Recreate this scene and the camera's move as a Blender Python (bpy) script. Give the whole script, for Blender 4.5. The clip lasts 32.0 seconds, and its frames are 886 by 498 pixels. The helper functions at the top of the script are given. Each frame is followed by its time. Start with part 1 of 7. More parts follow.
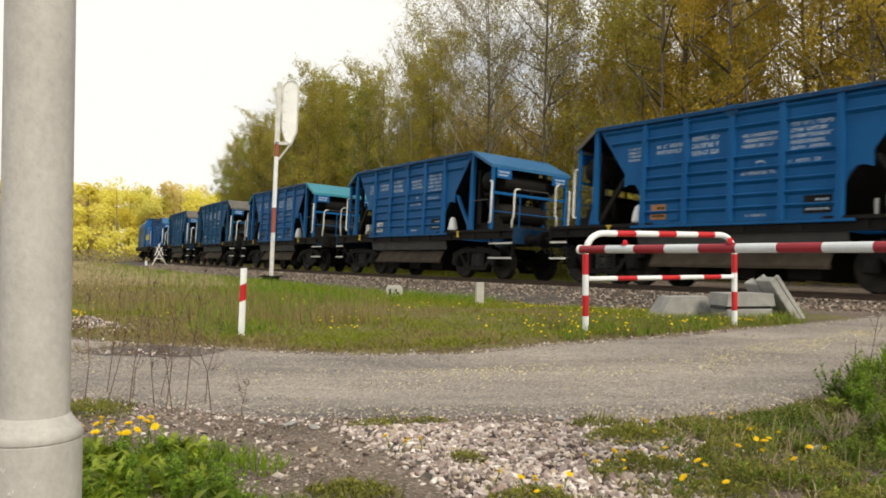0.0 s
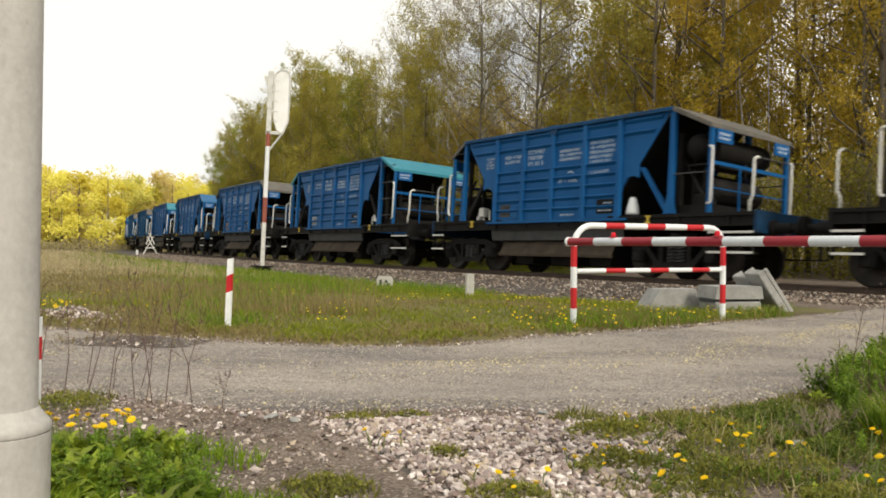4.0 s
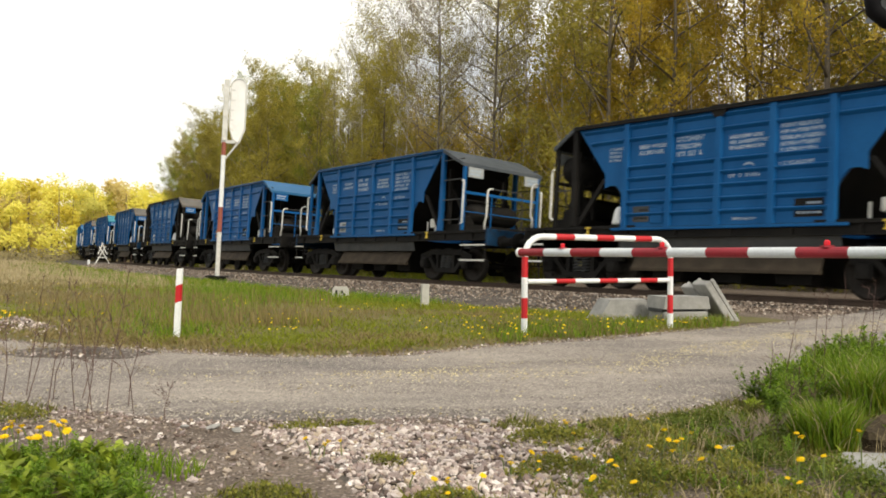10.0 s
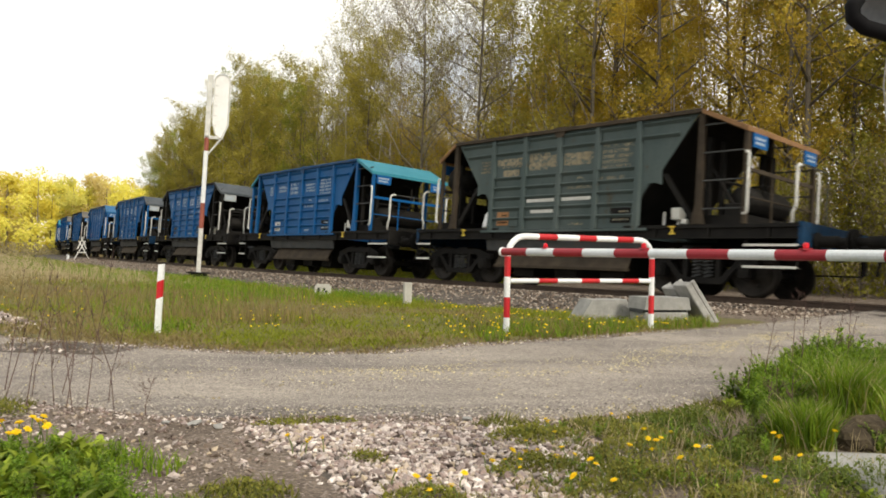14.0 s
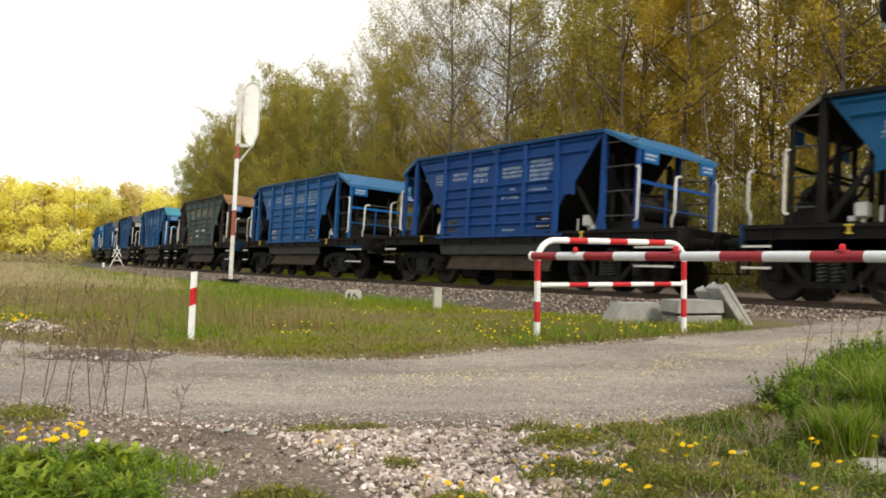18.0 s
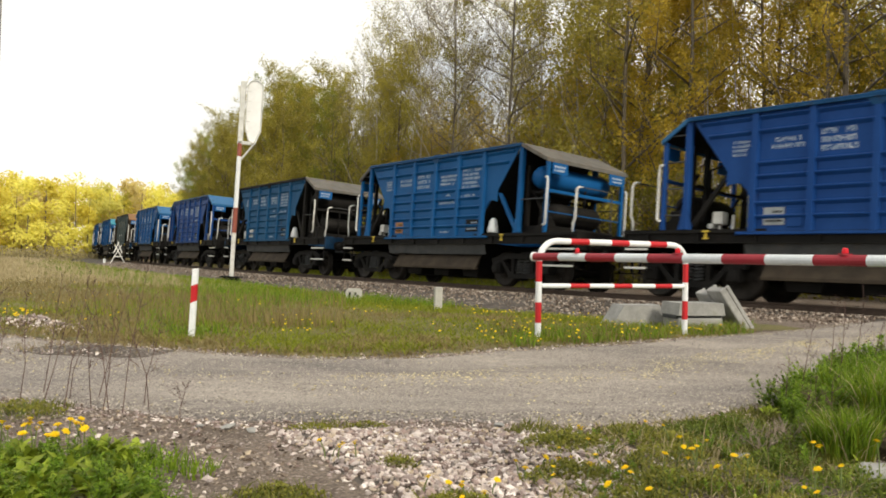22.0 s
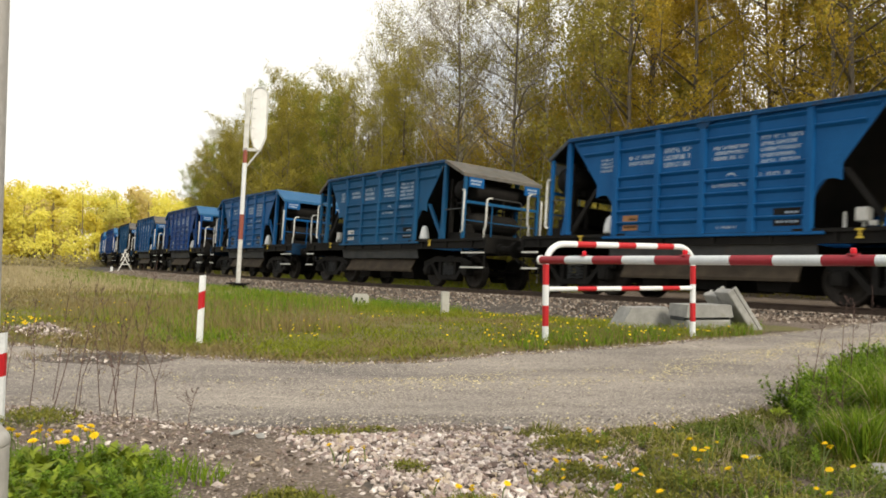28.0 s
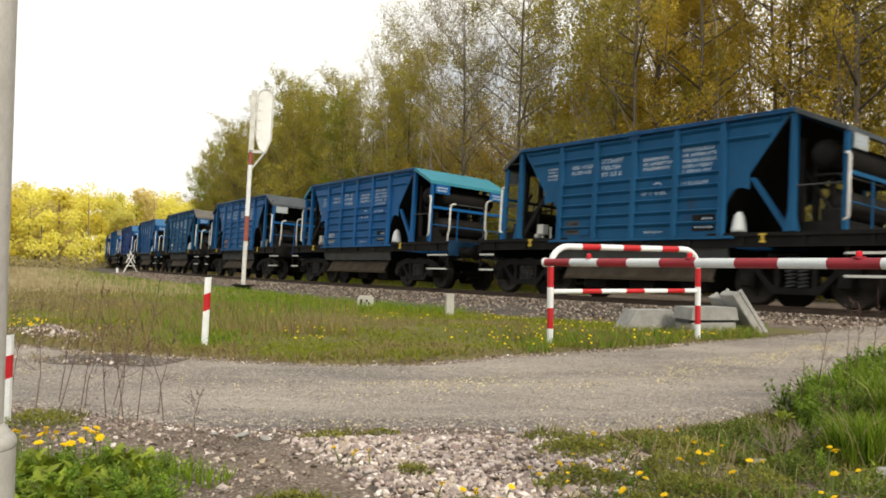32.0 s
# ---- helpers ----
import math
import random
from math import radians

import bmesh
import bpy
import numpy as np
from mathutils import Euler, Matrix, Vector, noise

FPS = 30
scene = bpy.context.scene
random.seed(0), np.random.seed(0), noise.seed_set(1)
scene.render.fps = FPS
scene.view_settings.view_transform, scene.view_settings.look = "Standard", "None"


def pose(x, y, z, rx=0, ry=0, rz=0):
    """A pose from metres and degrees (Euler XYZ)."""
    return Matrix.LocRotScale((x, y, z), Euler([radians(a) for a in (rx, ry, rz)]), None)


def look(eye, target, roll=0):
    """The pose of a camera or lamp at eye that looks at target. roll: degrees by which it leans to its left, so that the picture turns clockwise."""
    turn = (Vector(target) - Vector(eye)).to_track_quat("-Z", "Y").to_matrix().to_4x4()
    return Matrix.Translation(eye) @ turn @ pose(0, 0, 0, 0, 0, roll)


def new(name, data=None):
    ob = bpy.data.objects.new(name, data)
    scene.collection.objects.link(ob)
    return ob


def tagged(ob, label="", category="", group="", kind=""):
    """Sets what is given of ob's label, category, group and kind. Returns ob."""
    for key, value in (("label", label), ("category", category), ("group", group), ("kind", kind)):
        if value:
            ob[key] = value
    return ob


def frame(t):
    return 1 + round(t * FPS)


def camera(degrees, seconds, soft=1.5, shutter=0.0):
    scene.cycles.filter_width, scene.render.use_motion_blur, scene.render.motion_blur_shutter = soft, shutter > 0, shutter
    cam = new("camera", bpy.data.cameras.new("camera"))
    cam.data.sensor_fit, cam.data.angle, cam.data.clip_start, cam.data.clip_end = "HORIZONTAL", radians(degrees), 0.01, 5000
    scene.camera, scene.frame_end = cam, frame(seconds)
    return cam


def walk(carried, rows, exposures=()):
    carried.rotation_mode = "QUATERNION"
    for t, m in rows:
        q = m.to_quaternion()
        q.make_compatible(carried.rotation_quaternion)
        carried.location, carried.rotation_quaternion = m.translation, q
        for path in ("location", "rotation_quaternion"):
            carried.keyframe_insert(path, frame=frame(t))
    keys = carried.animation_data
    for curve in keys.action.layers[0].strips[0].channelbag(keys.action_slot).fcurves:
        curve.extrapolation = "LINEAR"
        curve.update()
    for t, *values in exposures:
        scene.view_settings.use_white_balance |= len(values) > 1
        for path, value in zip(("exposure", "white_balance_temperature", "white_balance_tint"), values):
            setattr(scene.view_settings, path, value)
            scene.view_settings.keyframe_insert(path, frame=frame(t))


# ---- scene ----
cam = camera(58.5, 32.0, 1.8, 0.3)


def aim(x, y, z, yaw, pitch, roll):
    """Camera pose: yaw to the left, pitch up, roll leaning left, in degrees."""
    return pose(x, y, z, 0, 0, yaw) @ pose(0, 0, 0, 90 + pitch) @ pose(0, 0, 0, 0, 0, roll)


walk(cam, [
    (0, aim(-0.115, 0.025, 0.708, 2.43, 0.36, 0.04)),
    (0.5, aim(-0.119, 0.016, 0.704, 2.65, 0.14, 0.30)),
    (1, aim(-0.117, 0.017, 0.703, 3.15, -0.19, 0.18)),
    (1.5, aim(-0.110, -0.009, 0.713, 3.54, -0.26, 0.06)),
    (2, aim(-0.098, 0.004, 0.714, 2.53, -0.46, 0.08)),
    (2.5, aim(-0.078, 0.016, 0.702, 0.88, -0.68, -0.01)),
    (3, aim(-0.070, 0.035, 0.702, 0.43, -1.44, -0.18)),
    (3.5, aim(-0.082, 0.045, 0.706, 0.78, -1.14, -0.81)),
    (4, aim(-0.067, 0.058, 0.716, 1.91, -0.31, 0.35)),
    (4.5, aim(-0.018, 0.033, 0.714, -0.84, -0.18, 0.84)),
    (6.5, aim(0.009, 0.022, 0.713, -1.24, -0.25, 0.05)),
    (7, aim(0.015, 0.008, 0.716, -1.39, -0.13, 0.08)),
    (7.5, aim(0.008, 0.008, 0.716, -1.38, 0.13, -0.15)),
    (8, aim(0.013, 0.001, 0.718, -1.33, 0.24, -0.17)),
    (8.5, aim(0.015, 0.005, 0.716, -1.28, 0.47, -0.06)),
    (9, aim(0.007, 0.011, 0.712, -1.28, 0.49, 0.22)),
    (9.5, aim(0.006, 0.004, 0.718, -1.25, 0.46, 0.43)),
    (10, aim(0.011, 0.012, 0.716, -1.02, 0.47, 0.49)),
    (10.5, aim(0.012, 0.005, 0.717, -1.00, 0.46, 0.31)),
    (11, aim(0.009, 0.017, 0.712, -1.25, 0.69, 0.51)),
    (11.5, aim(0.011, 0.012, 0.714, -1.25, 0.77, 0.63)),
    (12, aim(0.005, 0.011, 0.712, -1.24, 0.82, 1.07)),
    (12.5, aim(0.010, -0.002, 0.712, -2.19, 0.76, 0.96)),
    (13, aim(0.013, -0.013, 0.715, -2.45, 0.65, 1.12)),
    (13.5, aim(0.012, -0.015, 0.711, -2.67, 0.49, 1.15)),
    (14, aim(0.005, -0.002, 0.714, -2.27, 0.40, 1.12)),
    (14.5, aim(0.004, 0.006, 0.713, -1.87, 0.38, 0.95)),
    (15, aim(0.006, 0.010, 0.717, -1.04, 0.34, 0.77)),
    (15.5, aim(-0.002, 0.021, 0.716, 0.34, 0.32, 0.52)),
    (17.5, aim(-0.000, 0.006, 0.718, 0.27, 0.45, 0.49)),
    (18, aim(0.006, 0.002, 0.720, -0.13, 0.69, 0.54)),
    (18.5, aim(0.003, -0.001, 0.716, -0.52, 1.00, 0.79)),
    (19, aim(0.003, 0.008, 0.716, -0.48, 0.99, 0.84)),
    (19.5, aim(0.004, -0.000, 0.716, -0.38, 0.94, 0.78)),
    (20, aim(0.001, 0.002, 0.719, -0.43, 0.91, 0.83)),
    (20.5, aim(0.002, 0.010, 0.712, -0.43, 0.91, 0.84)),
    (21, aim(0.002, 0.008, 0.717, -0.24, 0.78, 0.86)),
    (21.5, aim(-0.001, 0.012, 0.715, 0.32, 0.65, 0.88)),
    (22, aim(-0.003, 0.008, 0.717, -0.07, 0.68, 1.19)),
    (22.5, aim(-0.004, 0.009, 0.715, 0.11, 0.82, 1.17)),
    (23, aim(0.000, -0.000, 0.720, 0.00, 1.10, 1.00)),
    (23.5, aim(0.003, -0.009, 0.724, 0.04, 1.41, 0.78)),
    (24, aim(-0.002, -0.001, 0.714, 0.04, 1.60, 0.51)),
    (24.5, aim(-0.000, -0.004, 0.716, 0.06, 1.50, 0.34)),
    (25, aim(-0.005, 0.004, 0.714, 0.07, 1.44, 0.40)),
    (25.5, aim(-0.001, 0.004, 0.714, 0.10, 1.29, 0.47)),
    (27.5, aim(-0.007, 0.002, 0.716, 0.39, 0.99, 0.58)),
    (28, aim(-0.008, 0.009, 0.714, 0.37, 1.00, 0.60)),
    (28.5, aim(-0.003, -0.003, 0.722, 0.43, 0.96, 0.61)),
    (29, aim(-0.004, -0.002, 0.723, 0.39, 1.09, 0.74)),
    (29.5, aim(-0.003, -0.001, 0.719, 0.37, 1.17, 0.74)),
    (30, aim(-0.009, 0.010, 0.714, 0.31, 1.19, 0.77)),
    (30.5, aim(-0.011, 0.012, 0.716, 0.54, 1.07, 0.69)),
    (31, aim(-0.005, 0.004, 0.717, 0.70, 0.97, 0.44)),
    (31.5, aim(-0.006, 0.011, 0.715, 0.73, 0.93, 0.60)),
    (32, aim(-0.007, 0.003, 0.719, 0.72, 1.13, 0.67)),
], [(0, -0.22), (3.5, -0.20), (6.5, -0.07), (15, -0.07), (20, -0.11), (32, -0.11)])

# ---- light ----
SUN_EL, SUN_AZ = 36.0, 146.0   # height, and compass turn of the sun, degrees
world = bpy.data.worlds.new("sky")
scene.world = world
world.use_nodes = True
wn, wl = world.node_tree.nodes, world.node_tree.links
bg = wn["Background"]
bg.inputs["Strength"].default_value = 0.122
sky = wn.new("ShaderNodeTexSky")
sky.sky_type, sky.sun_disc = "NISHITA", False
sky.sun_elevation, sky.sun_rotation = radians(SUN_EL), radians(SUN_AZ)
sky.dust_density, sky.air_density, sky.ozone_density = 4.0, 1.0, 1.0
tc = wn.new("ShaderNodeTexCoord")
cl = wn.new("ShaderNodeTexNoise")
cl.inputs["Scale"].default_value, cl.inputs["Detail"].default_value = 2.2, 6.0
cr = wn.new("ShaderNodeValToRGB")
cr.color_ramp.elements[0].position, cr.color_ramp.elements[1].position = 0.26, 0.46
mx = wn.new("ShaderNodeMix")
mx.data_type = "RGBA"
mx.inputs[7].default_value = (10.0, 9.8, 9.2, 1.0)
wl.new(tc.outputs["Generated"], cl.inputs["Vector"])
wl.new(cl.outputs["Fac"], cr.inputs["Fac"])
wl.new(cr.outputs["Color"], mx.inputs[0])
wl.new(sky.outputs["Color"], mx.inputs[6])
wl.new(mx.outputs[2], bg.inputs["Color"])

sun_data = bpy.data.lights.new("sun", "SUN")
sun_data.energy, sun_data.angle, sun_data.color = 3.4, radians(16.0), (1.0, 0.91, 0.75)
sun = new("sun", sun_data)
az, el = radians(SUN_AZ), radians(SUN_EL)
sun.matrix_world = look((60 * math.sin(az) * math.cos(el), 60 * math.cos(az) * math.cos(el), 60 * math.sin(el)), (0, 0, 0))

# ---- materials ----


def mat(name, c1, c2, scale=6.0, rough=0.7, bump=0.2, metal=0.0, fine=60.0, c3=None, c3_amount=0.45, vary=0.0, spec=0.4, stretch=(1, 1, 1), grain=0.18):
    """Two colours mixed by coarse noise, a third (stains, rust) in patches, fine grain as relief; vary: brightness by object."""
    m = bpy.data.materials.new(name)
    m.use_nodes = True
    n, l = m.node_tree.nodes, m.node_tree.links
    b = n["Principled BSDF"]
    co = n.new("ShaderNodeTexCoord")
    mp = n.new("ShaderNodeMapping")
    mp.inputs["Scale"].default_value = stretch
    l.new(co.outputs["Object"], mp.inputs["Vector"])
    a = n.new("ShaderNodeTexNoise")
    a.inputs["Scale"].default_value, a.inputs["Detail"].default_value, a.inputs["Roughness"].default_value = scale, 5.0, 0.65
    l.new(mp.outputs["Vector"], a.inputs["Vector"])
    r = n.new("ShaderNodeValToRGB")
    r.color_ramp.elements[0].position, r.color_ramp.elements[1].position = 0.35, 0.65
    r.color_ramp.elements[0].color, r.color_ramp.elements[1].color = (*c1, 1), (*c2, 1)
    l.new(a.outputs["Fac"], r.inputs["Fac"])
    out = r.outputs["Color"]
    f = n.new("ShaderNodeTexNoise")
    f.inputs["Scale"].default_value, f.inputs["Detail"].default_value = fine, 3.0
    l.new(mp.outputs["Vector"], f.inputs["Vector"])
    if c3:
        p = n.new("ShaderNodeTexNoise")
        p.inputs["Scale"].default_value, p.inputs["Detail"].default_value, p.inputs["Roughness"].default_value = scale * 2.3, 8.0, 0.75
        l.new(mp.outputs["Vector"], p.inputs["Vector"])
        pr = n.new("ShaderNodeValToRGB")
        pr.color_ramp.elements[0].position, pr.color_ramp.elements[1].position = 1 - c3_amount, 1.12 - c3_amount
        l.new(p.outputs["Fac"], pr.inputs["Fac"])
        x = n.new("ShaderNodeMix")
        x.data_type = "RGBA"
        x.inputs[7].default_value = (*c3, 1)
        l.new(pr.outputs["Color"], x.inputs[0])
        l.new(out, x.inputs[6])
        out = x.outputs[2]
    g = n.new("ShaderNodeHueSaturation")
    g.inputs["Hue"].default_value = 0.5
    v = n.new("ShaderNodeMapRange")
    v.inputs["To Min"].default_value, v.inputs["To Max"].default_value = 1 - grain, 1 + grain
    l.new(f.outputs["Fac"], v.inputs["Value"])
    vout = v.outputs["Result"]
    if vary:
        oi = n.new("ShaderNodeObjectInfo")
        w = n.new("ShaderNodeMapRange")
        w.inputs["To Min"].default_value, w.inputs["To Max"].default_value = 1 - vary, 1 + vary
        l.new(oi.outputs["Random"], w.inputs["Value"])
        mu = n.new("ShaderNodeMath")
        mu.operation = "MULTIPLY"
        l.new(vout, mu.inputs[0])
        l.new(w.outputs["Result"], mu.inputs[1])
        vout = mu.outputs["Value"]
    l.new(vout, g.inputs["Value"])
    l.new(out, g.inputs["Color"])
    l.new(g.outputs["Color"], b.inputs["Base Color"])
    if bump:
        bp = n.new("ShaderNodeBump")
        bp.inputs["Strength"].default_value, bp.inputs["Distance"].default_value = bump, 0.02
        l.new(f.outputs["Fac"], bp.inputs["Height"])
        l.new(bp.outputs["Normal"], b.inputs["Normal"])
    b.inputs["Roughness"].default_value, b.inputs["Metallic"].default_value = rough, metal
    b.inputs["Specular IOR Level"].default_value = spec
    return m


def leaf_mat(name, dark, light, rough=0.65, through_it=0.5, vary=0.25):
    """Foliage: each leaf its own tone, some light passing through."""
    m = bpy.data.materials.new(name)
    m.use_nodes = True
    n, l = m.node_tree.nodes, m.node_tree.links
    b = n["Principled BSDF"]
    ge = n.new("ShaderNodeNewGeometry")
    r = n.new("ShaderNodeValToRGB")
    r.color_ramp.elements[0].color, r.color_ramp.elements[1].color = (*dark, 1), (*light, 1)
    l.new(ge.outputs["Random Per Island"], r.inputs["Fac"])
    oi = n.new("ShaderNodeObjectInfo")
    w = n.new("ShaderNodeMapRange")
    w.inputs["To Min"].default_value, w.inputs["To Max"].default_value = 1 - vary, 1 + vary
    l.new(oi.outputs["Random"], w.inputs["Value"])
    g = n.new("ShaderNodeHueSaturation")
    l.new(w.outputs["Result"], g.inputs["Value"])
    l.new(r.outputs["Color"], g.inputs["Color"])
    l.new(g.outputs["Color"], b.inputs["Base Color"])
    b.inputs["Roughness"].default_value = rough
    b.inputs["Specular IOR Level"].default_value = 0.25
    t = n.new("ShaderNodeBsdfTranslucent")
    l.new(g.outputs["Color"], t.inputs["Color"])
    x = n.new("ShaderNodeMixShader")
    x.inputs["Fac"].default_value = through_it
    l.new(b.outputs["BSDF"], x.inputs[1])
    l.new(t.outputs["BSDF"], x.inputs[2])
    l.new(x.outputs["Shader"], n["Material Output"].inputs["Surface"])
    return m


BLUE = mat("blue_paint", (0.006, 0.076, 0.225), (0.010, 0.094, 0.262), 1.3, 0.45, 0.10, c3=(0.03, 0.035, 0.05), c3_amount=0.36, stretch=(1, 1, 0.5), spec=0.1)
BLUE_B = mat("bright_blue_paint", (0.008, 0.082, 0.25), (0.011, 0.098, 0.285), 1.3, 0.42, 0.10, c3=(0.03, 0.045, 0.07), c3_amount=0.33, stretch=(1, 1, 0.5), spec=0.1)
BLUE_U = mat("royal_blue_paint", (0.009, 0.050, 0.195), (0.014, 0.062, 0.225), 1.3, 0.45, 0.10, c3=(0.03, 0.03, 0.06), c3_amount=0.38, stretch=(1, 1, 0.5), spec=0.1)
RIM_BLUE = mat("dark_blue_rim_paint", (0.007, 0.045, 0.120), (0.011, 0.060, 0.150), 2.0, 0.5, 0.12, c3=(0.03, 0.03, 0.035), c3_amount=0.45, spec=0.1)
BLUE_D = mat("dusty_blue_paint", (0.010, 0.072, 0.170), (0.014, 0.090, 0.200), 1.2, 0.55, 0.14, c3=(0.04, 0.04, 0.045), c3_amount=0.42, stretch=(1, 1, 0.5), spec=0.1)
GREYGREEN = mat("weathered_grey_green_paint", (0.062, 0.086, 0.086), (0.084, 0.106, 0.104), 1.2, 0.65, 0.2, c3=(0.08, 0.055, 0.03), c3_amount=0.42, stretch=(1, 1, 0.5), spec=0.12)
ROOF_TEAL = mat("teal_roof_paint", (0.035, 0.19, 0.26), (0.05, 0.23, 0.30), 2.0, 0.5, 0.1, spec=0.12)
ROOF_GREY = mat("grey_dusty_roof", (0.10, 0.10, 0.095), (0.15, 0.14, 0.125), 2.0, 0.7, 0.15, c3=(0.12, 0.09, 0.06), c3_amount=0.47, spec=0.12)
ROOF_BLUE = mat("pale_blue_roof_paint", (0.024, 0.105, 0.235), (0.036, 0.13, 0.27), 2.0, 0.5, 0.1, c3=(0.10, 0.12, 0.13), c3_amount=0.4, spec=0.12)
ROOF_DARK = mat("dark_roof", (0.05, 0.06, 0.07), (0.08, 0.09, 0.10), 2.0, 0.6, 0.12, spec=0.12)
ROOF_RUST = mat("rusty_roof", (0.19, 0.105, 0.05), (0.25, 0.145, 0.075), 2.2, 0.8, 0.2, c3=(0.12, 0.07, 0.04), c3_amount=0.45, spec=0.12)
NAVY = mat("grimy_navy_paint", (0.006, 0.030, 0.072), (0.010, 0.042, 0.095), 2.5, 0.6, 0.15, c3=(0.02, 0.016, 0.013), c3_amount=0.48, spec=0.12)
# near black: part of the shade beneath canopies and wagons is in this colour
STEEL_DARK = mat("sooty_shaded_steel", (0.008, 0.0077, 0.0074), (0.015, 0.0138, 0.0125), 2.5, 0.7, 0.25, c3=(0.032, 0.022, 0.015), c3_amount=0.38, spec=0.12)
STEEL_GREY = mat("grey_dusty_steel", (0.05, 0.053, 0.056), (0.08, 0.082, 0.082), 2.0, 0.7, 0.2, c3=(0.10, 0.075, 0.05), c3_amount=0.42, spec=0.12)
STEEL_BROWN = mat("brown_rusty_steel", (0.036, 0.029, 0.022), (0.066, 0.052, 0.037), 2.5, 0.8, 0.2, c3=(0.05, 0.035, 0.025), c3_amount=0.45, spec=0.12)
WHEEL = mat("wheel_steel", (0.016, 0.014, 0.012), (0.032, 0.027, 0.023), 4.0, 0.6, 0.15, metal=0.2, spec=0.2)
RAIL_TOP = mat("rail_steel", (0.055, 0.036, 0.026), (0.085, 0.058, 0.041), 3.0, 0.6, 0.2, c3=(0.15, 0.13, 0.12), c3_amount=0.36, metal=0.3)
WHITE = mat("white_paint", (0.66, 0.69, 0.70), (0.76, 0.78, 0.79), 3.0, 0.5, 0.06, c3=(0.55, 0.54, 0.50), c3_amount=0.36)
WHITE_BOOM = mat("glossy_white_boom_paint", (0.54, 0.58, 0.61), (0.62, 0.66, 0.68), 3.0, 0.28, 0.03, c3=(0.48, 0.50, 0.50), c3_amount=0.34)
WHITE_OLD = mat("old_white_paint", (0.50, 0.50, 0.47), (0.66, 0.66, 0.63), 5.0, 0.6, 0.1, c3=(0.35, 0.33, 0.28), c3_amount=0.42)
RED = mat("red_paint", (0.42, 0.010, 0.016), (0.50, 0.016, 0.022), 3.0, 0.45, 0.05, c3=(0.30, 0.02, 0.025), c3_amount=0.36)
RED_D = mat("dark_red_paint", (0.23, 0.010, 0.020), (0.29, 0.015, 0.027), 3.0, 0.5, 0.05)
LAMP_RED = mat("red_lamp_glass", (0.36, 0.008, 0.014), (0.44, 0.012, 0.02), 3.0, 0.25, 0.0)
LAMP_RED.node_tree.nodes["Principled BSDF"].inputs["Emission Color"].default_value = (1.0, 0.02, 0.04, 1)
LAMP_RED.node_tree.nodes["Principled BSDF"].inputs["Emission Strength"].default_value = 0.25
YELLOW = mat("yellow_paint", (0.50, 0.36, 0.03), (0.60, 0.44, 0.05), 4.0, 0.6, 0.1)
MARKING = mat("white_lettering", (0.22, 0.30, 0.40), (0.38, 0.44, 0.51), 7.0, 0.6, 0.05, c3=(0.05, 0.14, 0.29), c3_amount=0.45)
MARK_OLD = mat("faded_lettering", (0.20, 0.165, 0.10), (0.30, 0.25, 0.16), 5.0, 0.7, 0.05, c3=(0.07, 0.095, 0.092), c3_amount=0.54)
PLATE_GREY = mat("grey_plate", (0.24, 0.27, 0.28), (0.34, 0.36, 0.36), 5.0, 0.6, 0.05)
PLATE_WHITE = mat("whitish_plate", (0.45, 0.46, 0.44), (0.58, 0.58, 0.55), 5.0, 0.6, 0.05)
PLATE_RUST = mat("orange_rusty_plate", (0.26, 0.12, 0.04), (0.34, 0.17, 0.07), 5.0, 0.7, 0.1)
CONCRETE = mat("weathered_concrete", (0.225, 0.225, 0.215), (0.345, 0.34, 0.325), 3.5, 0.9, 0.35, c3=(0.22, 0.22, 0.18), c3_amount=0.42)
CONCRETE_L = mat("pale_concrete", (0.36, 0.355, 0.32), (0.46, 0.45, 0.41), 3.5, 0.9, 0.3, c3=(0.33, 0.32, 0.27), c3_amount=0.42)
POLE_GREY = mat("painted_grey_mast", (0.37, 0.357, 0.335), (0.445, 0.43, 0.405), 7.0, 0.6, 0.12, c3=(0.30, 0.285, 0.262), c3_amount=0.38, stretch=(1, 1, 0.8))
RUBBER = mat("black_plastic", (0.010, 0.010, 0.011), (0.016, 0.016, 0.017), 4.0, 0.4, 0.03)
SLEEPER = mat("concrete_sleeper", (0.10, 0.088, 0.076), (0.15, 0.132, 0.112), 3.0, 0.9, 0.3)
SIGNAL_WHITE = mat("white_signal_board", (0.74, 0.75, 0.74), (0.84, 0.84, 0.83), 2.0, 0.45, 0.04)


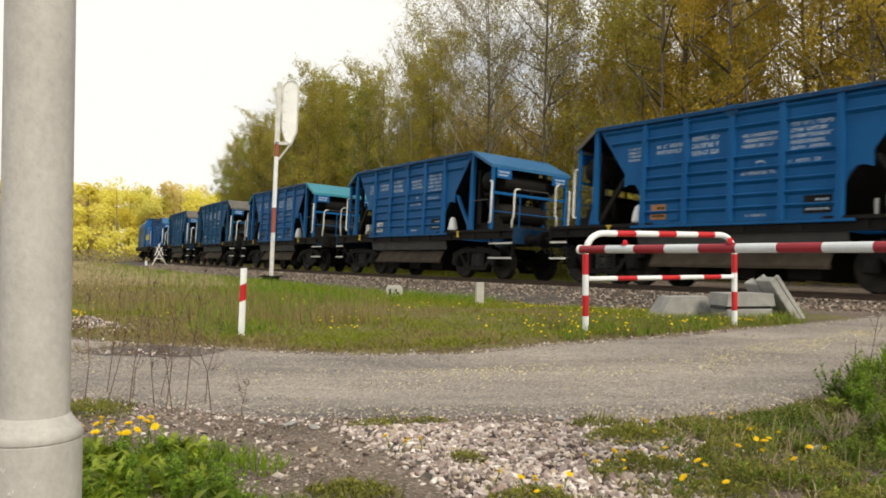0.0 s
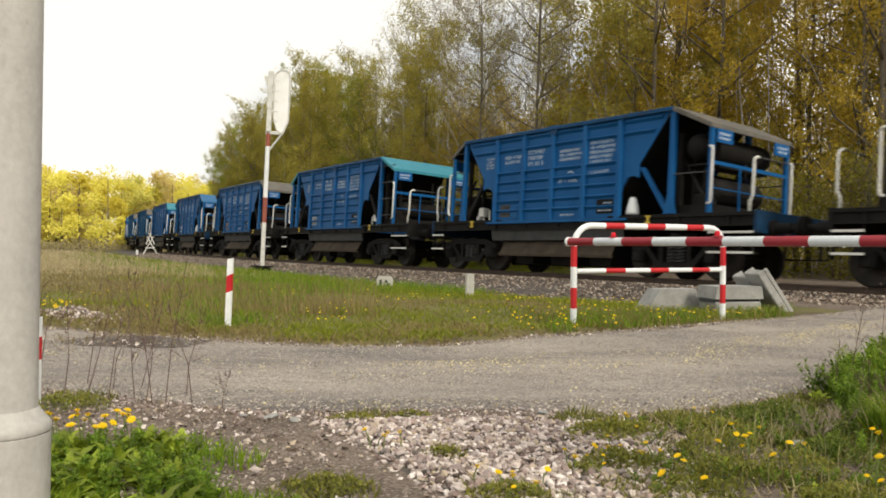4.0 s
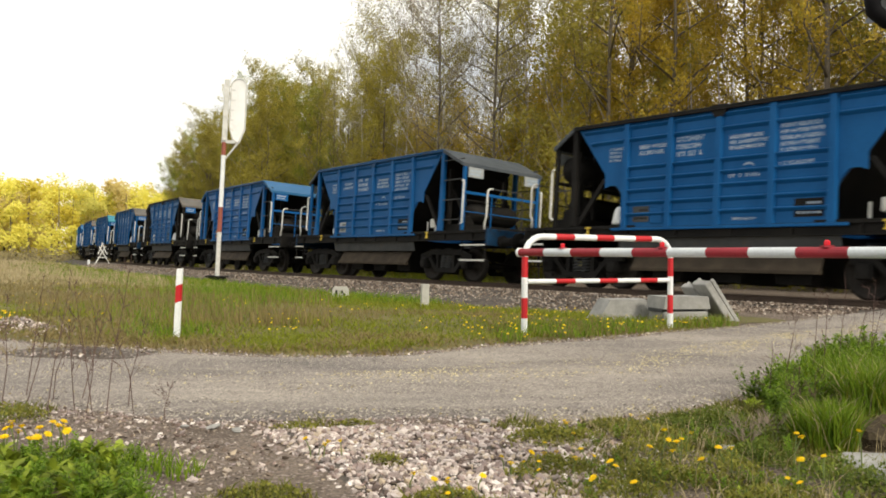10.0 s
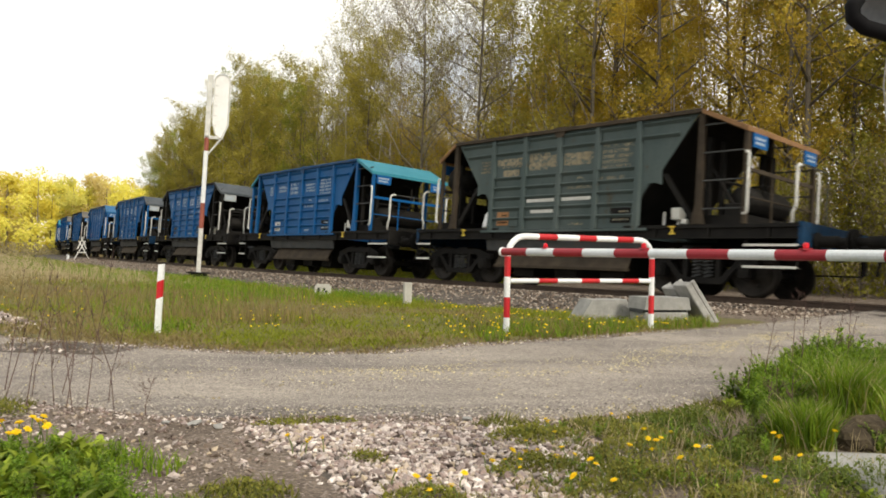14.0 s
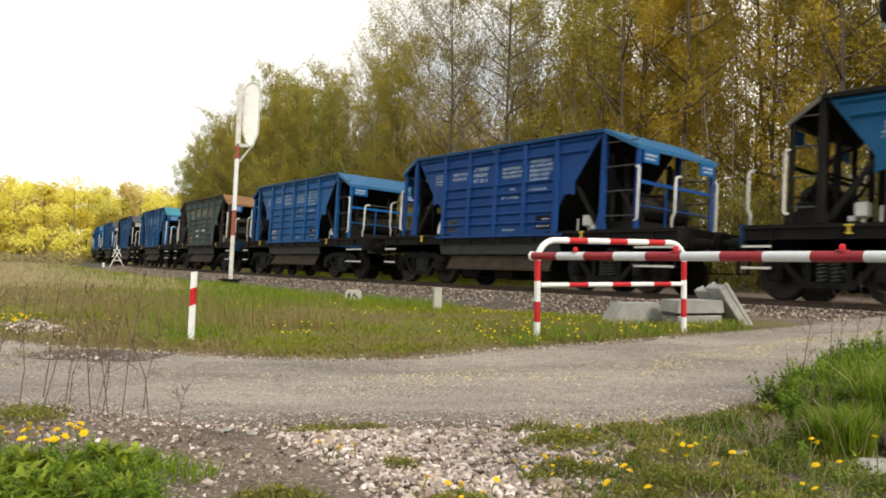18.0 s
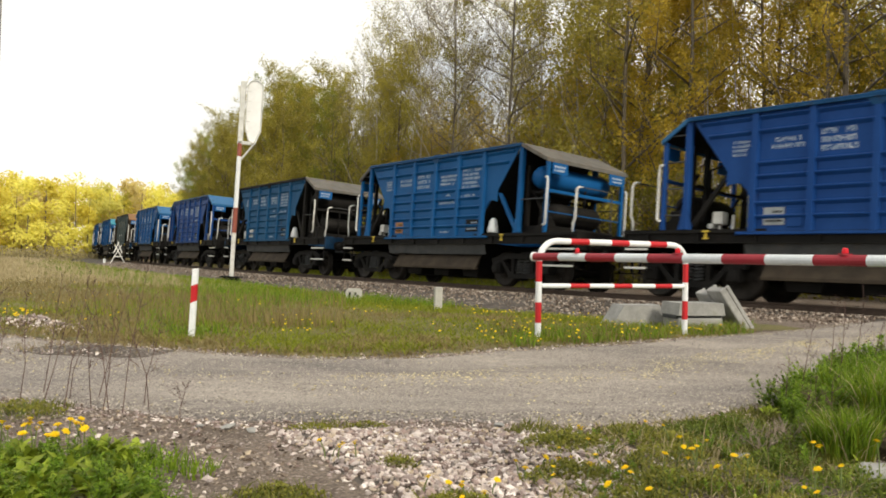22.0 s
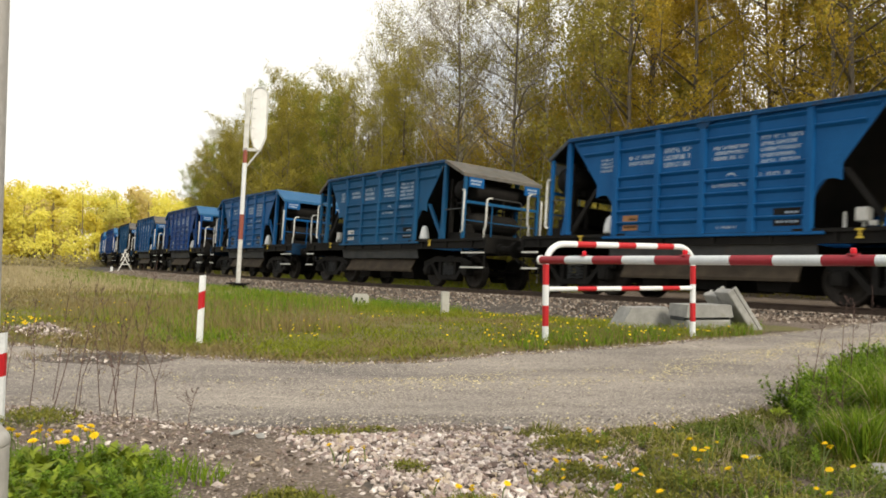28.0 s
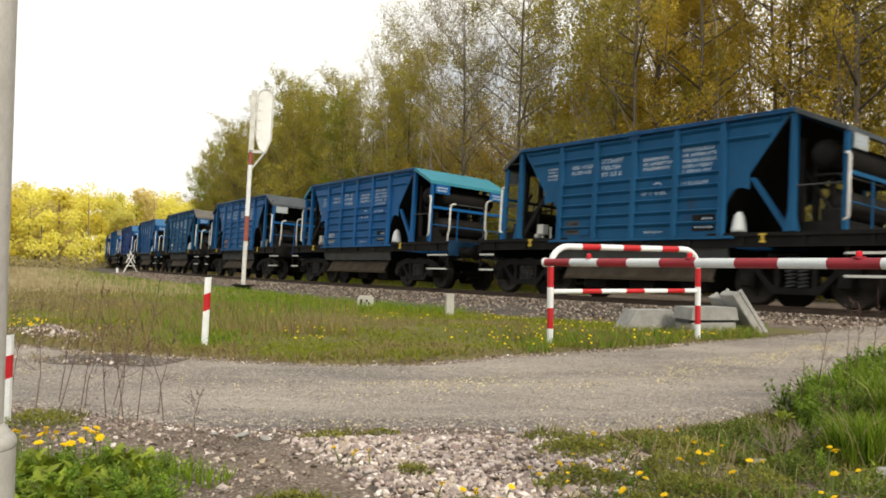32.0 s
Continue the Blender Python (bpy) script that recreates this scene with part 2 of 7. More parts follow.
def gravel_mat(name, c1, c2, chip, scale, cell, share, rough=0.95, bump=0.5, stretch=(1, 1, 1)):
    """Packed grit: coarse patches of two tones, every grain its own tone, a share of pale chips."""
    m = bpy.data.materials.new(name)
    m.use_nodes = True
    n, l = m.node_tree.nodes, m.node_tree.links
    b = n["Principled BSDF"]
    co = n.new("ShaderNodeTexCoord")
    mp = n.new("ShaderNodeMapping")
    mp.inputs["Scale"].default_value = stretch
    l.new(co.outputs["Object"], mp.inputs["Vector"])
    a = n.new("ShaderNodeTexNoise")
    a.inputs["Scale"].default_value, a.inputs["Detail"].default_value, a.inputs["Roughness"].default_value = scale, 8.0, 0.7
    l.new(mp.outputs["Vector"], a.inputs["Vector"])
    r = n.new("ShaderNodeValToRGB")
    r.color_ramp.elements[0].position, r.color_ramp.elements[1].position = 0.34, 0.66
    r.color_ramp.elements[0].color, r.color_ramp.elements[1].color = (*c1, 1), (*c2, 1)
    l.new(a.outputs["Fac"], r.inputs["Fac"])
    vo = n.new("ShaderNodeTexVoronoi")
    vo.inputs["Scale"].default_value = cell
    l.new(co.outputs["Object"], vo.inputs["Vector"])
    se = n.new("ShaderNodeSeparateColor")
    l.new(vo.outputs["Color"], se.inputs["Color"])
    v = n.new("ShaderNodeMapRange")
    v.inputs["To Min"].default_value, v.inputs["To Max"].default_value = 0.62, 1.38
    l.new(se.outputs["Red"], v.inputs["Value"])
    g = n.new("ShaderNodeHueSaturation")
    l.new(v.outputs["Result"], g.inputs["Value"])
    l.new(r.outputs["Color"], g.inputs["Color"])
    t = n.new("ShaderNodeMath")
    t.operation, t.inputs[1].default_value = "GREATER_THAN", 1 - share
    l.new(se.outputs["Green"], t.inputs[0])
    x = n.new("ShaderNodeMix")
    x.data_type = "RGBA"
    x.inputs[7].default_value = (*chip, 1)
    l.new(t.outputs["Value"], x.inputs[0])
    l.new(g.outputs["Color"], x.inputs[6])
    l.new(x.outputs[2], b.inputs["Base Color"])
    bp = n.new("ShaderNodeBump")
    bp.inputs["Strength"].default_value, bp.inputs["Distance"].default_value = bump, 0.006
    bp.invert = True
    l.new(vo.outputs["Distance"], bp.inputs["Height"])
    l.new(bp.outputs["Normal"], b.inputs["Normal"])
    b.inputs["Roughness"].default_value, b.inputs["Specular IOR Level"].default_value = rough, 0.2
    return m


# ---- mesh tools ----


class Geo:
    """Collects vertices and faces of one part."""

    def __init__(self):
        self.v, self.f = [], []

    def add(self, verts, faces):
        o = len(self.v)
        self.v.extend(tuple(p) for p in verts)
        self.f.extend(tuple(i + o for i in q) for q in faces)
        return self

    def box(self, x0, x1, y0, y1, z0, z1, c=0.0):
        if not c:
            vs = [(x, y, z) for x in (x0, x1) for y in (y0, y1) for z in (z0, z1)]
            return self.add(vs, [(0, 1, 3, 2), (4, 6, 7, 5), (0, 4, 5, 1), (2, 3, 7, 6), (0, 2, 6, 4), (1, 5, 7, 3)])
        bm = bmesh.new()
        bmesh.ops.create_cube(bm, size=1)
        for p in bm.verts:
            p.co = ((x0 + x1) / 2 + p.co.x * (x1 - x0), (y0 + y1) / 2 + p.co.y * (y1 - y0), (z0 + z1) / 2 + p.co.z * (z1 - z0))
        bmesh.ops.bevel(bm, geom=bm.edges[:], offset=c, segments=1, affect="EDGES")
        bm.verts.index_update()
        self.add([p.co[:] for p in bm.verts], [[q.index for q in f.verts] for f in bm.faces])
        bm.free()
        return self

    def prism(self, pts, a, b, axis="y"):
        """A polygon pushed from a to b along an axis; pts in the other two axes, in order."""
        def put(p, d):
            return {"y": (p[0], d, p[1]), "x": (d, p[0], p[1]), "z": (p[0], p[1], d)}[axis]
        n = len(pts)
        vs = [put(p, a) for p in pts] + [put(p, b) for p in pts]
        return self.add(vs, [tuple(range(n)), tuple(range(2 * n - 1, n - 1, -1))] + [(i, i + n, (i + 1) % n + n, (i + 1) % n) for i in range(n)])

    def tube(self, pts, r, n=8, r2=None):
        """A tube through points, its radius going from r to r2."""
        pts = [Vector(p) for p in pts]
        vs, m = [], len(pts)
        side = None
        for i, p in enumerate(pts):
            d = (pts[min(i + 1, m - 1)] - pts[max(i - 1, 0)]).normalized()
            if side is None:
                side = d.cross(Vector((0, 0, 1)) if abs(d.z) < 0.9 else Vector((1, 0, 0))).normalized()
            side = (side - d * side.dot(d)).normalized()
            up = d.cross(side)
            rr = r if r2 is None else r + (r2 - r) * i / (m - 1)
            vs += [p + side * (rr * math.cos(2 * math.pi * k / n)) + up * (rr * math.sin(2 * math.pi * k / n)) for k in range(n)]
        fs = [(i * n + k, i * n + (k + 1) % n, (i + 1) * n + (k + 1) % n, (i + 1) * n + k) for i in range(m - 1) for k in range(n)]
        fs += [tuple(range(n - 1, -1, -1)), tuple((m - 1) * n + k for k in range(n))]
        return self.add(vs, fs)

    def lathe(self, prof, n=16, m=Matrix()):
        """A profile of (radius, height) turned round z, then moved by m."""
        vs = [m @ Vector((r * math.cos(2 * math.pi * k / n), r * math.sin(2 * math.pi * k / n), z)) for r, z in prof for k in range(n)]
        fs = [(i * n + k, i * n + (k + 1) % n, (i + 1) * n + (k + 1) % n, (i + 1) * n + k) for i in range(len(prof) - 1) for k in range(n)]
        fs += [tuple(range(n - 1, -1, -1)), tuple((len(prof) - 1) * n + k for k in range(n))]
        return self.add(vs, fs)

    def mesh(self, name, material, smooth=False):
        me = bpy.data.meshes.new(name)
        me.from_pydata(self.v, [], self.f)
        me.materials.append(material)
        if smooth:
            me.polygons.foreach_set("use_smooth", [True] * len(me.polygons))
        me.update()
        return me


def part(name, geo, material, parent=None, label="", smooth=False):
    """Links a Geo, or a ready mesh, as one mesh object."""
    me = geo if isinstance(geo, bpy.types.Mesh) else geo.mesh(name, material, smooth)
    ob = new(name, me)
    if parent:
        ob.parent = parent
    if label:
        tagged(ob, label)
    return ob


MESHES = {}


def shared(key, material, make, smooth=False):
    """A mesh built once for each shape and material."""
    k = (key, material.name)
    if k not in MESHES:
        MESHES[k] = make().mesh(key.split(":")[0], material, smooth)
    return MESHES[k]


ROT_X90 = Matrix.Rotation(radians(90), 4, "X")
ROT_Y90 = Matrix.Rotation(radians(90), 4, "Y")

# ---- the line of the track ----
# near side of the train passes TX, TY with heading TA; the track bends to the right as it leads away
TX, TY, TA, TK, TK2 = 0.82, 21.40, radians(-36.96), 1 / 230.0, -0.0302e-3
SIDE = 1.24
CANT = 3.7      # the outer rail of the bend lies higher
_ds = 0.25


def _line():
    ss = np.arange(-320, 420, _ds)
    s = np.clip(ss, -45, 66)
    h = TA + TK * s + TK2 * s * s
    h = h + np.where(ss > 66, (ss - 66) / 300.0, 0.0)
    h = np.minimum(h, radians(60))
    dx, dy = np.sin(h) * _ds, np.cos(h) * _ds
    x, y = np.cumsum(dx) - dx / 2, np.cumsum(dy) - dy / 2
    i = int(np.argmin(abs(ss)))
    return ss, x - x[i] + TX, y - y[i] + TY, h


LS, LX, LY, LH = _line()


def track(s, off=0.0):
    """Point on the track's middle line, off metres towards the viewer's side, and the heading."""
    h = float(np.interp(s, LS, LH))
    d = off - SIDE
    return float(np.interp(s, LS, LX)) - math.cos(h) * d, float(np.interp(s, LS, LY)) + math.sin(h) * d, h


def fall(off):
    """Height of the canted track's plane, fading out beyond the ballast shoulders."""
    k = min(max((3.6 - abs(off)) / 1.7, 0), 1)
    return k * (-0.045 + math.tan(radians(CANT)) * max(min(off, 1.9), -1.9))


def train_at(t):
    """How far the train has gone, metres."""
    return 1.71 + 7.3745 * t - 0.01667 * t * t + 6.906e-5 * t ** 3


PITCH, HALF = 12.195, 3.64
ZP, ZT = 1.36, 3.63

# ---- ground ----


def ground_z(x, y):
    """Height of the ground: nearly flat, sinking a little towards the track."""
    if -60 < x < 60 and 0 < y < 120:
        i = int(np.argmin((TRX - x) ** 2 + (TRY - y) ** 2))
        d = math.hypot(TRX[i] - x, TRY[i] - y)
        w = min(max((y - 8.8) / 6.0, 0), 1) * min(max((9.0 - d) / 5.0, 0), 1) * min(max((5.5 - x) / 3, 0), 1)
    else:
        w = 0
    b = 0.018 * noise.noise((x * 0.7, y * 0.7, 0)) + 0.03 * noise.noise((x * 0.13, y * 0.13, 5))
    return -0.13 + b - 0.24 * w


TRS = np.arange(-80, 200, 1.0)
TRX = np.array([track(s)[0] for s in TRS])
TRY = np.array([track(s)[1] for s in TRS])


ROAD_FX, ROAD_FY = (-30, -9, -4.3, -3.3, -2.3, -1.3, -0.4, 0.6, 1.9, 3.5, 5.1, 9), (26, 10.6, 7.7, 7.15, 6.75, 6.5, 6.6, 7.25, 8.1, 9.35, 10.7, 14.4)
ROAD_NX, ROAD_NY = (-30, -9, -2.5, -1.9, -1.4, -0.8, -0.2, 0.4, 0.9, 1.4, 2.2, 3.8, 9), (21, 7.4, 4.45, 4.22, 4.08, 3.96, 4.06, 4.03, 4.0, 4.25, 5.0, 6.8, 11.6)


def road_far(x):
    """Far edge of the dirt road."""
    return float(np.interp(x, ROAD_FX, ROAD_FY))


def road_near(x):
    """Near edge of the dirt road."""
    return float(np.interp(x, ROAD_NX, ROAD_NY))


def grid_sheet(xs, ys, f):
    vs = [(x, y, f(x, y)) for y in ys for x in xs]
    n = len(xs)
    fs = [(j * n + i, j * n + i + 1, (j + 1) * n + i + 1, (j + 1) * n + i) for j in range(len(ys) - 1) for i in range(n - 1)]
    return Geo().add(vs, fs)


def steps(*spans):
    out = []
    for a, b, n in spans:
        out += [a + (b - a) * i / n for i in range(n)]
    return out + [spans[-1][1]]


SOIL = gravel_mat("grey_brown_soil", (0.098, 0.076, 0.060), (0.182, 0.146, 0.120), (0.29, 0.245, 0.215), 1.6, 95.0, 0.10, bump=0.8)
ROADM = gravel_mat("packed_gravel", (0.150, 0.133, 0.126), (0.325, 0.287, 0.252), (0.44, 0.40, 0.33), 1.1, 110.0, 0.09, bump=0.8, stretch=(0.35, 1.3, 1))
BALLASTM = mat("ballast_bed", (0.050, 0.042, 0.036), (0.095, 0.082, 0.070), 3.0, 0.95, 0.8, fine=18.0, grain=0.5)

xs = steps((-1500, -60, 8), (-60, -14, 14), (-14, 14, 110), (14, 60, 14), (60, 1500, 8))
ys = steps((-400, -6, 6), (-6, 1, 8), (1, 16, 70), (16, 60, 60), (60, 120, 12), (120, 2500, 12))
tagged(part("ground", grid_sheet(xs, ys, ground_z), SOIL, smooth=True), "dry spring ground with moss and short grass", "ground", kind="structure")


def road():
    g = Geo()
    n, w = 170, 14
    for i in range(n + 1):
        x = -28 + 37 * i / n
        y0, y1 = road_near(x), road_far(x)
        y0 += 0.07 * noise.noise((x * 2.1, 3, 0)) + 0.04 * noise.noise((x * 6, 4, 0))
        y1 += 0.07 * noise.noise((x * 1.7, 8, 0)) + 0.04 * noise.noise((x * 5, 9, 0))
        for j in range(w + 1):
            u = j / w
            y = y0 + (y1 - y0) * u
            rut = -0.022 * (math.exp(-((u - 0.28) / 0.09) ** 2) + math.exp(-((u - 0.72) / 0.09) ** 2)) + 0.008 * noise.noise((x * 3, y * 3, 1))
            edge = -0.045 if j in (0, w) else 0.0
            g.v.append((x, y, ground_z(x, y) + 0.03 + rut + edge))
    for i in range(n):
        for j in range(w):
            a = i * (w + 1) + j
            g.f.append((a, a + w + 1, a + w + 2, a + 1))
    return g


TURF = mat("mossy_turf", (0.095, 0.093, 0.024), (0.155, 0.13, 0.05), 0.9, 0.95, 0.8, fine=40.0, c3=(0.15, 0.125, 0.075), c3_amount=0.46, grain=0.5)


def turf():
    """Mossy sod of the meadow, a little above the bare soil, with a ragged edge along the road."""
    g = Geo()
    for x0, x1, y0, y1, d in ((-12, 6, 6.3, 14.1, 0.11), (-42, 3, 14.1, 100, 0.55)):
        nx, ny = int((x1 - x0) / d), int((y1 - y0) / d)
        idx = {}

        def corner(i, j):
            if (i, j) not in idx:
                x, y = x0 + i * d, y0 + j * d
                idx[(i, j)] = len(g.v)
                g.v.append((x, y, ground_z(x, y) + 0.006))
            return idx[(i, j)]
        for i in range(nx):
            for j in range(ny):
                x, y = x0 + (i + 0.5) * d, y0 + (j + 0.5) * d
                if y < road_far(x) + 0.24 + 0.34 * noise.noise((x * 1.4, y * 1.4, 21)) or x > 4.9:
                    continue
                if float(np.min((TRX - x) ** 2 + (TRY - y) ** 2)) < (4.1 + 0.3 * noise.noise((x, y, 3))) ** 2:
                    continue
                g.f.append((corner(i, j), corner(i + 1, j), corner(i + 1, j + 1), corner(i, j + 1)))
    return g


tagged(part("meadow_turf", turf(), TURF, smooth=True), "mossy green-brown sod of the meadow", "meadow", kind="structure")
def soil_patch():
    """Heap of dark soil and litter spilled over the far edge of the road."""
    g = Geo()
    n, m = 44, 9
    for j in range(m + 1):
        for i in range(n):
            a = 2 * math.pi * i / n
            q = j / m
            w = 1 + 0.38 * noise.noise((math.cos(a) * 1.6, math.sin(a) * 1.6, 4)) + 0.14 * noise.noise((math.cos(a) * 6, math.sin(a) * 6, 8))
            x, y = -2.85 + 0.74 * q * w * math.cos(a) - 0.12 * q * math.sin(a), 6.52 + 0.36 * q * w * math.sin(a)
            g.v.append((x, y, ground_z(x, y) + 0.062 * (1 - q ** 2.5) + 0.02 * noise.noise((x * 9, y * 9, 1)) * (1 - q)))
    for j in range(m):
        for i in range(n):
            g.f.append((j * n + i, j * n + (i + 1) % n, (j + 1) * n + (i + 1) % n, (j + 1) * n + i))
    return g


tagged(part("soil_patch", soil_patch(), gravel_mat("dark_spilled_soil", (0.065, 0.054, 0.045), (0.135, 0.115, 0.10), (0.24, 0.21, 0.19), 3.0, 60.0, 0.10, bump=0.9), smooth=True), "dark spilled soil and litter at the road edge", "soil patch", kind="structure")
tagged(part("road", road(), ROADM, smooth=True), "packed grey-beige gravel road with wheel ruts", "road", kind="structure")


def bed():
    """Ballast bank along the track."""
    g = Geo()
    prof = [(-4.6, -0.55), (-1.75, -0.17), (-0.8, -0.15), (0.8, -0.15), (1.75, -0.17), (2.6, -0.24), (4.2, -0.42)]
    ss = np.arange(-70, 190, 1.0)
    for s in ss:
        for off, z in prof:
            x, y, h = track(s, off)
            g.v.append((x, y, z + fall(off) + 0.03 * noise.noise((x, y, off))))
    n = len(prof)
    for i in range(len(ss) - 1):
        for j in range(n - 1):
            a = i * n + j
            g.f.append((a, a + 1, a + n + 1, a + n))
    return g


BED = tagged(part("track_bed", bed(), BALLASTM, smooth=True), "grey-brown crushed stone ballast bank", "track bed", kind="structure")


def rail(off):
    g = Geo()
    prof = [(-0.07, -0.155), (0.07, -0.155), (0.012, -0.12), (0.012, -0.04), (0.036, -0.03), (0.036, 0.0), (-0.036, 0.0), (-0.036, -0.03), (-0.012, -0.04), (-0.012, -0.12)]
    ss = np.arange(-70, 190, 1.5)
    n = len(prof)
    for s in ss:
        for a, z in prof:
            x, y, h = track(s, off + a)
            g.v.append((x, y, z + fall(off)))
    for i in range(len(ss) - 1):
        for j in range(n):
            g.f.append((i * n + j, i * n + (j + 1) % n, (i + 1) * n + (j + 1) % n, (i + 1) * n + j))
    return g


for o in (-0.755, 0.755):
    tagged(part("rail", rail(o), RAIL_TOP), "rusty steel rail with a worn head", "rail", "running rails", "structure")

# ---- the hopper wagon ----
# wagon space: x along the way it goes, y to the viewer's side, z up from the rail head


RIBX = [HALF, 2.19, 1.095, 0.0, -1.095, -2.19, -HALF]
CAN, DROP = {1: 0.60, -1: 1.02}, {1: 0.40, -1: 0.45}      # length and fall of the canopies, leading and trailing
END = {1: 5.14, -1: 5.74}      # outer face of the headstocks
H = ZT - ZP


def bay_panel(k):
    """One bay of the side wall between two ribs, with pressed beads; the end bays follow the hopper's slope."""
    g = Geo()
    x0, x1 = RIBX[k + 1] + 0.055, RIBX[k] - 0.055
    ya, yb = 1.335, 1.36
    if 0 < k < 5:
        prof = [(ya, ZP - 0.06), (yb, ZP - 0.06)]
        for z in [ZP + H * q for q in (0.10, 0.21, 0.325, 0.435, 0.545, 0.815, 0.935)]:
            prof += [(yb, z - 0.062), (yb + 0.058, z - 0.004), (yb + 0.058, z + 0.014), (yb, z + 0.034)]
        prof += [(yb, ZT - 0.02), (ya, ZT - 0.02)]
        g.prism(prof, x0, x1, "x")
    else:
        e = 1 if k == 0 else -1
        inn, out = (x0, x1) if e > 0 else (x1, x0)
        p = [(inn, ZT - 0.02), (out - e * 0.02, ZT - 0.02), (out - e * 0.05, ZT - 0.09), (e * 2.76, ZP + 1.13), (e * 2.765, ZP + 0.83), (e * 2.62, ZP + 0.88), (e * 2.46, ZP + 0.87), (e * 2.33, ZP + 0.73), (e * 2.27, ZP + 0.52), (inn, ZP + 0.40), (inn, ZP - 0.06)]
        g.prism(p, ya, yb)
    return g


def bead(e, i):
    """Pressed bead on the end bay."""
    z, w = ((ZP + 0.935 * H, 1.12), (ZP + 0.815 * H, 0.92))[i]
    inn, yb = e * (RIBX[1] + 0.055), 1.361
    a, b = sorted((inn + e * 0.05, inn + e * w))
    return Geo().prism([(yb, z - 0.062), (yb + 0.058, z - 0.004), (yb + 0.058, z + 0.014), (yb, z + 0.034)], a, b, "x")


def rib(k):
    g = Geo()
    x = RIBX[k]
    if k in (0, 6):
        g.box(x - 0.065, x + 0.065, 1.28, 1.40, ZP, ZT - 0.02, 0.012)
        return g.prism([(x - 0.16, ZP), (x + 0.16, ZP), (x + 0.066, ZP + 0.42), (x - 0.066, ZP + 0.42)], 1.36, 1.385)
    return g.prism([(x - 0.085, 1.34), (x - 0.06, 1.43), (x + 0.06, 1.43), (x + 0.085, 1.34)], ZP - 0.06, ZT - 0.02, "z")


def rim():
    g = Geo()
    g.box(-HALF - 0.02, HALF + 0.02, 1.29, 1.44, ZT - 0.05, ZT + 0.02, 0.012)
    g.box(-HALF - 0.02, HALF + 0.02, 1.40, 1.455, ZT - 0.075, ZT - 0.045, 0.008)
    g.prism([(-0.20, ZT - 0.05), (-0.085, ZT - 0.20), (0.085, ZT - 0.20), (0.20, ZT - 0.05)], 1.40, 1.436)
    g.prism([(-0.30, ZT + 0.0), (-0.12, ZT + 0.045), (0.12, ZT + 0.045), (0.30, ZT + 0.0)], 1.30, 1.42)
    return g


def rim_cross():
    return Geo().box(-0.05, 0.05, -1.29, 1.29, ZT - 0.09, ZT + 0.01)


def slope(e):
    """Sloping end sheet of the hopper."""
    return Geo().prism([(e * 3.58, ZT - 0.05), (e * 3.61, ZT - 0.05), (e * 1.75, ZP - 0.05), (e * 1.72, ZP - 0.05)], -1.33, 1.33)


def canopy(e):
    """Sloping plate with a turned-down edge, narrower at its outer end."""
    g = Geo()
    x0, x1, z0, z1, w0, w1 = e * (HALF + 0.02), e * (HALF + CAN[e]), ZT + 0.015, ZT - DROP[e], 1.43, 1.46
    vs = [(x0, -w0, z0), (x0, w0, z0), (x1, w1, z1), (x1, -w1, z1)]
    dn = [(x, y, z - 0.09) for x, y, z in vs]
    iv = [(x0, -w0 + 0.03, z0 - 0.03), (x0, w0 - 0.03, z0 - 0.03), (x1 - e * 0.03, w1 - 0.03, z1 - 0.02), (x1 - e * 0.03, -w1 + 0.03, z1 - 0.02)]
    idn = [(x, y, z - 0.07) for x, y, z in iv]
    fs = [(0, 1, 2, 3), (8, 11, 10, 9)] + [(i, i + 4, (i + 1) % 4 + 4, (i + 1) % 4) for i in range(4)]
    fs += [(i + 4, i + 12, (i + 1) % 4 + 12, (i + 1) % 4 + 4) for i in range(4)] + [(i + 12, i + 8, (i + 1) % 4 + 8, (i + 1) % 4 + 12) for i in range(4)]
    return g.add(vs + dn + iv + idn, fs)


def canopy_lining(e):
    """Near-black sheet under the canopy; its colour carries the shade there."""
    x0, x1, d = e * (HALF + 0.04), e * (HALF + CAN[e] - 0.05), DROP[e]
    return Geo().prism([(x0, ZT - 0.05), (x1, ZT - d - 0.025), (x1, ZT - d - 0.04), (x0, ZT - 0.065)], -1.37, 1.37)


def stanchion(e, y):
    x = e * (HALF + CAN[e] - 0.06)
    y = math.copysign(1.345, y)
    return Geo().box(x - 0.045, x + 0.045, y - 0.045, y + 0.045, ZP, ZT - DROP[e] - 0.04, 0.008)


def rung(e, y, i):
    z = ZP + 0.30 + 0.55 * i
    return Geo().tube([(e * (HALF + 0.05), y, z), (e * (HALF + CAN[e] - 0.08), y, z)], 0.017, 6)


def tank(e):
    """Air receiver lying across the end platform."""
    r, x, z = (0.29, HALF + 0.46, ZP + 1.42) if e < 0 else (0.33, HALF + 0.28, ZP + 1.36)
    m = Matrix.Translation((e * x, 0, z)) @ ROT_X90
    return Geo().lathe([(0.02, -1.27), (r * 0.55, -1.24), (r * 0.88, -1.15), (r, -1.04), (r, 1.04), (r * 0.88, 1.15), (r * 0.55, 1.24), (0.02, 1.27)], 22, m)


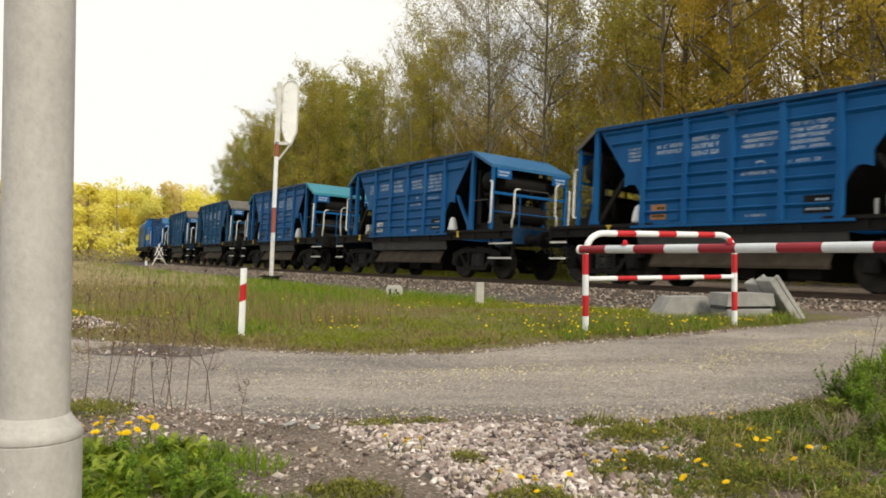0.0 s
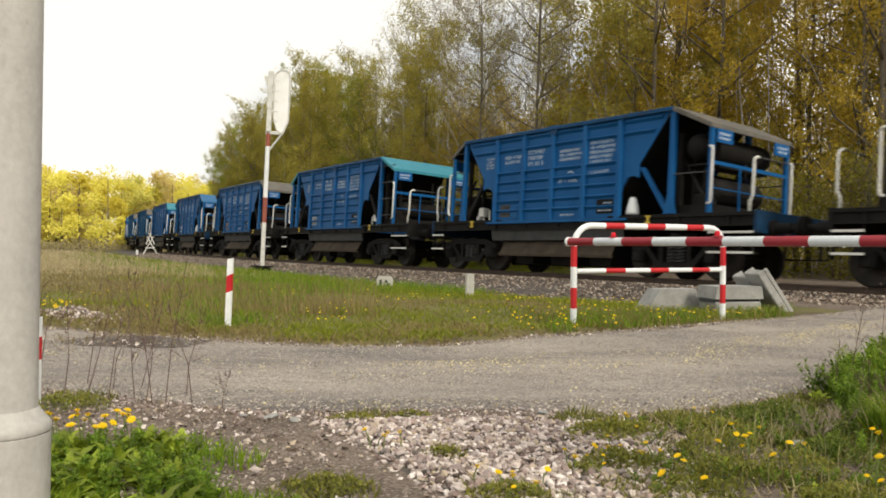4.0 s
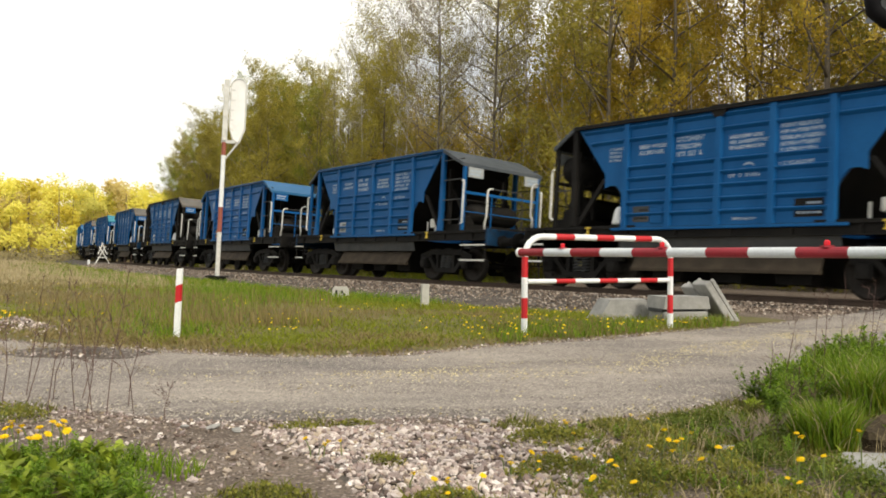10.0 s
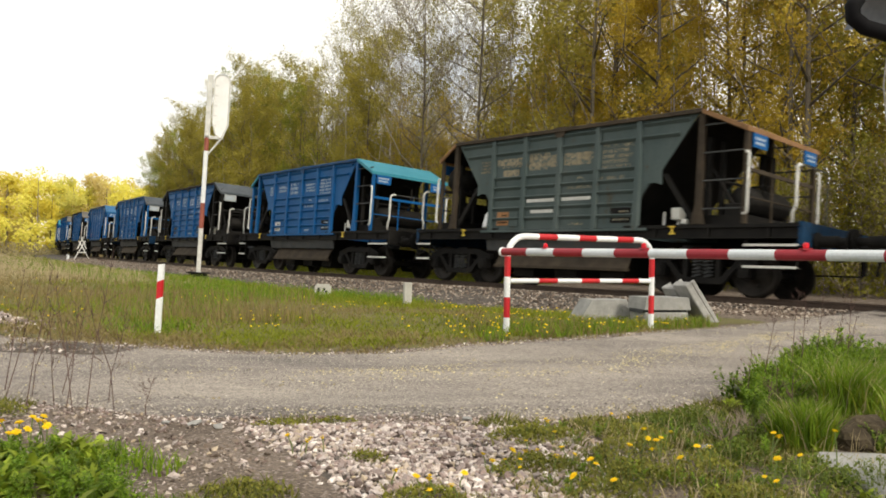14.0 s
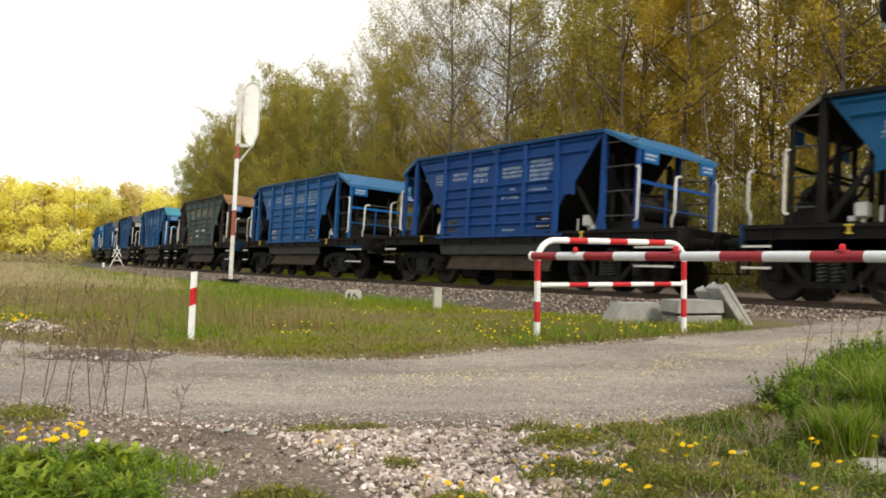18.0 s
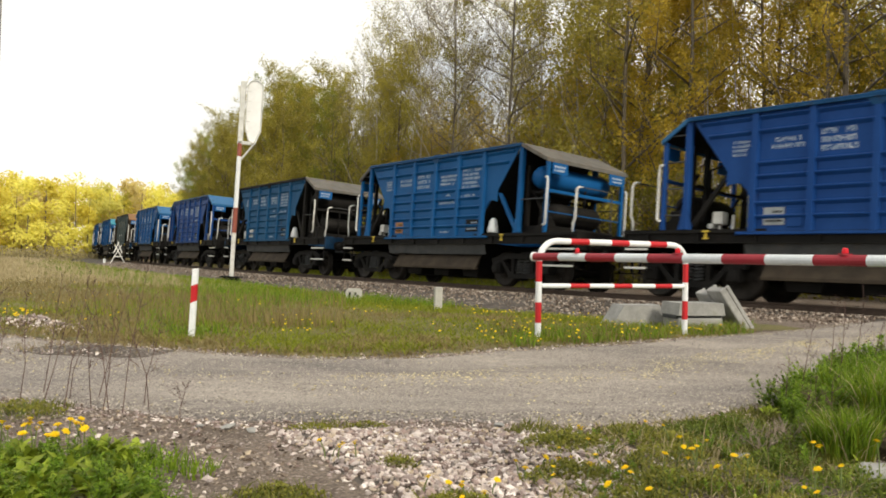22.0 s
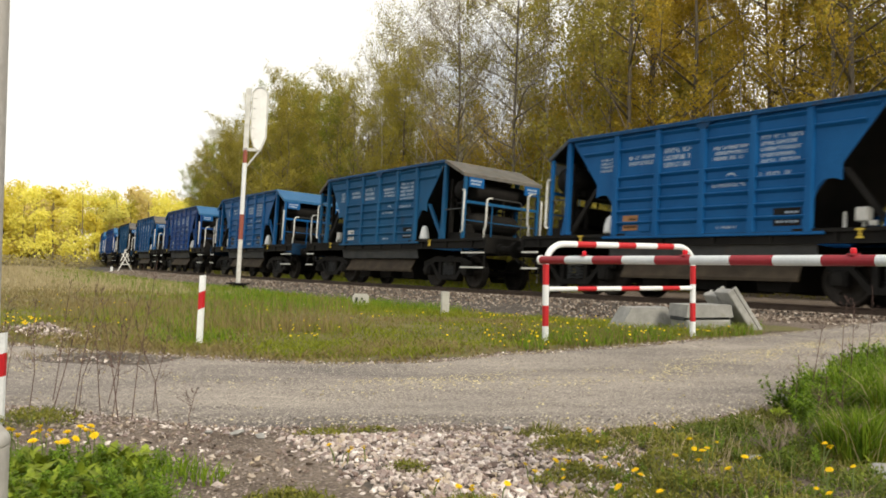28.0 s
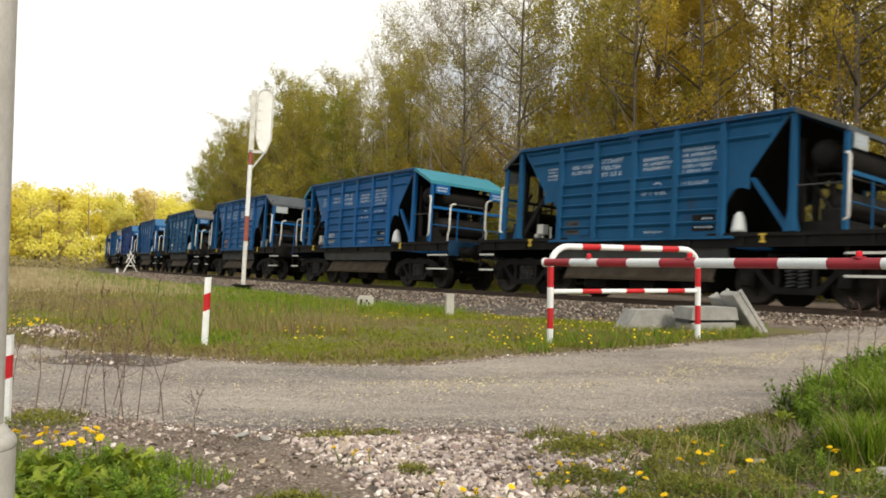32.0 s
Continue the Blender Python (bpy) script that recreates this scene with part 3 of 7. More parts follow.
def tank_bracket(e):
    g = Geo()
    x = e * (HALF + (0.46 if e < 0 else 0.28))
    for y in (-0.8, 0.8):
        g.box(x - 0.34, x + 0.34, y - 0.03, y + 0.03, ZP + 1.02, ZP + 1.12)
        g.box(x - 0.05, x + 0.05, y - 0.04, y + 0.04, ZP, ZP + 1.02)
    g.box(x - 0.22, x + 0.22, -1.1, 1.1, ZP + 1.03, ZP + 1.07)
    return g


def brake_cylinder(e):
    x = e * (HALF + (0.55 if e < 0 else 0.40))
    return Geo().lathe([(0.02, -0.98), (0.2, -0.95), (0.27, -0.85), (0.29, -0.7), (0.29, 0.55), (0.25, 0.68), (0.12, 0.74), (0.05, 0.95)], 16, Matrix.Translation((x, -0.1, ZP + 0.52)) @ ROT_X90)


def gear(e):
    """Frame of the brake and discharge gear: base, uprights, struts and pipes in one weldment."""
    g = Geo()
    x = e * (HALF + (0.55 if e < 0 else 0.40))
    g.box(*sorted((e * (HALF - 0.05), x + e * 0.35)), -1.15, 1.15, ZP - 0.002, ZP + 0.20)
    g.box(x - 0.15, x + 0.2, 0.72, 1.02, ZP + 0.18, ZP + 0.44, 0.02)
    for y in (-0.95, 0.6, 1.1):
        g.box(*sorted((e * HALF, e * (HALF + 0.09))), y - 0.05, y + 0.05, ZP + 0.1, ZP + 1.75)
    for y in (-0.95, 0.95):
        g.tube([(e * HALF, y, ZP + 1.2), (e * (HALF + 0.75), y, ZP + 0.05)], 0.035, 6)
    g.tube([(e * (HALF + 0.07), -1.1, ZP + 0.95), (e * (HALF + 0.07), 1.15, ZP + 0.95)], 0.03, 6)
    g.tube([(x + e * 0.1, -0.3, ZP + 0.1), (x + e * 0.1, -0.3, ZP + 1.5), (x - e * 0.3, -0.3, ZP + 1.62)], 0.03, 6)
    return g


def hand_wheel(e):
    g = Geo()
    x, z = e * (HALF + CAN[e] - 0.2), ZP + 0.85
    pts = [(x, 0.25 + 0.24 * math.cos(a), z + 0.24 * math.sin(a)) for a in [2 * math.pi * i / 14 for i in range(15)]]
    g.tube(pts, 0.016, 6)
    g.tube([(x, 0.01, z), (x, 0.49, z)], 0.012, 6)
    g.tube([(x, 0.25, z - 0.24), (x, 0.25, z + 0.24)], 0.012, 6)
    g.tube([(x - e * 0.4, 0.25, z), (x, 0.25, z)], 0.02, 6)
    return g


def cone(e):
    """White discharge bonnet beside the hopper foot."""
    return Geo().lathe([(0.15, 0.0), (0.15, 0.05), (0.125, 0.20), (0.09, 0.34), (0.04, 0.40)], 12, Matrix.Translation((e * 2.47, 1.18, ZP + 0.03)))


def valve_box(e):
    g = Geo().box(e * 3.03 - 0.11, e * 3.03 + 0.11, 0.98, 1.2, ZP + 0.12, ZP + 0.37, 0.02)
    g.box(*sorted((e * 3.13, e * 3.26)), 1.04, 1.16, ZP + 0.04, ZP + 0.14, 0.015)
    g.tube([(e * 3.03, 1.08, ZP), (e * 3.03, 1.08, ZP + 0.2)], 0.03, 6)
    g.tube([(e * 2.72, 1.12, ZP), (e * 2.72, 1.12, ZP + 0.30)], 0.028, 6)
    return g


def brace(e):
    """Slanting strut from the hopper's side to the corner post foot."""
    return Geo().prism([(e * 2.74, ZP + 1.06), (e * 2.85, ZP + 1.06), (e * 3.56, ZP + 0.10), (e * 3.45, ZP + 0.06)], 1.25, 1.32)


def deck(e):
    return Geo().box(*sorted((e * 1.9, e * (END[e] - 0.08))), -1.38, 1.38, ZP - 0.05, ZP - 0.004)


def solebar(y):
    g = Geo()
    s = 1 if y > 0 else -1
    a, b = 0.08 - END[-1], END[1] - 0.08
    g.box(a, b, *sorted((y - s * 0.02, y)), ZP - 0.28, ZP - 0.052)
    g.box(a, b, *sorted((y, y + s * 0.06)), ZP - 0.075, ZP - 0.052)
    g.box(a, b, *sorted((y, y + s * 0.06)), ZP - 0.28, ZP - 0.26)
    for k in range(9):
        x = -5.1 + 1.2 * k
        g.box(x - 0.02, x + 0.02, *sorted((y, y + s * 0.05)), ZP - 0.26, ZP - 0.075)
    return g


def body_sill():
    return Geo().box(-2.5, 2.5, 1.30, 1.425, ZP - 0.12, ZP - 0.055, 0.01)


def headstock(e):
    return Geo().box(*sorted((e * (END[e] - 0.1), e * END[e])), -1.38, 1.38, ZP - 0.42, ZP + 0.02, 0.01)


def buffer(e, y):
    m = Matrix.Translation((e * END[e], y, ZP - 0.30)) @ (ROT_Y90 if e > 0 else ROT_Y90.inverted())
    return Geo().lathe([(0.17, 0.0), (0.17, 0.05), (0.105, 0.08), (0.105, 0.40), (0.075, 0.41), (0.075, 0.59), (0.225, 0.60), (0.225, 0.625), (0.05, 0.636)], 16, m)


def coupler(e):
    g = Geo()
    g.box(*sorted((e * END[e], e * (END[e] + 0.34))), -0.07, 0.07, ZP - 0.38, ZP - 0.26)
    g.tube([(e * (END[e] + 0.29), 0, ZP - 0.32), (e * (END[e] + 0.49), 0, ZP - 0.50), (e * (END[e] + 0.52), 0.05, ZP - 0.85)], 0.035, 6)
    return g


def brake_hose(e):
    """Air hose hanging from the headstock."""
    x = END[e]
    return Geo().tube([(e * (x - 0.06), 0.45, ZP - 0.28), (e * (x + 0.06), 0.45, ZP - 0.42), (e * (x + 0.24), 0.45, ZP - 0.62), (e * (x + 0.49), 0.42, ZP - 0.55)], 0.028, 6)


def handrail(e, y):
    """White cranked tube at the outer corner of the end platform."""
    s = 1 if y > 0 else -1
    x, y = e * (END[e] - (0.25 if e < 0 else 0.17)), math.copysign(1.30, y)
    return Geo().tube([(x, y, ZP - 0.05), (x, y, ZP + 0.20), (x + e * 0.06, y, ZP + 0.32), (x + e * 0.06, y, ZP + 0.96), (x + e * 0.05, y - s * 0.03, ZP + 1.03), (x + e * 0.04, y - s * 0.10, ZP + 1.07), (x + e * 0.04, y - s * 0.19, ZP + 1.07)], 0.026, 8)


def cross_rail(e, y):
    """Thin dark rail that runs on from the handrail across the platform."""
    s = 1 if y > 0 else -1
    x, y = e * (END[e] - (0.21 if e < 0 else 0.13)), math.copysign(1.11, y)
    return Geo().tube([(x, y, ZP + 1.07), (x, y - s * 1.0, ZP + 1.07), (x, y - s * 1.05, ZP + 1.02), (x, y - s * 1.05, ZP)], 0.014, 6)


def grab_pole(e, y):
    x = e * (HALF + CAN[e] + 0.01)
    return Geo().tube([(x - e * 0.06, y, ZP + 0.18), (x - e * 0.02, y, ZP + 0.18), (x + e * 0.02, y, ZP + 0.22), (x + e * 0.02, y, ZP + 1.30), (x, y, ZP + 1.34), (x - e * 0.06, y, ZP + 1.345)], 0.027, 8)


def mid_rail(e):
    g = Geo()
    x = e * (HALF + CAN[e] - 0.06)
    g.box(x - 0.02, x + 0.02, -1.30, 1.30, ZP + 1.00, ZP + 1.075)
    g.tube([(x, -1.3, ZP + 0.52), (x, 1.3, ZP + 0.52)], 0.016, 6)
    g.tube([(x, 0.35, ZP), (x, 0.35, ZP + 1.0)], 0.02, 6)
    return g


def side_rail(e, y):
    """Thin rail between corner post and canopy post."""
    return Geo().tube([(e * (HALF + 0.05), y, ZP + 0.84), (e * (HALF + CAN[e] - 0.08), y, ZP + 0.84)], 0.016, 6)


def step(e, y):
    """Two hanging treads below the platform corner."""
    g = Geo()
    s = 1 if y > 0 else -1
    a, b = e * (END[e] - (1.08 if e < 0 else 0.62)), e * (END[e] - 0.10)
    for z in (ZP - 0.42, ZP - 0.82):
        g.box(*sorted((a, b)), *sorted((y - s * 0.22, y - s * 0.004)), z, z + 0.025)
    for x in (a, b):
        g.box(x - 0.015, x + 0.015, *sorted((y - s * 0.05, y - s * 0.02)), ZP - 0.82, ZP - 0.28)
    return g


def step_edge(e, y, z):
    s = 1 if y > 0 else -1
    return Geo().box(*sorted((e * (END[e] - (1.10 if e < 0 else 0.64)), e * (END[e] - 0.08))), *sorted((y - s * 0.002, y + s * 0.016)), z - 0.014, z + 0.03)


def chute_upper(s):
    return Geo().prism([(s * 1.34, ZP - 0.18), (s * 1.36, ZP - 0.18), (s * 1.27, ZP - 0.55), (s * 1.25, ZP - 0.55)], -2.35, 2.35, "x")


def chute_lower(s):
    g = Geo()
    g.prism([(s * 1.10, ZP - 0.58), (s * 1.13, ZP - 0.58), (s * 1.30, ZP - 0.90), (s * 1.27, ZP - 0.90)], -2.0, 2.0, "x")
    g.box(-2.0, 2.0, *sorted((s * 1.22, s * 1.33)), ZP - 0.96, ZP - 0.90)
    return g


def chute_box(x):
    return Geo().prism([(x - 0.5, ZP - 0.2), (x + 0.5, ZP - 0.2), (x + 0.32, 0.22), (x - 0.32, 0.22)], -0.95, 0.95)


def tie_down(e):
    g = Geo().box(e * 3.12 - 0.055, e * 3.12 + 0.055, 1.42, 1.45, ZP - 0.20, ZP - 0.17)
    g.box(e * 3.12 - 0.02, e * 3.12 + 0.02, 1.42, 1.44, ZP - 0.17, ZP - 0.06)
    return g.box(e * 3.12 - 0.07, e * 3.12 + 0.07, 1.42, 1.445, ZP - 0.06, ZP - 0.03)


def side_frame(y):
    """Cast bogie side: arched beam, axle boxes, pedestal."""
    g = Geo()
    a, b = y - 0.07, y + 0.07
    g.prism([(-1.18, 0.60), (-0.80, 0.62), (-0.62, 0.72), (0.62, 0.72), (0.80, 0.62), (1.18, 0.60), (1.18, 0.72), (0.70, 0.86), (-0.70, 0.86), (-1.18, 0.72)], a, b)
    g.prism([(-0.82, 0.62), (-0.72, 0.66), (-0.40, 0.34), (0.40, 0.34), (0.72, 0.66), (0.82, 0.62), (0.46, 0.22), (-0.46, 0.22)], a + 0.01, b - 0.01)
    for x in (-0.36, 0.36):
        g.box(x - 0.05, x + 0.05, a + 0.005, b - 0.005, 0.30, 0.75)
    for x in (-0.95, 0.95):
        g.box(x - 0.14, x + 0.14, y - 0.10, y + 0.14, 0.33, 0.64, 0.03)
        g.lathe([(0.12, 0.0), (0.12, 0.03), (0.04, 0.04)], 12, Matrix.Translation((x, y + 0.14, 0.47)) @ ROT_X90.inverted())
    return g


def spring(x, y):
    """Coil springs between plates."""
    g = Geo()
    pts = [(x + 0.09 * math.cos(i * 1.05), y + 0.09 * math.sin(i * 1.05), 0.35 + 0.36 * i / 30) for i in range(31)]
    return g.tube(pts, 0.02, 5)


def bolster():
    return Geo().box(-0.2, 0.2, -1.0, 1.0, 0.62, 0.92, 0.03)


def wheelset():
    """Axle with two wheels, about its own axle line."""
    g = Geo()
    for s in (-1, 1):
        m = Matrix.Translation((0, s * 0.75, 0)) @ (ROT_X90 if s < 0 else ROT_X90.inverted())
        g.lathe([(0.09, 0.09), (0.13, 0.07), (0.14, 0.03), (0.36, 0.015), (0.40, 0.06), (0.455, 0.06), (0.46, -0.05), (0.49, -0.065), (0.49, -0.08), (0.38, -0.08), (0.34, -0.01), (0.14, -0.04), (0.09, -0.06)], 20, m)
        for k in range(3):
            a = k * 2.094
            g.box(0.25 * math.cos(a) - 0.03, 0.25 * math.cos(a) + 0.03, *sorted((s * 0.775, s * 0.79)), 0.25 * math.sin(a) - 0.03, 0.25 * math.sin(a) + 0.03)
    g.lathe([(0.08, -1.05), (0.08, 1.05)], 12, ROT_X90)
    return g


def script(seed, x0, x1, z0, rows, size, lean=0.0):
    """Rows of short upright bars that stand for lettering nobody could read."""
    g, rr = Geo(), random.Random(seed)
    for r in range(rows):
        z = z0 - r * size * 1.5
        x = x1 - 0.02
        end = x0 + (x1 - x0) * rr.uniform(0.0, 0.18)
        while x > end:
            w = size * rr.uniform(0.42, 0.62)
            if rr.random() > 0.10:
                q = z + size * rr.choice((0.0, 0.38, 0.72))
                g.box(x - w * 0.32, x, 1.3605, 1.3645, z, z + size)
                g.box(x - w, x - w * 0.32, 1.3605, 1.3645, q, q + size * 0.28)
                if rr.random() < 0.6:
                    g.box(x - w, x - w * 0.72, 1.3605, 1.3640, z, z + size)
            x -= w + size * 0.13
    return g


def emblem():
    """Round company mark as two plain curved strokes over a bar."""
    g = Geo()
    for a0 in (0.3, 3.44):
        pts = [(-0.62 - 0.11 * math.cos(a0 + i * 0.22), 1.362, ZP + 1.02 + 0.075 * math.sin(a0 + i * 0.22)) for i in range(11)]
        for p, q in zip(pts, pts[1:]):
            g.prism([(p[0], p[2]), (q[0], q[2]), (q[0], q[2] + 0.04), (p[0], p[2] + 0.04)], 1.3605, 1.3645)
    return g


def plate(x, w, h, z):
    return Geo().box(x - w / 2, x + w / 2, 1.361, 1.372, z, z + h)


def plate_lines(x, w, h, z):
    g = Geo()
    for i in range(3):
        for k in range(5 - i):
            a = x - w * 0.40 + k * w * 0.17
            g.box(a, a + w * 0.12, 1.3722, 1.3745, z + h * (0.16 + 0.26 * i), z + h * (0.29 + 0.26 * i))
    return g


def flag_plate(e, y):
    x, z = e * (HALF + CAN[e] + 0.012), ZT - DROP[e] - 0.10
    return Geo().box(x - 0.012, x + 0.012, *sorted((math.copysign(1.28, y), math.copysign(0.76, y))), z - 0.27, z)


def flag_lines(e, y):
    g = Geo()
    x, z = e * (HALF + CAN[e] + 0.026), ZT - DROP[e] - 0.10
    s = math.copysign(1, y)
    rr = random.Random(5)
    for i in range(2):
        q = 1.22
        while q > 0.90:
            w = rr.uniform(0.03, 0.07)
            g.box(x - 0.002, x + 0.002, *sorted((s * q, s * (q - w))), z - 0.12 - i * 0.09, z - 0.07 - i * 0.09)
            q -= w + 0.016
    return g


WAGONS = []
WHEELS = []


def wagon(n, paint, roof, kind, marks=MARKING, frame_mat=None, tank_mat=None, label=""):
    """kind: T, air tank on the trailing end; L, ladder frame on the trailing end. The other end has the other gear."""
    ob = new("hopper_wagon")
    tagged(ob, label, "freight wagon", "hopper wagons of the train")
    fm = frame_mat or paint

    def p(name, key, make, m, label="", smooth=False, parent=None):
        return part(name, shared(key, m, make, smooth), None, parent or ob, label)

    for k in range(6):
        a = p("side_panel", f"side_panel:{k}", lambda k=k: bay_panel(k), paint)
        b = p("side_panel", f"side_panel:{k}", lambda k=k: bay_panel(k), paint)
        b.matrix_basis = Matrix.Rotation(math.pi, 4, "Z")
    for e in (-1, 1):
        for i in range(2):
            p("bead", f"bead:{e}{i}", lambda e=e, i=i: bead(e, i), paint)
    for k in range(7):
        p("corner_post" if k in (0, 6) else "rib", f"rib:{k}", lambda k=k: rib(k), fm if k in (0, 6) else paint)
        b = p("corner_post" if k in (0, 6) else "rib", f"rib:{k}", lambda k=k: rib(k), fm if k in (0, 6) else paint)
        b.matrix_basis = Matrix.Rotation(math.pi, 4, "Z")
    p("top_rail", "top_rail", rim, RIM_BLUE if fm in (BLUE, BLUE_B, BLUE_U, BLUE_D) else fm)
    b = p("top_rail", "top_rail", rim, RIM_BLUE if fm in (BLUE, BLUE_B, BLUE_U, BLUE_D) else fm)
    b.matrix_basis = Matrix.Rotation(math.pi, 4, "Z")
    for x in (-HALF + 0.05, HALF - 0.05):
        b = p("top_cross_rail", "top_cross_rail", rim_cross, fm)
        b.matrix_basis = Matrix.Translation((x, 0, 0))
    for e in (-1, 1):
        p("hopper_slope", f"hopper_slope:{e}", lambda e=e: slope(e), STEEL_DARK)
        p("end_canopy", f"end_canopy:{e}", lambda e=e: canopy(e), roof, "sloping canopy over the end platform")
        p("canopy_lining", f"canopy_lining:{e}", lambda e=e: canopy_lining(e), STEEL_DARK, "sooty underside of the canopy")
        tanked = (kind == "T") == (e < 0)
        for y in (-1.3, 1.3):
            p("canopy_post", f"canopy_post:{e}{y}", lambda e=e, y=y: stanchion(e, y), fm)
            if y > 0:
                hr = p("handrail", f"handrail:{e}{y}", lambda e=e, y=y: handrail(e, y), WHITE_OLD, "white tubular handrail", True)
                p("cross_rail", f"cross_rail:{e}{y}", lambda e=e, y=y: cross_rail(e, y), STEEL_GREY, "thin dark steel rail", parent=hr)
            p("grab_pole", f"grab_pole:{e}{y}", lambda e=e, y=y: grab_pole(e, y * 1.10), WHITE_OLD, "white grab pole", True)
            st = p("step", f"step:{e}{y}", lambda e=e, y=y: step(e, y * 1.07), STEEL_DARK)
            for z in (ZP - 0.41, ZP - 0.81) if y > 0 else ():
                p("tread_edge", f"tread_edge:{e}{y}{z:.2f}", lambda e=e, y=y, z=z: step_edge(e, y * 1.07, z), WHITE_OLD, "white edge of the tread", parent=st)
            p("buffer", f"buffer:{e}{y}", lambda e=e, y=y: buffer(e, math.copysign(0.875, y)), STEEL_DARK, smooth=False)
            fp = p("end_sign", f"end_sign:{e}{y}", lambda e=e, y=y: flag_plate(e, y), BLUE_B if roof is not ROOF_DARK else PLATE_GREY, "small blue inscription plate")
            p("sign_lettering", f"sign_lettering:{e}{y}", lambda e=e, y=y: flag_lines(e, y), MARKING, parent=fp)["kind"] = "stuff"
        p("platform_rail", f"platform_rail:{e}", lambda e=e: mid_rail(e), fm)
        if tanked:
            p("air_tank", f"air_tank:{e}", lambda e=e: tank(e), tank_mat or STEEL_DARK, "cylindrical air tank lying across the platform", True)
            p("tank_bracket", f"tank_bracket:{e}", lambda e=e: tank_bracket(e), STEEL_DARK)
            for y in (-1.36, 1.36):
                p("side_rail", f"side_rail:{e}{y}", lambda e=e, y=y: side_rail(e, y), STEEL_GREY)
            p("discharge_bonnet", f"discharge_bonnet:{e}", lambda e=e: cone(e), WHITE, "white cone-shaped bonnet", True)
        else:
            for y in (-1.36, 1.36):
                for i in range(4):
                    p("rung", f"rung:{e}{y}{i}", lambda e=e, y=y, i=i: rung(e, y, i), STEEL_GREY)
            p("hand_brake_wheel", f"hand_brake_wheel:{e}", lambda e=e: hand_wheel(e), STEEL_DARK, smooth=True)
            p("valve_box", f"valve_box:{e}", lambda e=e: valve_box(e), WHITE_OLD, "whitish valve box")
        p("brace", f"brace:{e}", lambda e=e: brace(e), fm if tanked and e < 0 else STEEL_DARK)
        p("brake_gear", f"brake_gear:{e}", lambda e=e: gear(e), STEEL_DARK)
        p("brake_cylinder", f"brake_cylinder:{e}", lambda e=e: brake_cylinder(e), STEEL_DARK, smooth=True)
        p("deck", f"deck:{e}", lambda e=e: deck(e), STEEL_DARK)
        p("headstock", f"headstock:{e}", lambda e=e: headstock(e), STEEL_DARK if n % 3 else NAVY)
        p("coupler", f"coupler:{e}", lambda e=e: coupler(e), STEEL_DARK)
        p("brake_hose", f"brake_hose:{e}", lambda e=e: brake_hose(e), RUBBER, "black rubber brake hose")
        p("tie_down_hook", f"tie_down_hook:{e}", lambda e=e: tie_down(e), YELLOW, "yellow tie-down hook")
    for s in (-1, 1):
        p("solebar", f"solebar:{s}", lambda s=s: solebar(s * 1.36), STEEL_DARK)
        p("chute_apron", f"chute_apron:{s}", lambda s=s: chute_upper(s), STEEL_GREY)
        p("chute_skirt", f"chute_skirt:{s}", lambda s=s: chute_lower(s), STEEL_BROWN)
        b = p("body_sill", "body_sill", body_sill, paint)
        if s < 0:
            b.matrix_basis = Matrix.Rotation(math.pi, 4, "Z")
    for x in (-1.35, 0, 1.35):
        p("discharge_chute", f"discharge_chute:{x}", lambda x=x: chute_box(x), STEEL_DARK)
    # markings on the side
    spans = [(RIBX[2] + 0.1, RIBX[1] - 0.3, ZT - 0.66, 2, 0.085), (RIBX[3] + 0.3, RIBX[2] - 0.12, ZT - 0.60, 3, 0.10), (RIBX[4] + 0.12, RIBX[3] - 0.2, ZT - 0.66, 3, 0.07),
             (RIBX[5] + 0.16, RIBX[4] - 0.12, ZT - 0.56, 5, 0.075), (2.29, 2.68, ZT - 0.62, 4, 0.055), (RIBX[4] + 0.15, RIBX[3] - 0.2, ZP + 0.86, 1, 0.10), (RIBX[5] + 0.3, RIBX[4] - 0.1, ZP + 1.02, 1, 0.07),
             (RIBX[4] + 0.3, RIBX[3] - 0.3, ZP + 0.04, 1, 0.05)]
    for i, (a, b2, z, rows, size) in enumerate(spans):
        sd = i * 10 + n % 4
        p("lettering", f"lettering:{sd}", lambda sd=sd, a=a, b2=b2, z=z, rows=rows, size=size: script(sd, a, b2, z, rows, size), marks)["kind"] = "stuff"
    p("emblem", "emblem", emblem, marks)
    if paint is GREYGREEN:
        for i, (a, b2, z0, z1, m) in enumerate(((RIBX[2] + 0.12, RIBX[1] - 0.12, ZT - 0.72, ZT - 0.56, MARK_OLD), (RIBX[2] + 0.2, RIBX[1] - 0.35, ZT - 1.0, ZT - 0.84, MARK_OLD), (RIBX[3] + 0.1, RIBX[2] - 0.12, ZT - 0.86, ZT - 0.58, MARK_OLD),
                                                (RIBX[3] + 0.18, RIBX[2] - 0.2, ZP + 0.94, ZP + 1.02, WHITE_OLD), (RIBX[3] + 0.1, RIBX[2] - 0.1, ZP + 0.60, ZP + 0.71, WHITE_OLD), (RIBX[3] + 0.14, RIBX[2] - 0.25, ZP + 0.34, ZP + 0.44, WHITE_OLD),
                                                (RIBX[4] + 0.2, RIBX[3] - 0.12, ZT - 0.85, ZT - 0.58, MARK_OLD), (RIBX[4] + 0.15, RIBX[3] - 0.1, ZP + 0.60, ZP + 0.72, WHITE_OLD))):
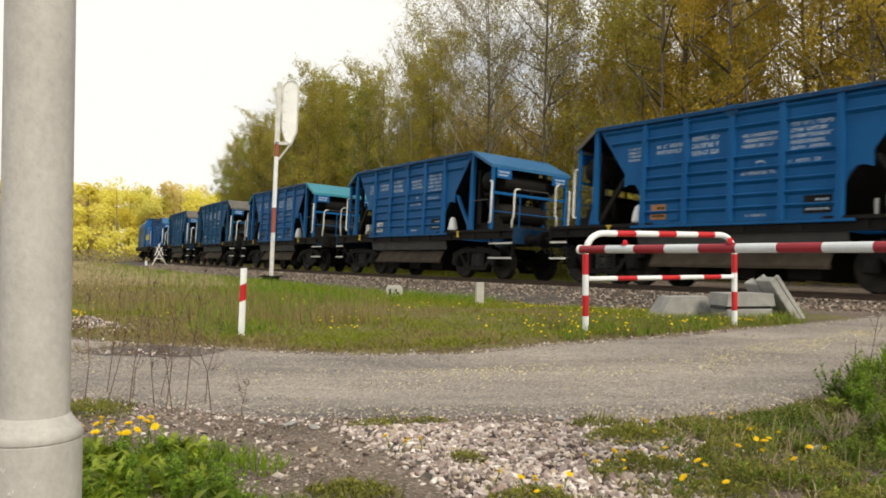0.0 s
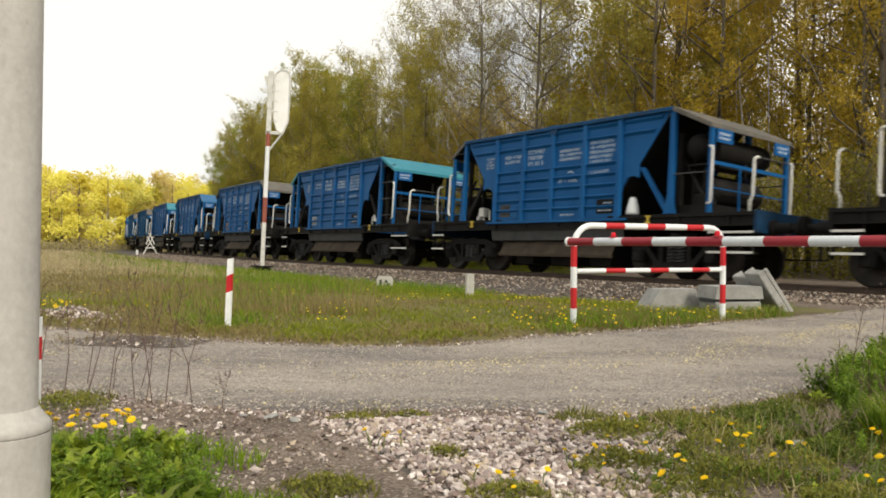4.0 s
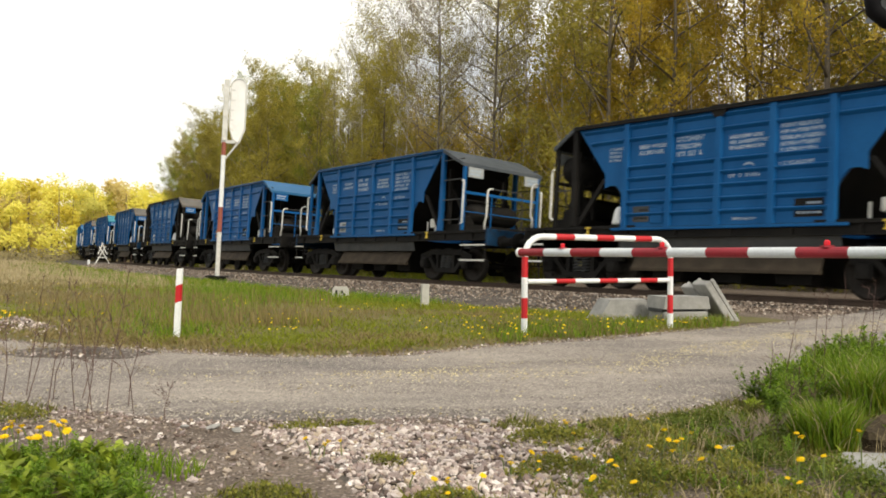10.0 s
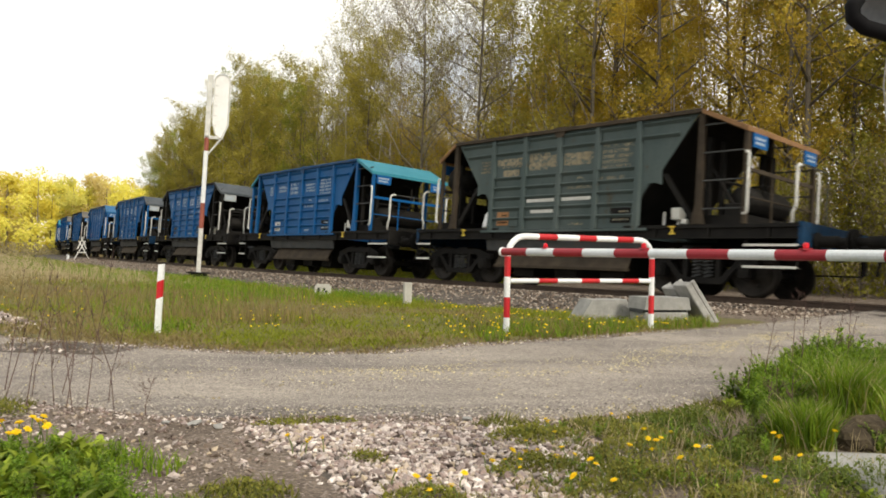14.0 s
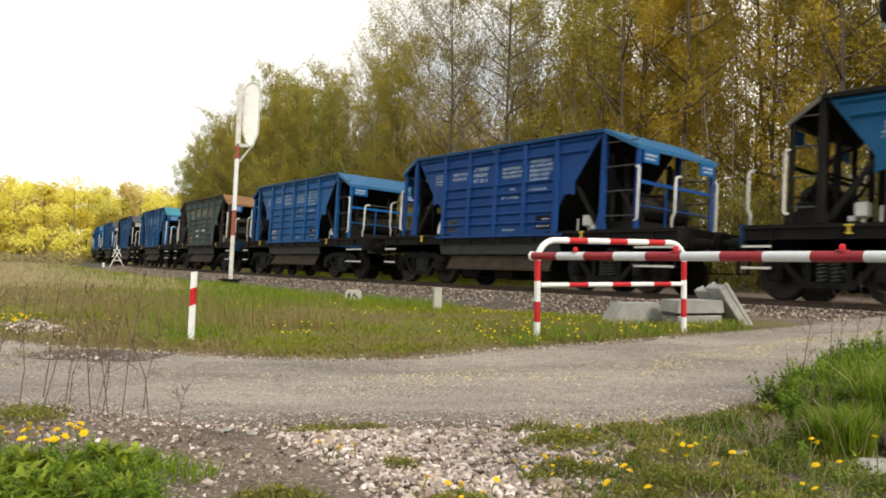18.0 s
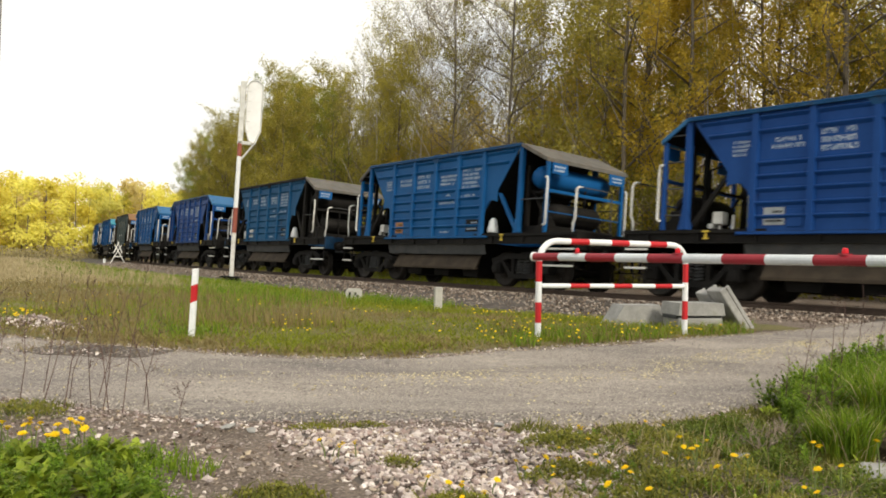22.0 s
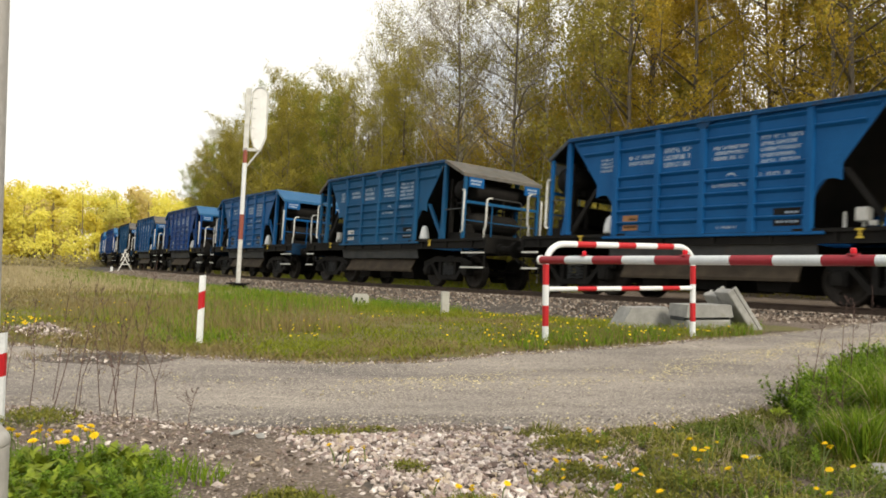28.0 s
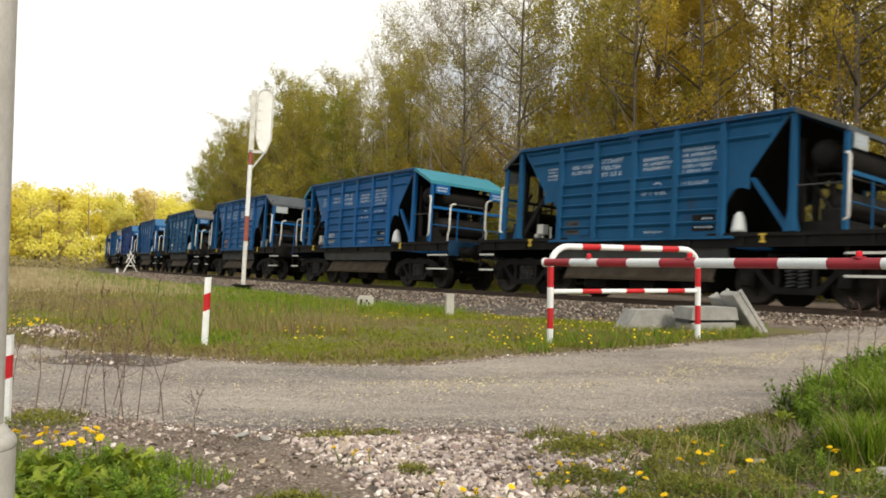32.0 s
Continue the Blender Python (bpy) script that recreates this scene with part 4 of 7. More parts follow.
            p("faded_patch", f"faded_patch:{i}", lambda a=a, b2=b2, z0=z0, z1=z1: Geo().box(a, b2, 1.3602, 1.3632, z0, z1), m, "blotchy faded painted patch")
    pm = (PLATE_WHITE, PLATE_RUST, PLATE_GREY, STEEL_GREY)[n % 4]
    for i, (x, w) in enumerate(((RIBX[1] - 0.42, 0.40), (RIBX[5] + 0.40, 0.52))):
        pl = p("data_plate", f"data_plate:{i}", lambda x=x, w=w: plate(x, w, 0.33, ZP + 0.06), pm if i == 0 else STEEL_DARK, "small framed data plate")
        p("plate_lettering", f"plate_lettering:{i}", lambda x=x, w=w: plate_lines(x, w, 0.33, ZP + 0.06), STEEL_DARK if i == 0 else marks, parent=pl)["kind"] = "stuff"
    hx = RIBX[1] - 0.82
    p("hatch", "hatch", lambda: Geo().box(hx - 0.15, hx + 0.15, 1.3605, 1.385, ZP + 0.02, ZP + 0.36, 0.012), paint, "small hatch in the side panel")
    # bogies
    for bx in (-3.6, 3.6):
        bo = p("bogie", "bogie", bolster, STEEL_DARK)
        bo.matrix_basis = Matrix.Translation((bx, 0, 0))
        for y in (-1.02, 1.02):
            p("side_frame", f"side_frame:{y}", lambda y=y: side_frame(y), STEEL_DARK, parent=bo)
            for x in (-0.12, 0.12):
                p("spring", f"spring:{x}{y}", lambda x=x, y=y: spring(x, y), STEEL_GREY, parent=bo)
        for x in (-0.95, 0.95):
            w = p("wheelset", "wheelset", wheelset, WHEEL, parent=bo, smooth=True)
            w.matrix_basis = Matrix.Translation((x, 0, 0.46))
            WHEELS.append((n, w, x))
    WAGONS.append((n, ob))
    return ob

SPECS = {
    -4: (BLUE_B, ROOF_BLUE, "T"), -3: (BLUE_D, ROOF_GREY, "L"), -2: (BLUE_D, ROOF_GREY, "L"), -1: (BLUE, ROOF_TEAL, "T"), 0: (BLUE, ROOF_BLUE, "T"), 1: (BLUE, ROOF_GREY, "L"),
    2: (BLUE, ROOF_TEAL, "L"), 3: (BLUE, ROOF_GREY, "T"), 4: (BLUE, ROOF_GREY, "T"), 5: (BLUE_B, ROOF_BLUE, "L"), 6: (BLUE, ROOF_DARK, "L"), 7: (BLUE, ROOF_DARK, "L"),
    8: (BLUE, ROOF_TEAL, "L"), 9: (GREYGREEN, ROOF_RUST, "L"), 10: (BLUE_B, ROOF_BLUE, "L"), 11: (BLUE_U, ROOF_BLUE, "L"), 12: (BLUE_D, ROOF_GREY, "T"), 13: (BLUE, ROOF_GREY, "T"),
    14: (BLUE_U, ROOF_BLUE, "T"), 15: (BLUE, ROOF_BLUE, "T"), 16: (BLUE_D, ROOF_GREY, "T"), 17: (BLUE, ROOF_DARK, "L"), 18: (BLUE, ROOF_TEAL, "T"), 19: (BLUE_D, ROOF_DARK, "T"), 20: (BLUE, ROOF_GREY, "T"), 21: (BLUE, ROOF_BLUE, "L"),
}
for n, (paint, roof, kind) in SPECS.items():
    col = "grey-green" if paint is GREYGREEN else "bright blue" if paint is BLUE_B else "dusty blue" if paint is BLUE_D else "royal blue" if paint is BLUE_U else "blue"
    rf = {ROOF_TEAL: "teal", ROOF_GREY: "grey", ROOF_BLUE: "pale blue", ROOF_DARK: "dark", ROOF_RUST: "rusty"}[roof]
    wagon(n, paint, roof, kind, MARK_OLD if paint is GREYGREEN else MARKING, STEEL_DARK if n in (4, 7, 12) else STEEL_BROWN if n == 9 else None, BLUE_B if n == 13 else None,
          f"{col} steel hopper wagon with {rf} end canopies on rails")


def motions():
    """Keys the train: every wagon glides along the track, its wheels turn while it passes by."""
    times = [0.8 * i for i in range(41)]
    for n, ob in WAGONS:
        rows = []
        for t in times:
            x, y, h = track(train_at(t) - n * PITCH + HALF + 0.09)
            rows.append((t, pose(x, y, fall(0), CANT, 0, 90 - math.degrees(h))))
        walk(ob, rows)
    for n, w, x in WHEELS:
        a, b = [t for t in (0.1 * i for i in range(321)) if train_at(t) - n * PITCH > -16], [t for t in (0.1 * i for i in range(321)) if train_at(t) - n * PITCH < 30]
        lo, hi = (a[0] if a else 32.0), (b[-1] if b else 0.0)
        ts = [0.0] + [0.1 * i for i in range(1, 320) if lo <= 0.1 * i <= hi] + [32.0]
        turn, rows = 0.0, []
        for i, t in enumerate(ts):
            if i and t - ts[i - 1] < 0.15:
                turn += (train_at(t) - train_at(ts[i - 1])) / 0.46
            rows.append((t, Matrix.Translation((x, 0, 0.46)) @ Matrix.Rotation(turn, 4, "Y")))
        walk(w, rows)

# ---- things beside the road ----


def bands(pts, r, lengths, mats, name, parent, n=12):
    """A tube along a polyline, cut into painted bands of given lengths, each a part of its own."""
    pts = [Vector(p) for p in pts]
    cum = [0.0]
    for a, b in zip(pts, pts[1:]):
        cum.append(cum[-1] + (b - a).length)

    def at(d):
        for i in range(len(pts) - 1):
            if d <= cum[i + 1] + 1e-9:
                return pts[i].lerp(pts[i + 1], (d - cum[i]) / max(cum[i + 1] - cum[i], 1e-9))
        return pts[-1]

    d, i = 0.0, 0
    while d < cum[-1] - 1e-4:
        e = min(d + lengths[i % len(lengths)], cum[-1])
        mid = [pts[k] for k in range(len(pts)) if d + 0.004 < cum[k] < e - 0.004]
        part(name, Geo().tube([at(d), *mid, at(e)], r, n), mats[i % len(mats)], parent, smooth=False)
        d, i = e, i + 1


FA, FB = Vector((1.04, 8.48, -0.14)), Vector((2.90, 9.42, -0.11))


def guard_rail():
    ob = tagged(new("guard_rail"), "red and white striped tubular guard rail beside the crossing", "barrier")
    u = (FB - FA)
    u.z = 0
    w = u.length
    u.normalize()
    rot = Matrix.Translation(FA) @ Matrix.Rotation(math.atan2(u.y, u.x), 4, "Z")
    ob.matrix_basis = rot
    R, top = 0.22, 1.07
    arc = [(R - R * math.cos(a), 0, top - R + R * math.sin(a)) for a in [math.pi / 2 * i / 6 for i in range(7)]]
    arc2 = [(w - p[0], 0, p[2]) for p in reversed(arc)]
    bands([(0, 0, -0.2), (0, 0, top - R)], 0.034, [0.39, 0.22, 0.22, 0.25], [WHITE, RED, WHITE, RED], "leg", ob)
    bands([(w, 0, -0.2), (w, 0, top - R)], 0.034, [0.39, 0.22, 0.22, 0.25], [WHITE, RED, WHITE, RED], "leg", ob)
    bands([*arc, *arc2], 0.034, [0.52, 0.25, 0.31, 0.25, 0.31, 0.25, 0.9], [WHITE, RED], "top_tube", ob)
    bands([(0.034, 0, 0.585), (w - 0.034, 0, 0.585)], 0.026, [0.37, 0.26, 0.34, 0.26, 0.34, 0.26, 0.5], [WHITE, RED], "middle_tube", ob)
    return ob


guard_rail()

BA, BB = Vector((0.98, 8.34, 0.755)), Vector((4.6, 2.95, 0.765))


def boom():
    ob = tagged(new("barrier_boom"), "closed red and white striped crossing barrier boom", "barrier")
    bands([BA, BB], 0.041, [0.387, 0.390], [RED_D, WHITE_BOOM], "boom_band", ob, 14)
    d = (BB - BA).normalized()
    for k in (0.635, 1.865, 3.33):
        p = BA + d * k
        foot = part("lamp_foot", Geo().box(p.x - 0.035, p.x + 0.035, p.y - 0.035, p.y + 0.035, p.z + 0.036, p.z + 0.05), RED_D, ob)
        part("boom_lamp", Geo().lathe([(0.018, 0.0), (0.022, 0.008), (0.022, 0.032), (0.012, 0.042)], 12, Matrix.Translation(p + Vector((0, 0, 0.048)))), LAMP_RED, foot, "small red warning lamp on the boom")
    part("boom_tip", Geo().tube([BA - d * 0.03, BA], 0.05, 14), WHITE, ob)
    part("drive_housing", Geo().box(BB.x - 0.2, BB.x + 0.25, BB.y - 0.35, BB.y + 0.1, -0.2, 1.05, 0.03), POLE_GREY, ob)
    return ob


boom()


def delineator(x, y, h, w, lean):
    """White road post with a slanted top and a red slanting band."""
    ob = tagged(new("delineator_post"), "white plastic roadside post with a red band", "road post", "road posts")
    zg = ground_z(x, y)
    ob.matrix_basis = pose(x, y, zg, 0, lean, 0)

    def seg(za, zb, tilt_a, tilt_b, m, name, label=""):
        a, b = w / 2, w * 0.42
        g = Geo()
        prof = [(-a, -b), (a * 0.6, -b), (a, -b * 0.2), (a, b * 0.7), (a * 0.7, b), (-a * 0.8, b), (-a, b * 0.5)]
        n = len(prof)
        g.add([(px, py, za + tilt_a * px) for px, py in prof] + [(px, py, zb + tilt_b * px) for px, py in prof],
              [tuple(range(n - 1, -1, -1)), tuple(range(n, 2 * n))] + [(i, (i + 1) % n, (i + 1) % n + n, i + n) for i in range(n)])
        part(name, g, m, ob, label)

    seg(-0.1, h * 0.51, 0, 0.45, WHITE, "post")
    seg(h * 0.51, h * 0.76, 0.45, 0.45, RED, "red_band", "red reflective band")
    seg(h * 0.76, h, 0.45, 0.15, WHITE, "cap")
    return ob


delineator(-2.51, 8.0, 0.69, 0.056, 2.2)
delineator(-2.26, 3.97, 0.46, 0.06, 1.0)
delineator(-5.69, 9.0, 0.66, 0.062, 0.5)


def wrapped(radius, a0, a1, low, high, rise):
    """A thin patch laid round a tube, from bearing a0 to a1, slanting by rise."""
    g, n = Geo(), 12
    for i in range(n + 1):
        u = i / n
        a = math.radians(a0 + (a1 - a0) * u)
        top = high + rise * u + 0.006 * math.sin(u * 9)
        end = min(1.0, 6 * u + 0.3, 6 * (1 - u) + 0.3)
        for r in (radius + 0.0015, radius - 0.002):
            g.v += [(r * math.sin(a), -r * math.cos(a), top - (top - low - rise * u) * end), (r * math.sin(a), -r * math.cos(a), top)]
    for i in range(n):
        c = 4 * i
        g.f += [(c, c + 4, c + 5, c + 1), (c + 1, c + 5, c + 7, c + 3), (c + 2, c, c + 4, c + 6)]
    return g


def mast():
    ob = tagged(new("signal_mast"), "light grey painted steel mast with a flanged foot", "mast")
    ob.matrix_basis = pose(-1.345, 2.17, -0.13, 0, 0.72, 0)
    part("shaft", Geo().lathe([(0.091, 0.38), (0.091, 0.384), (0.0909, 0.43), (0.0895, 1.6), (0.0856, 4.45), (0.0855, 4.495), (0.0855, 4.5)], 40), POLE_GREY, ob, smooth=True)
    part("collar", Geo().lathe([(0.0915, 0.394), (0.095, 0.390), (0.101, 0.380), (0.105, 0.377), (0.107, 0.372), (0.115, 0.362), (0.119, 0.359), (0.1245, 0.349), (0.126, 0.342), (0.126, 0.334), (0.1245, 0.328)], 40), POLE_GREY, ob, "stepped collar", True)
    part("foot_tube", Geo().lathe([(0.1245, -0.12), (0.1245, -0.11), (0.1245, 0.324), (0.1245, 0.330)], 40), POLE_GREY, ob, smooth=True)
    part("sticker", wrapped(0.1245, -12, 60, 0.085, 0.135, 0.028), WHITE, ob, "torn white sticker")
    for a0, a1, z, rise in ((2, 9, 0.205, 0.008), (-8, -2, 0.27, -0.004), (30, 33, 0.22, 0.01)):
        part("scratch", wrapped(0.1245, a0, a1, z, z + 0.003, rise), WHITE_OLD, ob, "pale scratch")
    return ob


mast()


def track_signal():
    """Tall railway board on a banded mast beside the track, seen from behind."""
    ob = tagged(new("railway_signal"), "white oval railway signal board on a red and white mast", "railway signal")
    x, y = -7.95, 29.9
    ob.matrix_basis = pose(x, y, -0.33, 0, 2.4, 0)
    part("base", Geo().box(-0.28, 0.28, -0.28, 0.28, -0.2, 0.16, 0.04), STEEL_DARK, ob, "dark base block")
    part("base_plate", Geo().box(-0.36, 0.36, -0.36, 0.36, 0.16, 0.21, 0.01), STEEL_DARK, ob)
    bands([(0, 0, 0.2), (0, 0, 5.25)], 0.085, [0.9, 0.75, 0.95, 0.8, 1.15, 0.6], [WHITE_OLD, WHITE_OLD, mast_brown, WHITE, WHITE, mast_brown], "mast_band", ob)
    part("back_rail", Geo().box(-0.09, 0.10, -0.05, 0.05, 5.25, 7.62, 0.015), WHITE_OLD, ob, "upright channel carrying the board")
    cx, r = 0.46, 0.29
    prof = [(cx + r * math.cos(a), 7.35 + r * math.sin(a) * 1.05) for a in [math.pi * i / 12 for i in range(13)]] + [(cx - r, 5.85), (cx - r * 0.5, 5.38), (cx + r * 0.35, 5.22), (cx + r, 5.75)]
    part("board", Geo().prism(prof, -0.02, 0.01), SIGNAL_WHITE, ob, "white board with a round top")
    loop = [(p[0], -0.03, p[1]) for p in prof] + [(prof[0][0], -0.03, prof[0][1])]
    part("board_edge", Geo().tube(loop, 0.03, 6), WHITE_OLD, ob)
    for i in range(5):
        part("board_stay", Geo().box(-0.05, cx - r * 0.45, -0.045, -0.025, 5.7 + 0.38 * i, 5.72 + 0.38 * i), WHITE_OLD, ob)
    part("foot_bracket", Geo().box(-0.1, 0.45, -0.05, 0.05, 5.2, 5.33, 0.015), WHITE_OLD, ob)
    part("strut", Geo().tube([(0.02, 0, 4.55), (0.53, 0, 5.25), (0.74, 0, 5.75)], 0.04, 8), WHITE_OLD, ob)
    return ob


mast_brown = mat("red_brown_paint", (0.22, 0.06, 0.04), (0.30, 0.09, 0.06), 4.0, 0.6, 0.1, c3=(0.4, 0.3, 0.25), c3_amount=0.36)
track_signal()

# ---- woods ----
BARK = mat("grey_brown_bark", (0.11, 0.092, 0.068), (0.19, 0.16, 0.12), 5.0, 0.9, 0.5, stretch=(1, 1, 0.3))
BIRCH = mat("birch_bark", (0.42, 0.40, 0.36), (0.55, 0.53, 0.48), 2.5, 0.8, 0.3, c3=(0.05, 0.045, 0.04), c3_amount=0.44, stretch=(0.5, 0.5, 2.0))
TWIG = mat("twigs", (0.17, 0.135, 0.09), (0.27, 0.225, 0.16), 3.0, 0.9, 0.2)
L_OLIVE = leaf_mat("olive_spring_leaves", (0.31, 0.27, 0.04), (0.45, 0.39, 0.07), vary=0.18)
L_BRONZE = leaf_mat("bronze_spring_leaves", (0.46, 0.335, 0.035), (0.62, 0.46, 0.06), vary=0.18)
L_GREEN = leaf_mat("fresh_green_leaves", (0.21, 0.25, 0.028), (0.34, 0.37, 0.045), vary=0.2)
L_UNDER = leaf_mat("yellow_green_undergrowth", (0.20, 0.195, 0.022), (0.33, 0.30, 0.04))
L_PALE = leaf_mat("pale_catkins", (0.26, 0.23, 0.12), (0.46, 0.41, 0.24))
L_DRY = leaf_mat("pale_brown_bushes", (0.30, 0.25, 0.12), (0.46, 0.40, 0.20))
# the four far-wood leaf colours below are raised to carry sunlight and haze
L_LIME = leaf_mat("sun_brightened_olive_yellow_leaves", (0.62, 0.58, 0.09), (0.82, 0.74, 0.16), through_it=0.45)
L_TAN = leaf_mat("sun_brightened_tan_young_leaves", (0.70, 0.55, 0.18), (0.86, 0.72, 0.30), through_it=0.45)
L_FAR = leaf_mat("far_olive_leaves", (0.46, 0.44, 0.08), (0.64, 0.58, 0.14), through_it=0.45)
L_YELLOW = leaf_mat("sun_brightened_yellow_green_leaves", (0.80, 0.66, 0.06), (0.92, 0.80, 0.14), through_it=0.45)


LIGHTWARD = Vector((math.sin(az) * math.cos(el), math.cos(az) * math.cos(el), math.sin(el) + 0.3)).normalized()


def leaf_axes(rr, sz, face):
    """Length and width of a leaf blade that leans its face towards the light."""
    n = (Vector((rr.gauss(0, 0.6), rr.gauss(0, 0.6), rr.gauss(0, 0.6))) + LIGHTWARD * face).normalized()
    a = n.cross(Vector((rr.gauss(0, 1), rr.gauss(0, 1), rr.gauss(0, 1)))).normalized() * sz
    return a, n.cross(a) * 0.75


def leaf_cloud(name, at, size, rng, material, face=0.6):
    """One mesh of many triangular leaves at the given places, leaning their faces to the light."""
    at, size = np.asarray(at, float), np.asarray(size, float)[:, None]
    m = len(at)
    up = rng.normal(0, 0.6, (m, 3)) + np.array(LIGHTWARD) * face
    up /= np.linalg.norm(up, axis=1, keepdims=True)
    a = np.cross(up, rng.normal(0, 1, (m, 3)))
    a *= size / np.linalg.norm(a, axis=1, keepdims=True)
    b = np.cross(up, a) * 0.75
    co = np.stack([at - a * 0.7 - b * 0.5, at + b, at + a - b * 0.4], 1)
    me = bpy.data.meshes.new(name)
    me.vertices.add(3 * m)
    me.vertices.foreach_set("co", co.ravel())
    me.loops.add(3 * m)
    me.loops.foreach_set("vertex_index", np.arange(3 * m, dtype=np.int32))
    me.polygons.add(m)
    me.polygons.foreach_set("loop_start", np.arange(0, 3 * m, 3, dtype=np.int32))
    me.materials.append(material)
    me.update(calc_edges=True)
    return me


def sliver(g, a, b, w, rr):
    """A thin twig as a narrow three-sided spike."""
    d = (b - a).normalized()
    u = d.cross(Vector((rr.gauss(0, 1), rr.gauss(0, 1), rr.gauss(0, 1)))).normalized() * w
    v = d.cross(u)
    g.add([a + u, a - u * 0.5 + v * 0.8, a - u * 0.5 - v * 0.8, b], [(0, 1, 3), (1, 2, 3), (2, 0, 3)])


def twig_cloud(name, at, way, width, material):
    """One mesh of many three-sided twigs, each from its place along its own way."""
    at, way = np.asarray(at, float), np.asarray(way, float)
    m = len(at)
    u = np.cross(way, (0.31, 0.87, 0.22))
    u *= width[:, None] / np.linalg.norm(u, axis=1, keepdims=True)
    v = np.cross(way, u)
    v *= width[:, None] / np.linalg.norm(v, axis=1, keepdims=True)
    co = np.stack([at + u, at - u * 0.5 + v * 0.8, at - u * 0.5 - v * 0.8, at + way], 1)
    me = bpy.data.meshes.new(name)
    me.vertices.add(4 * m)
    me.vertices.foreach_set("co", co.ravel())
    faces = (np.arange(m)[:, None] * 4 + np.array([0, 1, 3, 1, 2, 3, 2, 0, 3])).astype(np.int32)
    me.loops.add(9 * m)
    me.loops.foreach_set("vertex_index", faces.ravel())
    me.polygons.add(3 * m)
    me.polygons.foreach_set("loop_start", np.arange(0, 9 * m, 3, dtype=np.int32))
    me.materials.append(material)
    me.update(calc_edges=True)
    return me


def tree_parts(seed, height, bark, leaves, leaf_n, leaf_size, spread, bare=0.25, limbs=18, twigs=6, slim=1.0):
    """Meshes of one tree: trunk with limbs, fine branches, leaves."""
    rr = random.Random(seed)
    wood, twig = Geo(), Geo()
    bend = [rr.uniform(-0.025, 0.025) * height for _ in range(2)]
    trunk = [Vector((bend[0] * (i / 6) ** 2 + rr.gauss(0, 0.10), bend[1] * (i / 6) ** 2 + rr.uniform(-0.08, 0.08), height * i / 6 - 0.2 * (i == 0))) for i in range(7)]
    wood.tube(trunk, 0.0062 * height * slim, 7, 0.012)
    tips = []
    for i in range(limbs):
        u = bare + (1 - bare) * (i + rr.random()) / limbs * 0.97
        k = min(int(u * 6), 5)
        p = trunk[k].lerp(trunk[k + 1], u * 6 - k)
        a = rr.uniform(0, 2 * math.pi)
        ln = spread * (1.15 - 0.75 * abs(u - 0.45) - 0.35 * u) * rr.uniform(0.6, 1.2)
        rise = rr.uniform(0.6, 1.5)
        q = p + Vector((math.cos(a - 0.15) * ln * 0.55, math.sin(a - 0.15) * ln * 0.55, ln * 0.36 * rise + rr.gauss(0, 0.06)))
        e = p + Vector((math.cos(a + 0.25) * ln, math.sin(a + 0.25) * ln, ln * rise))
        wood.tube([p, q, e], 0.0036 * height * slim * (1.1 - u), 5, 0.006)
        for j in range(twigs):
            w = rr.uniform(0.2, 1.0)
            b = p.lerp(q, w * 2) if w < 0.5 else q.lerp(e, w * 2 - 1)
            d = Vector((rr.uniform(-1, 1), rr.uniform(-1, 1), rr.uniform(0.0, 1.5))).normalized() * rr.uniform(0.4, 1.1) * spread * 0.42
            sliver(twig, b, b + d, 0.011, rr)
            tips.append((b + d * 0.5, d))
            for _ in range(3):
                d2 = (d.normalized() * 0.6 + Vector((rr.uniform(-1, 1), rr.uniform(-1, 1), rr.uniform(-0.2, 1)))).normalized() * rr.uniform(0.3, 0.8)
                o = b + d * rr.uniform(0.2, 1.0)
                sliver(twig, o, o + d2, 0.006, rr)
                tips.append((o + d2 * 0.5, d2))
    rng = np.random.default_rng(seed)
    c, d = np.array([q[0] for q in tips]), np.array([q[1] for q in tips])
    pick = rng.integers(0, len(tips), leaf_n)
    at = c[pick] + d[pick] * rng.uniform(-0.5, 0.7, (leaf_n, 1)) + rng.normal(0, 0.13, (leaf_n, 3))
    leaf = leaf_cloud("crown", at, leaf_size * rng.uniform(0.5, 1.3, leaf_n), rng, leaves)
    return (wood.mesh("trunk", bark, True), twig.mesh("branchwork", TWIG), leaf)


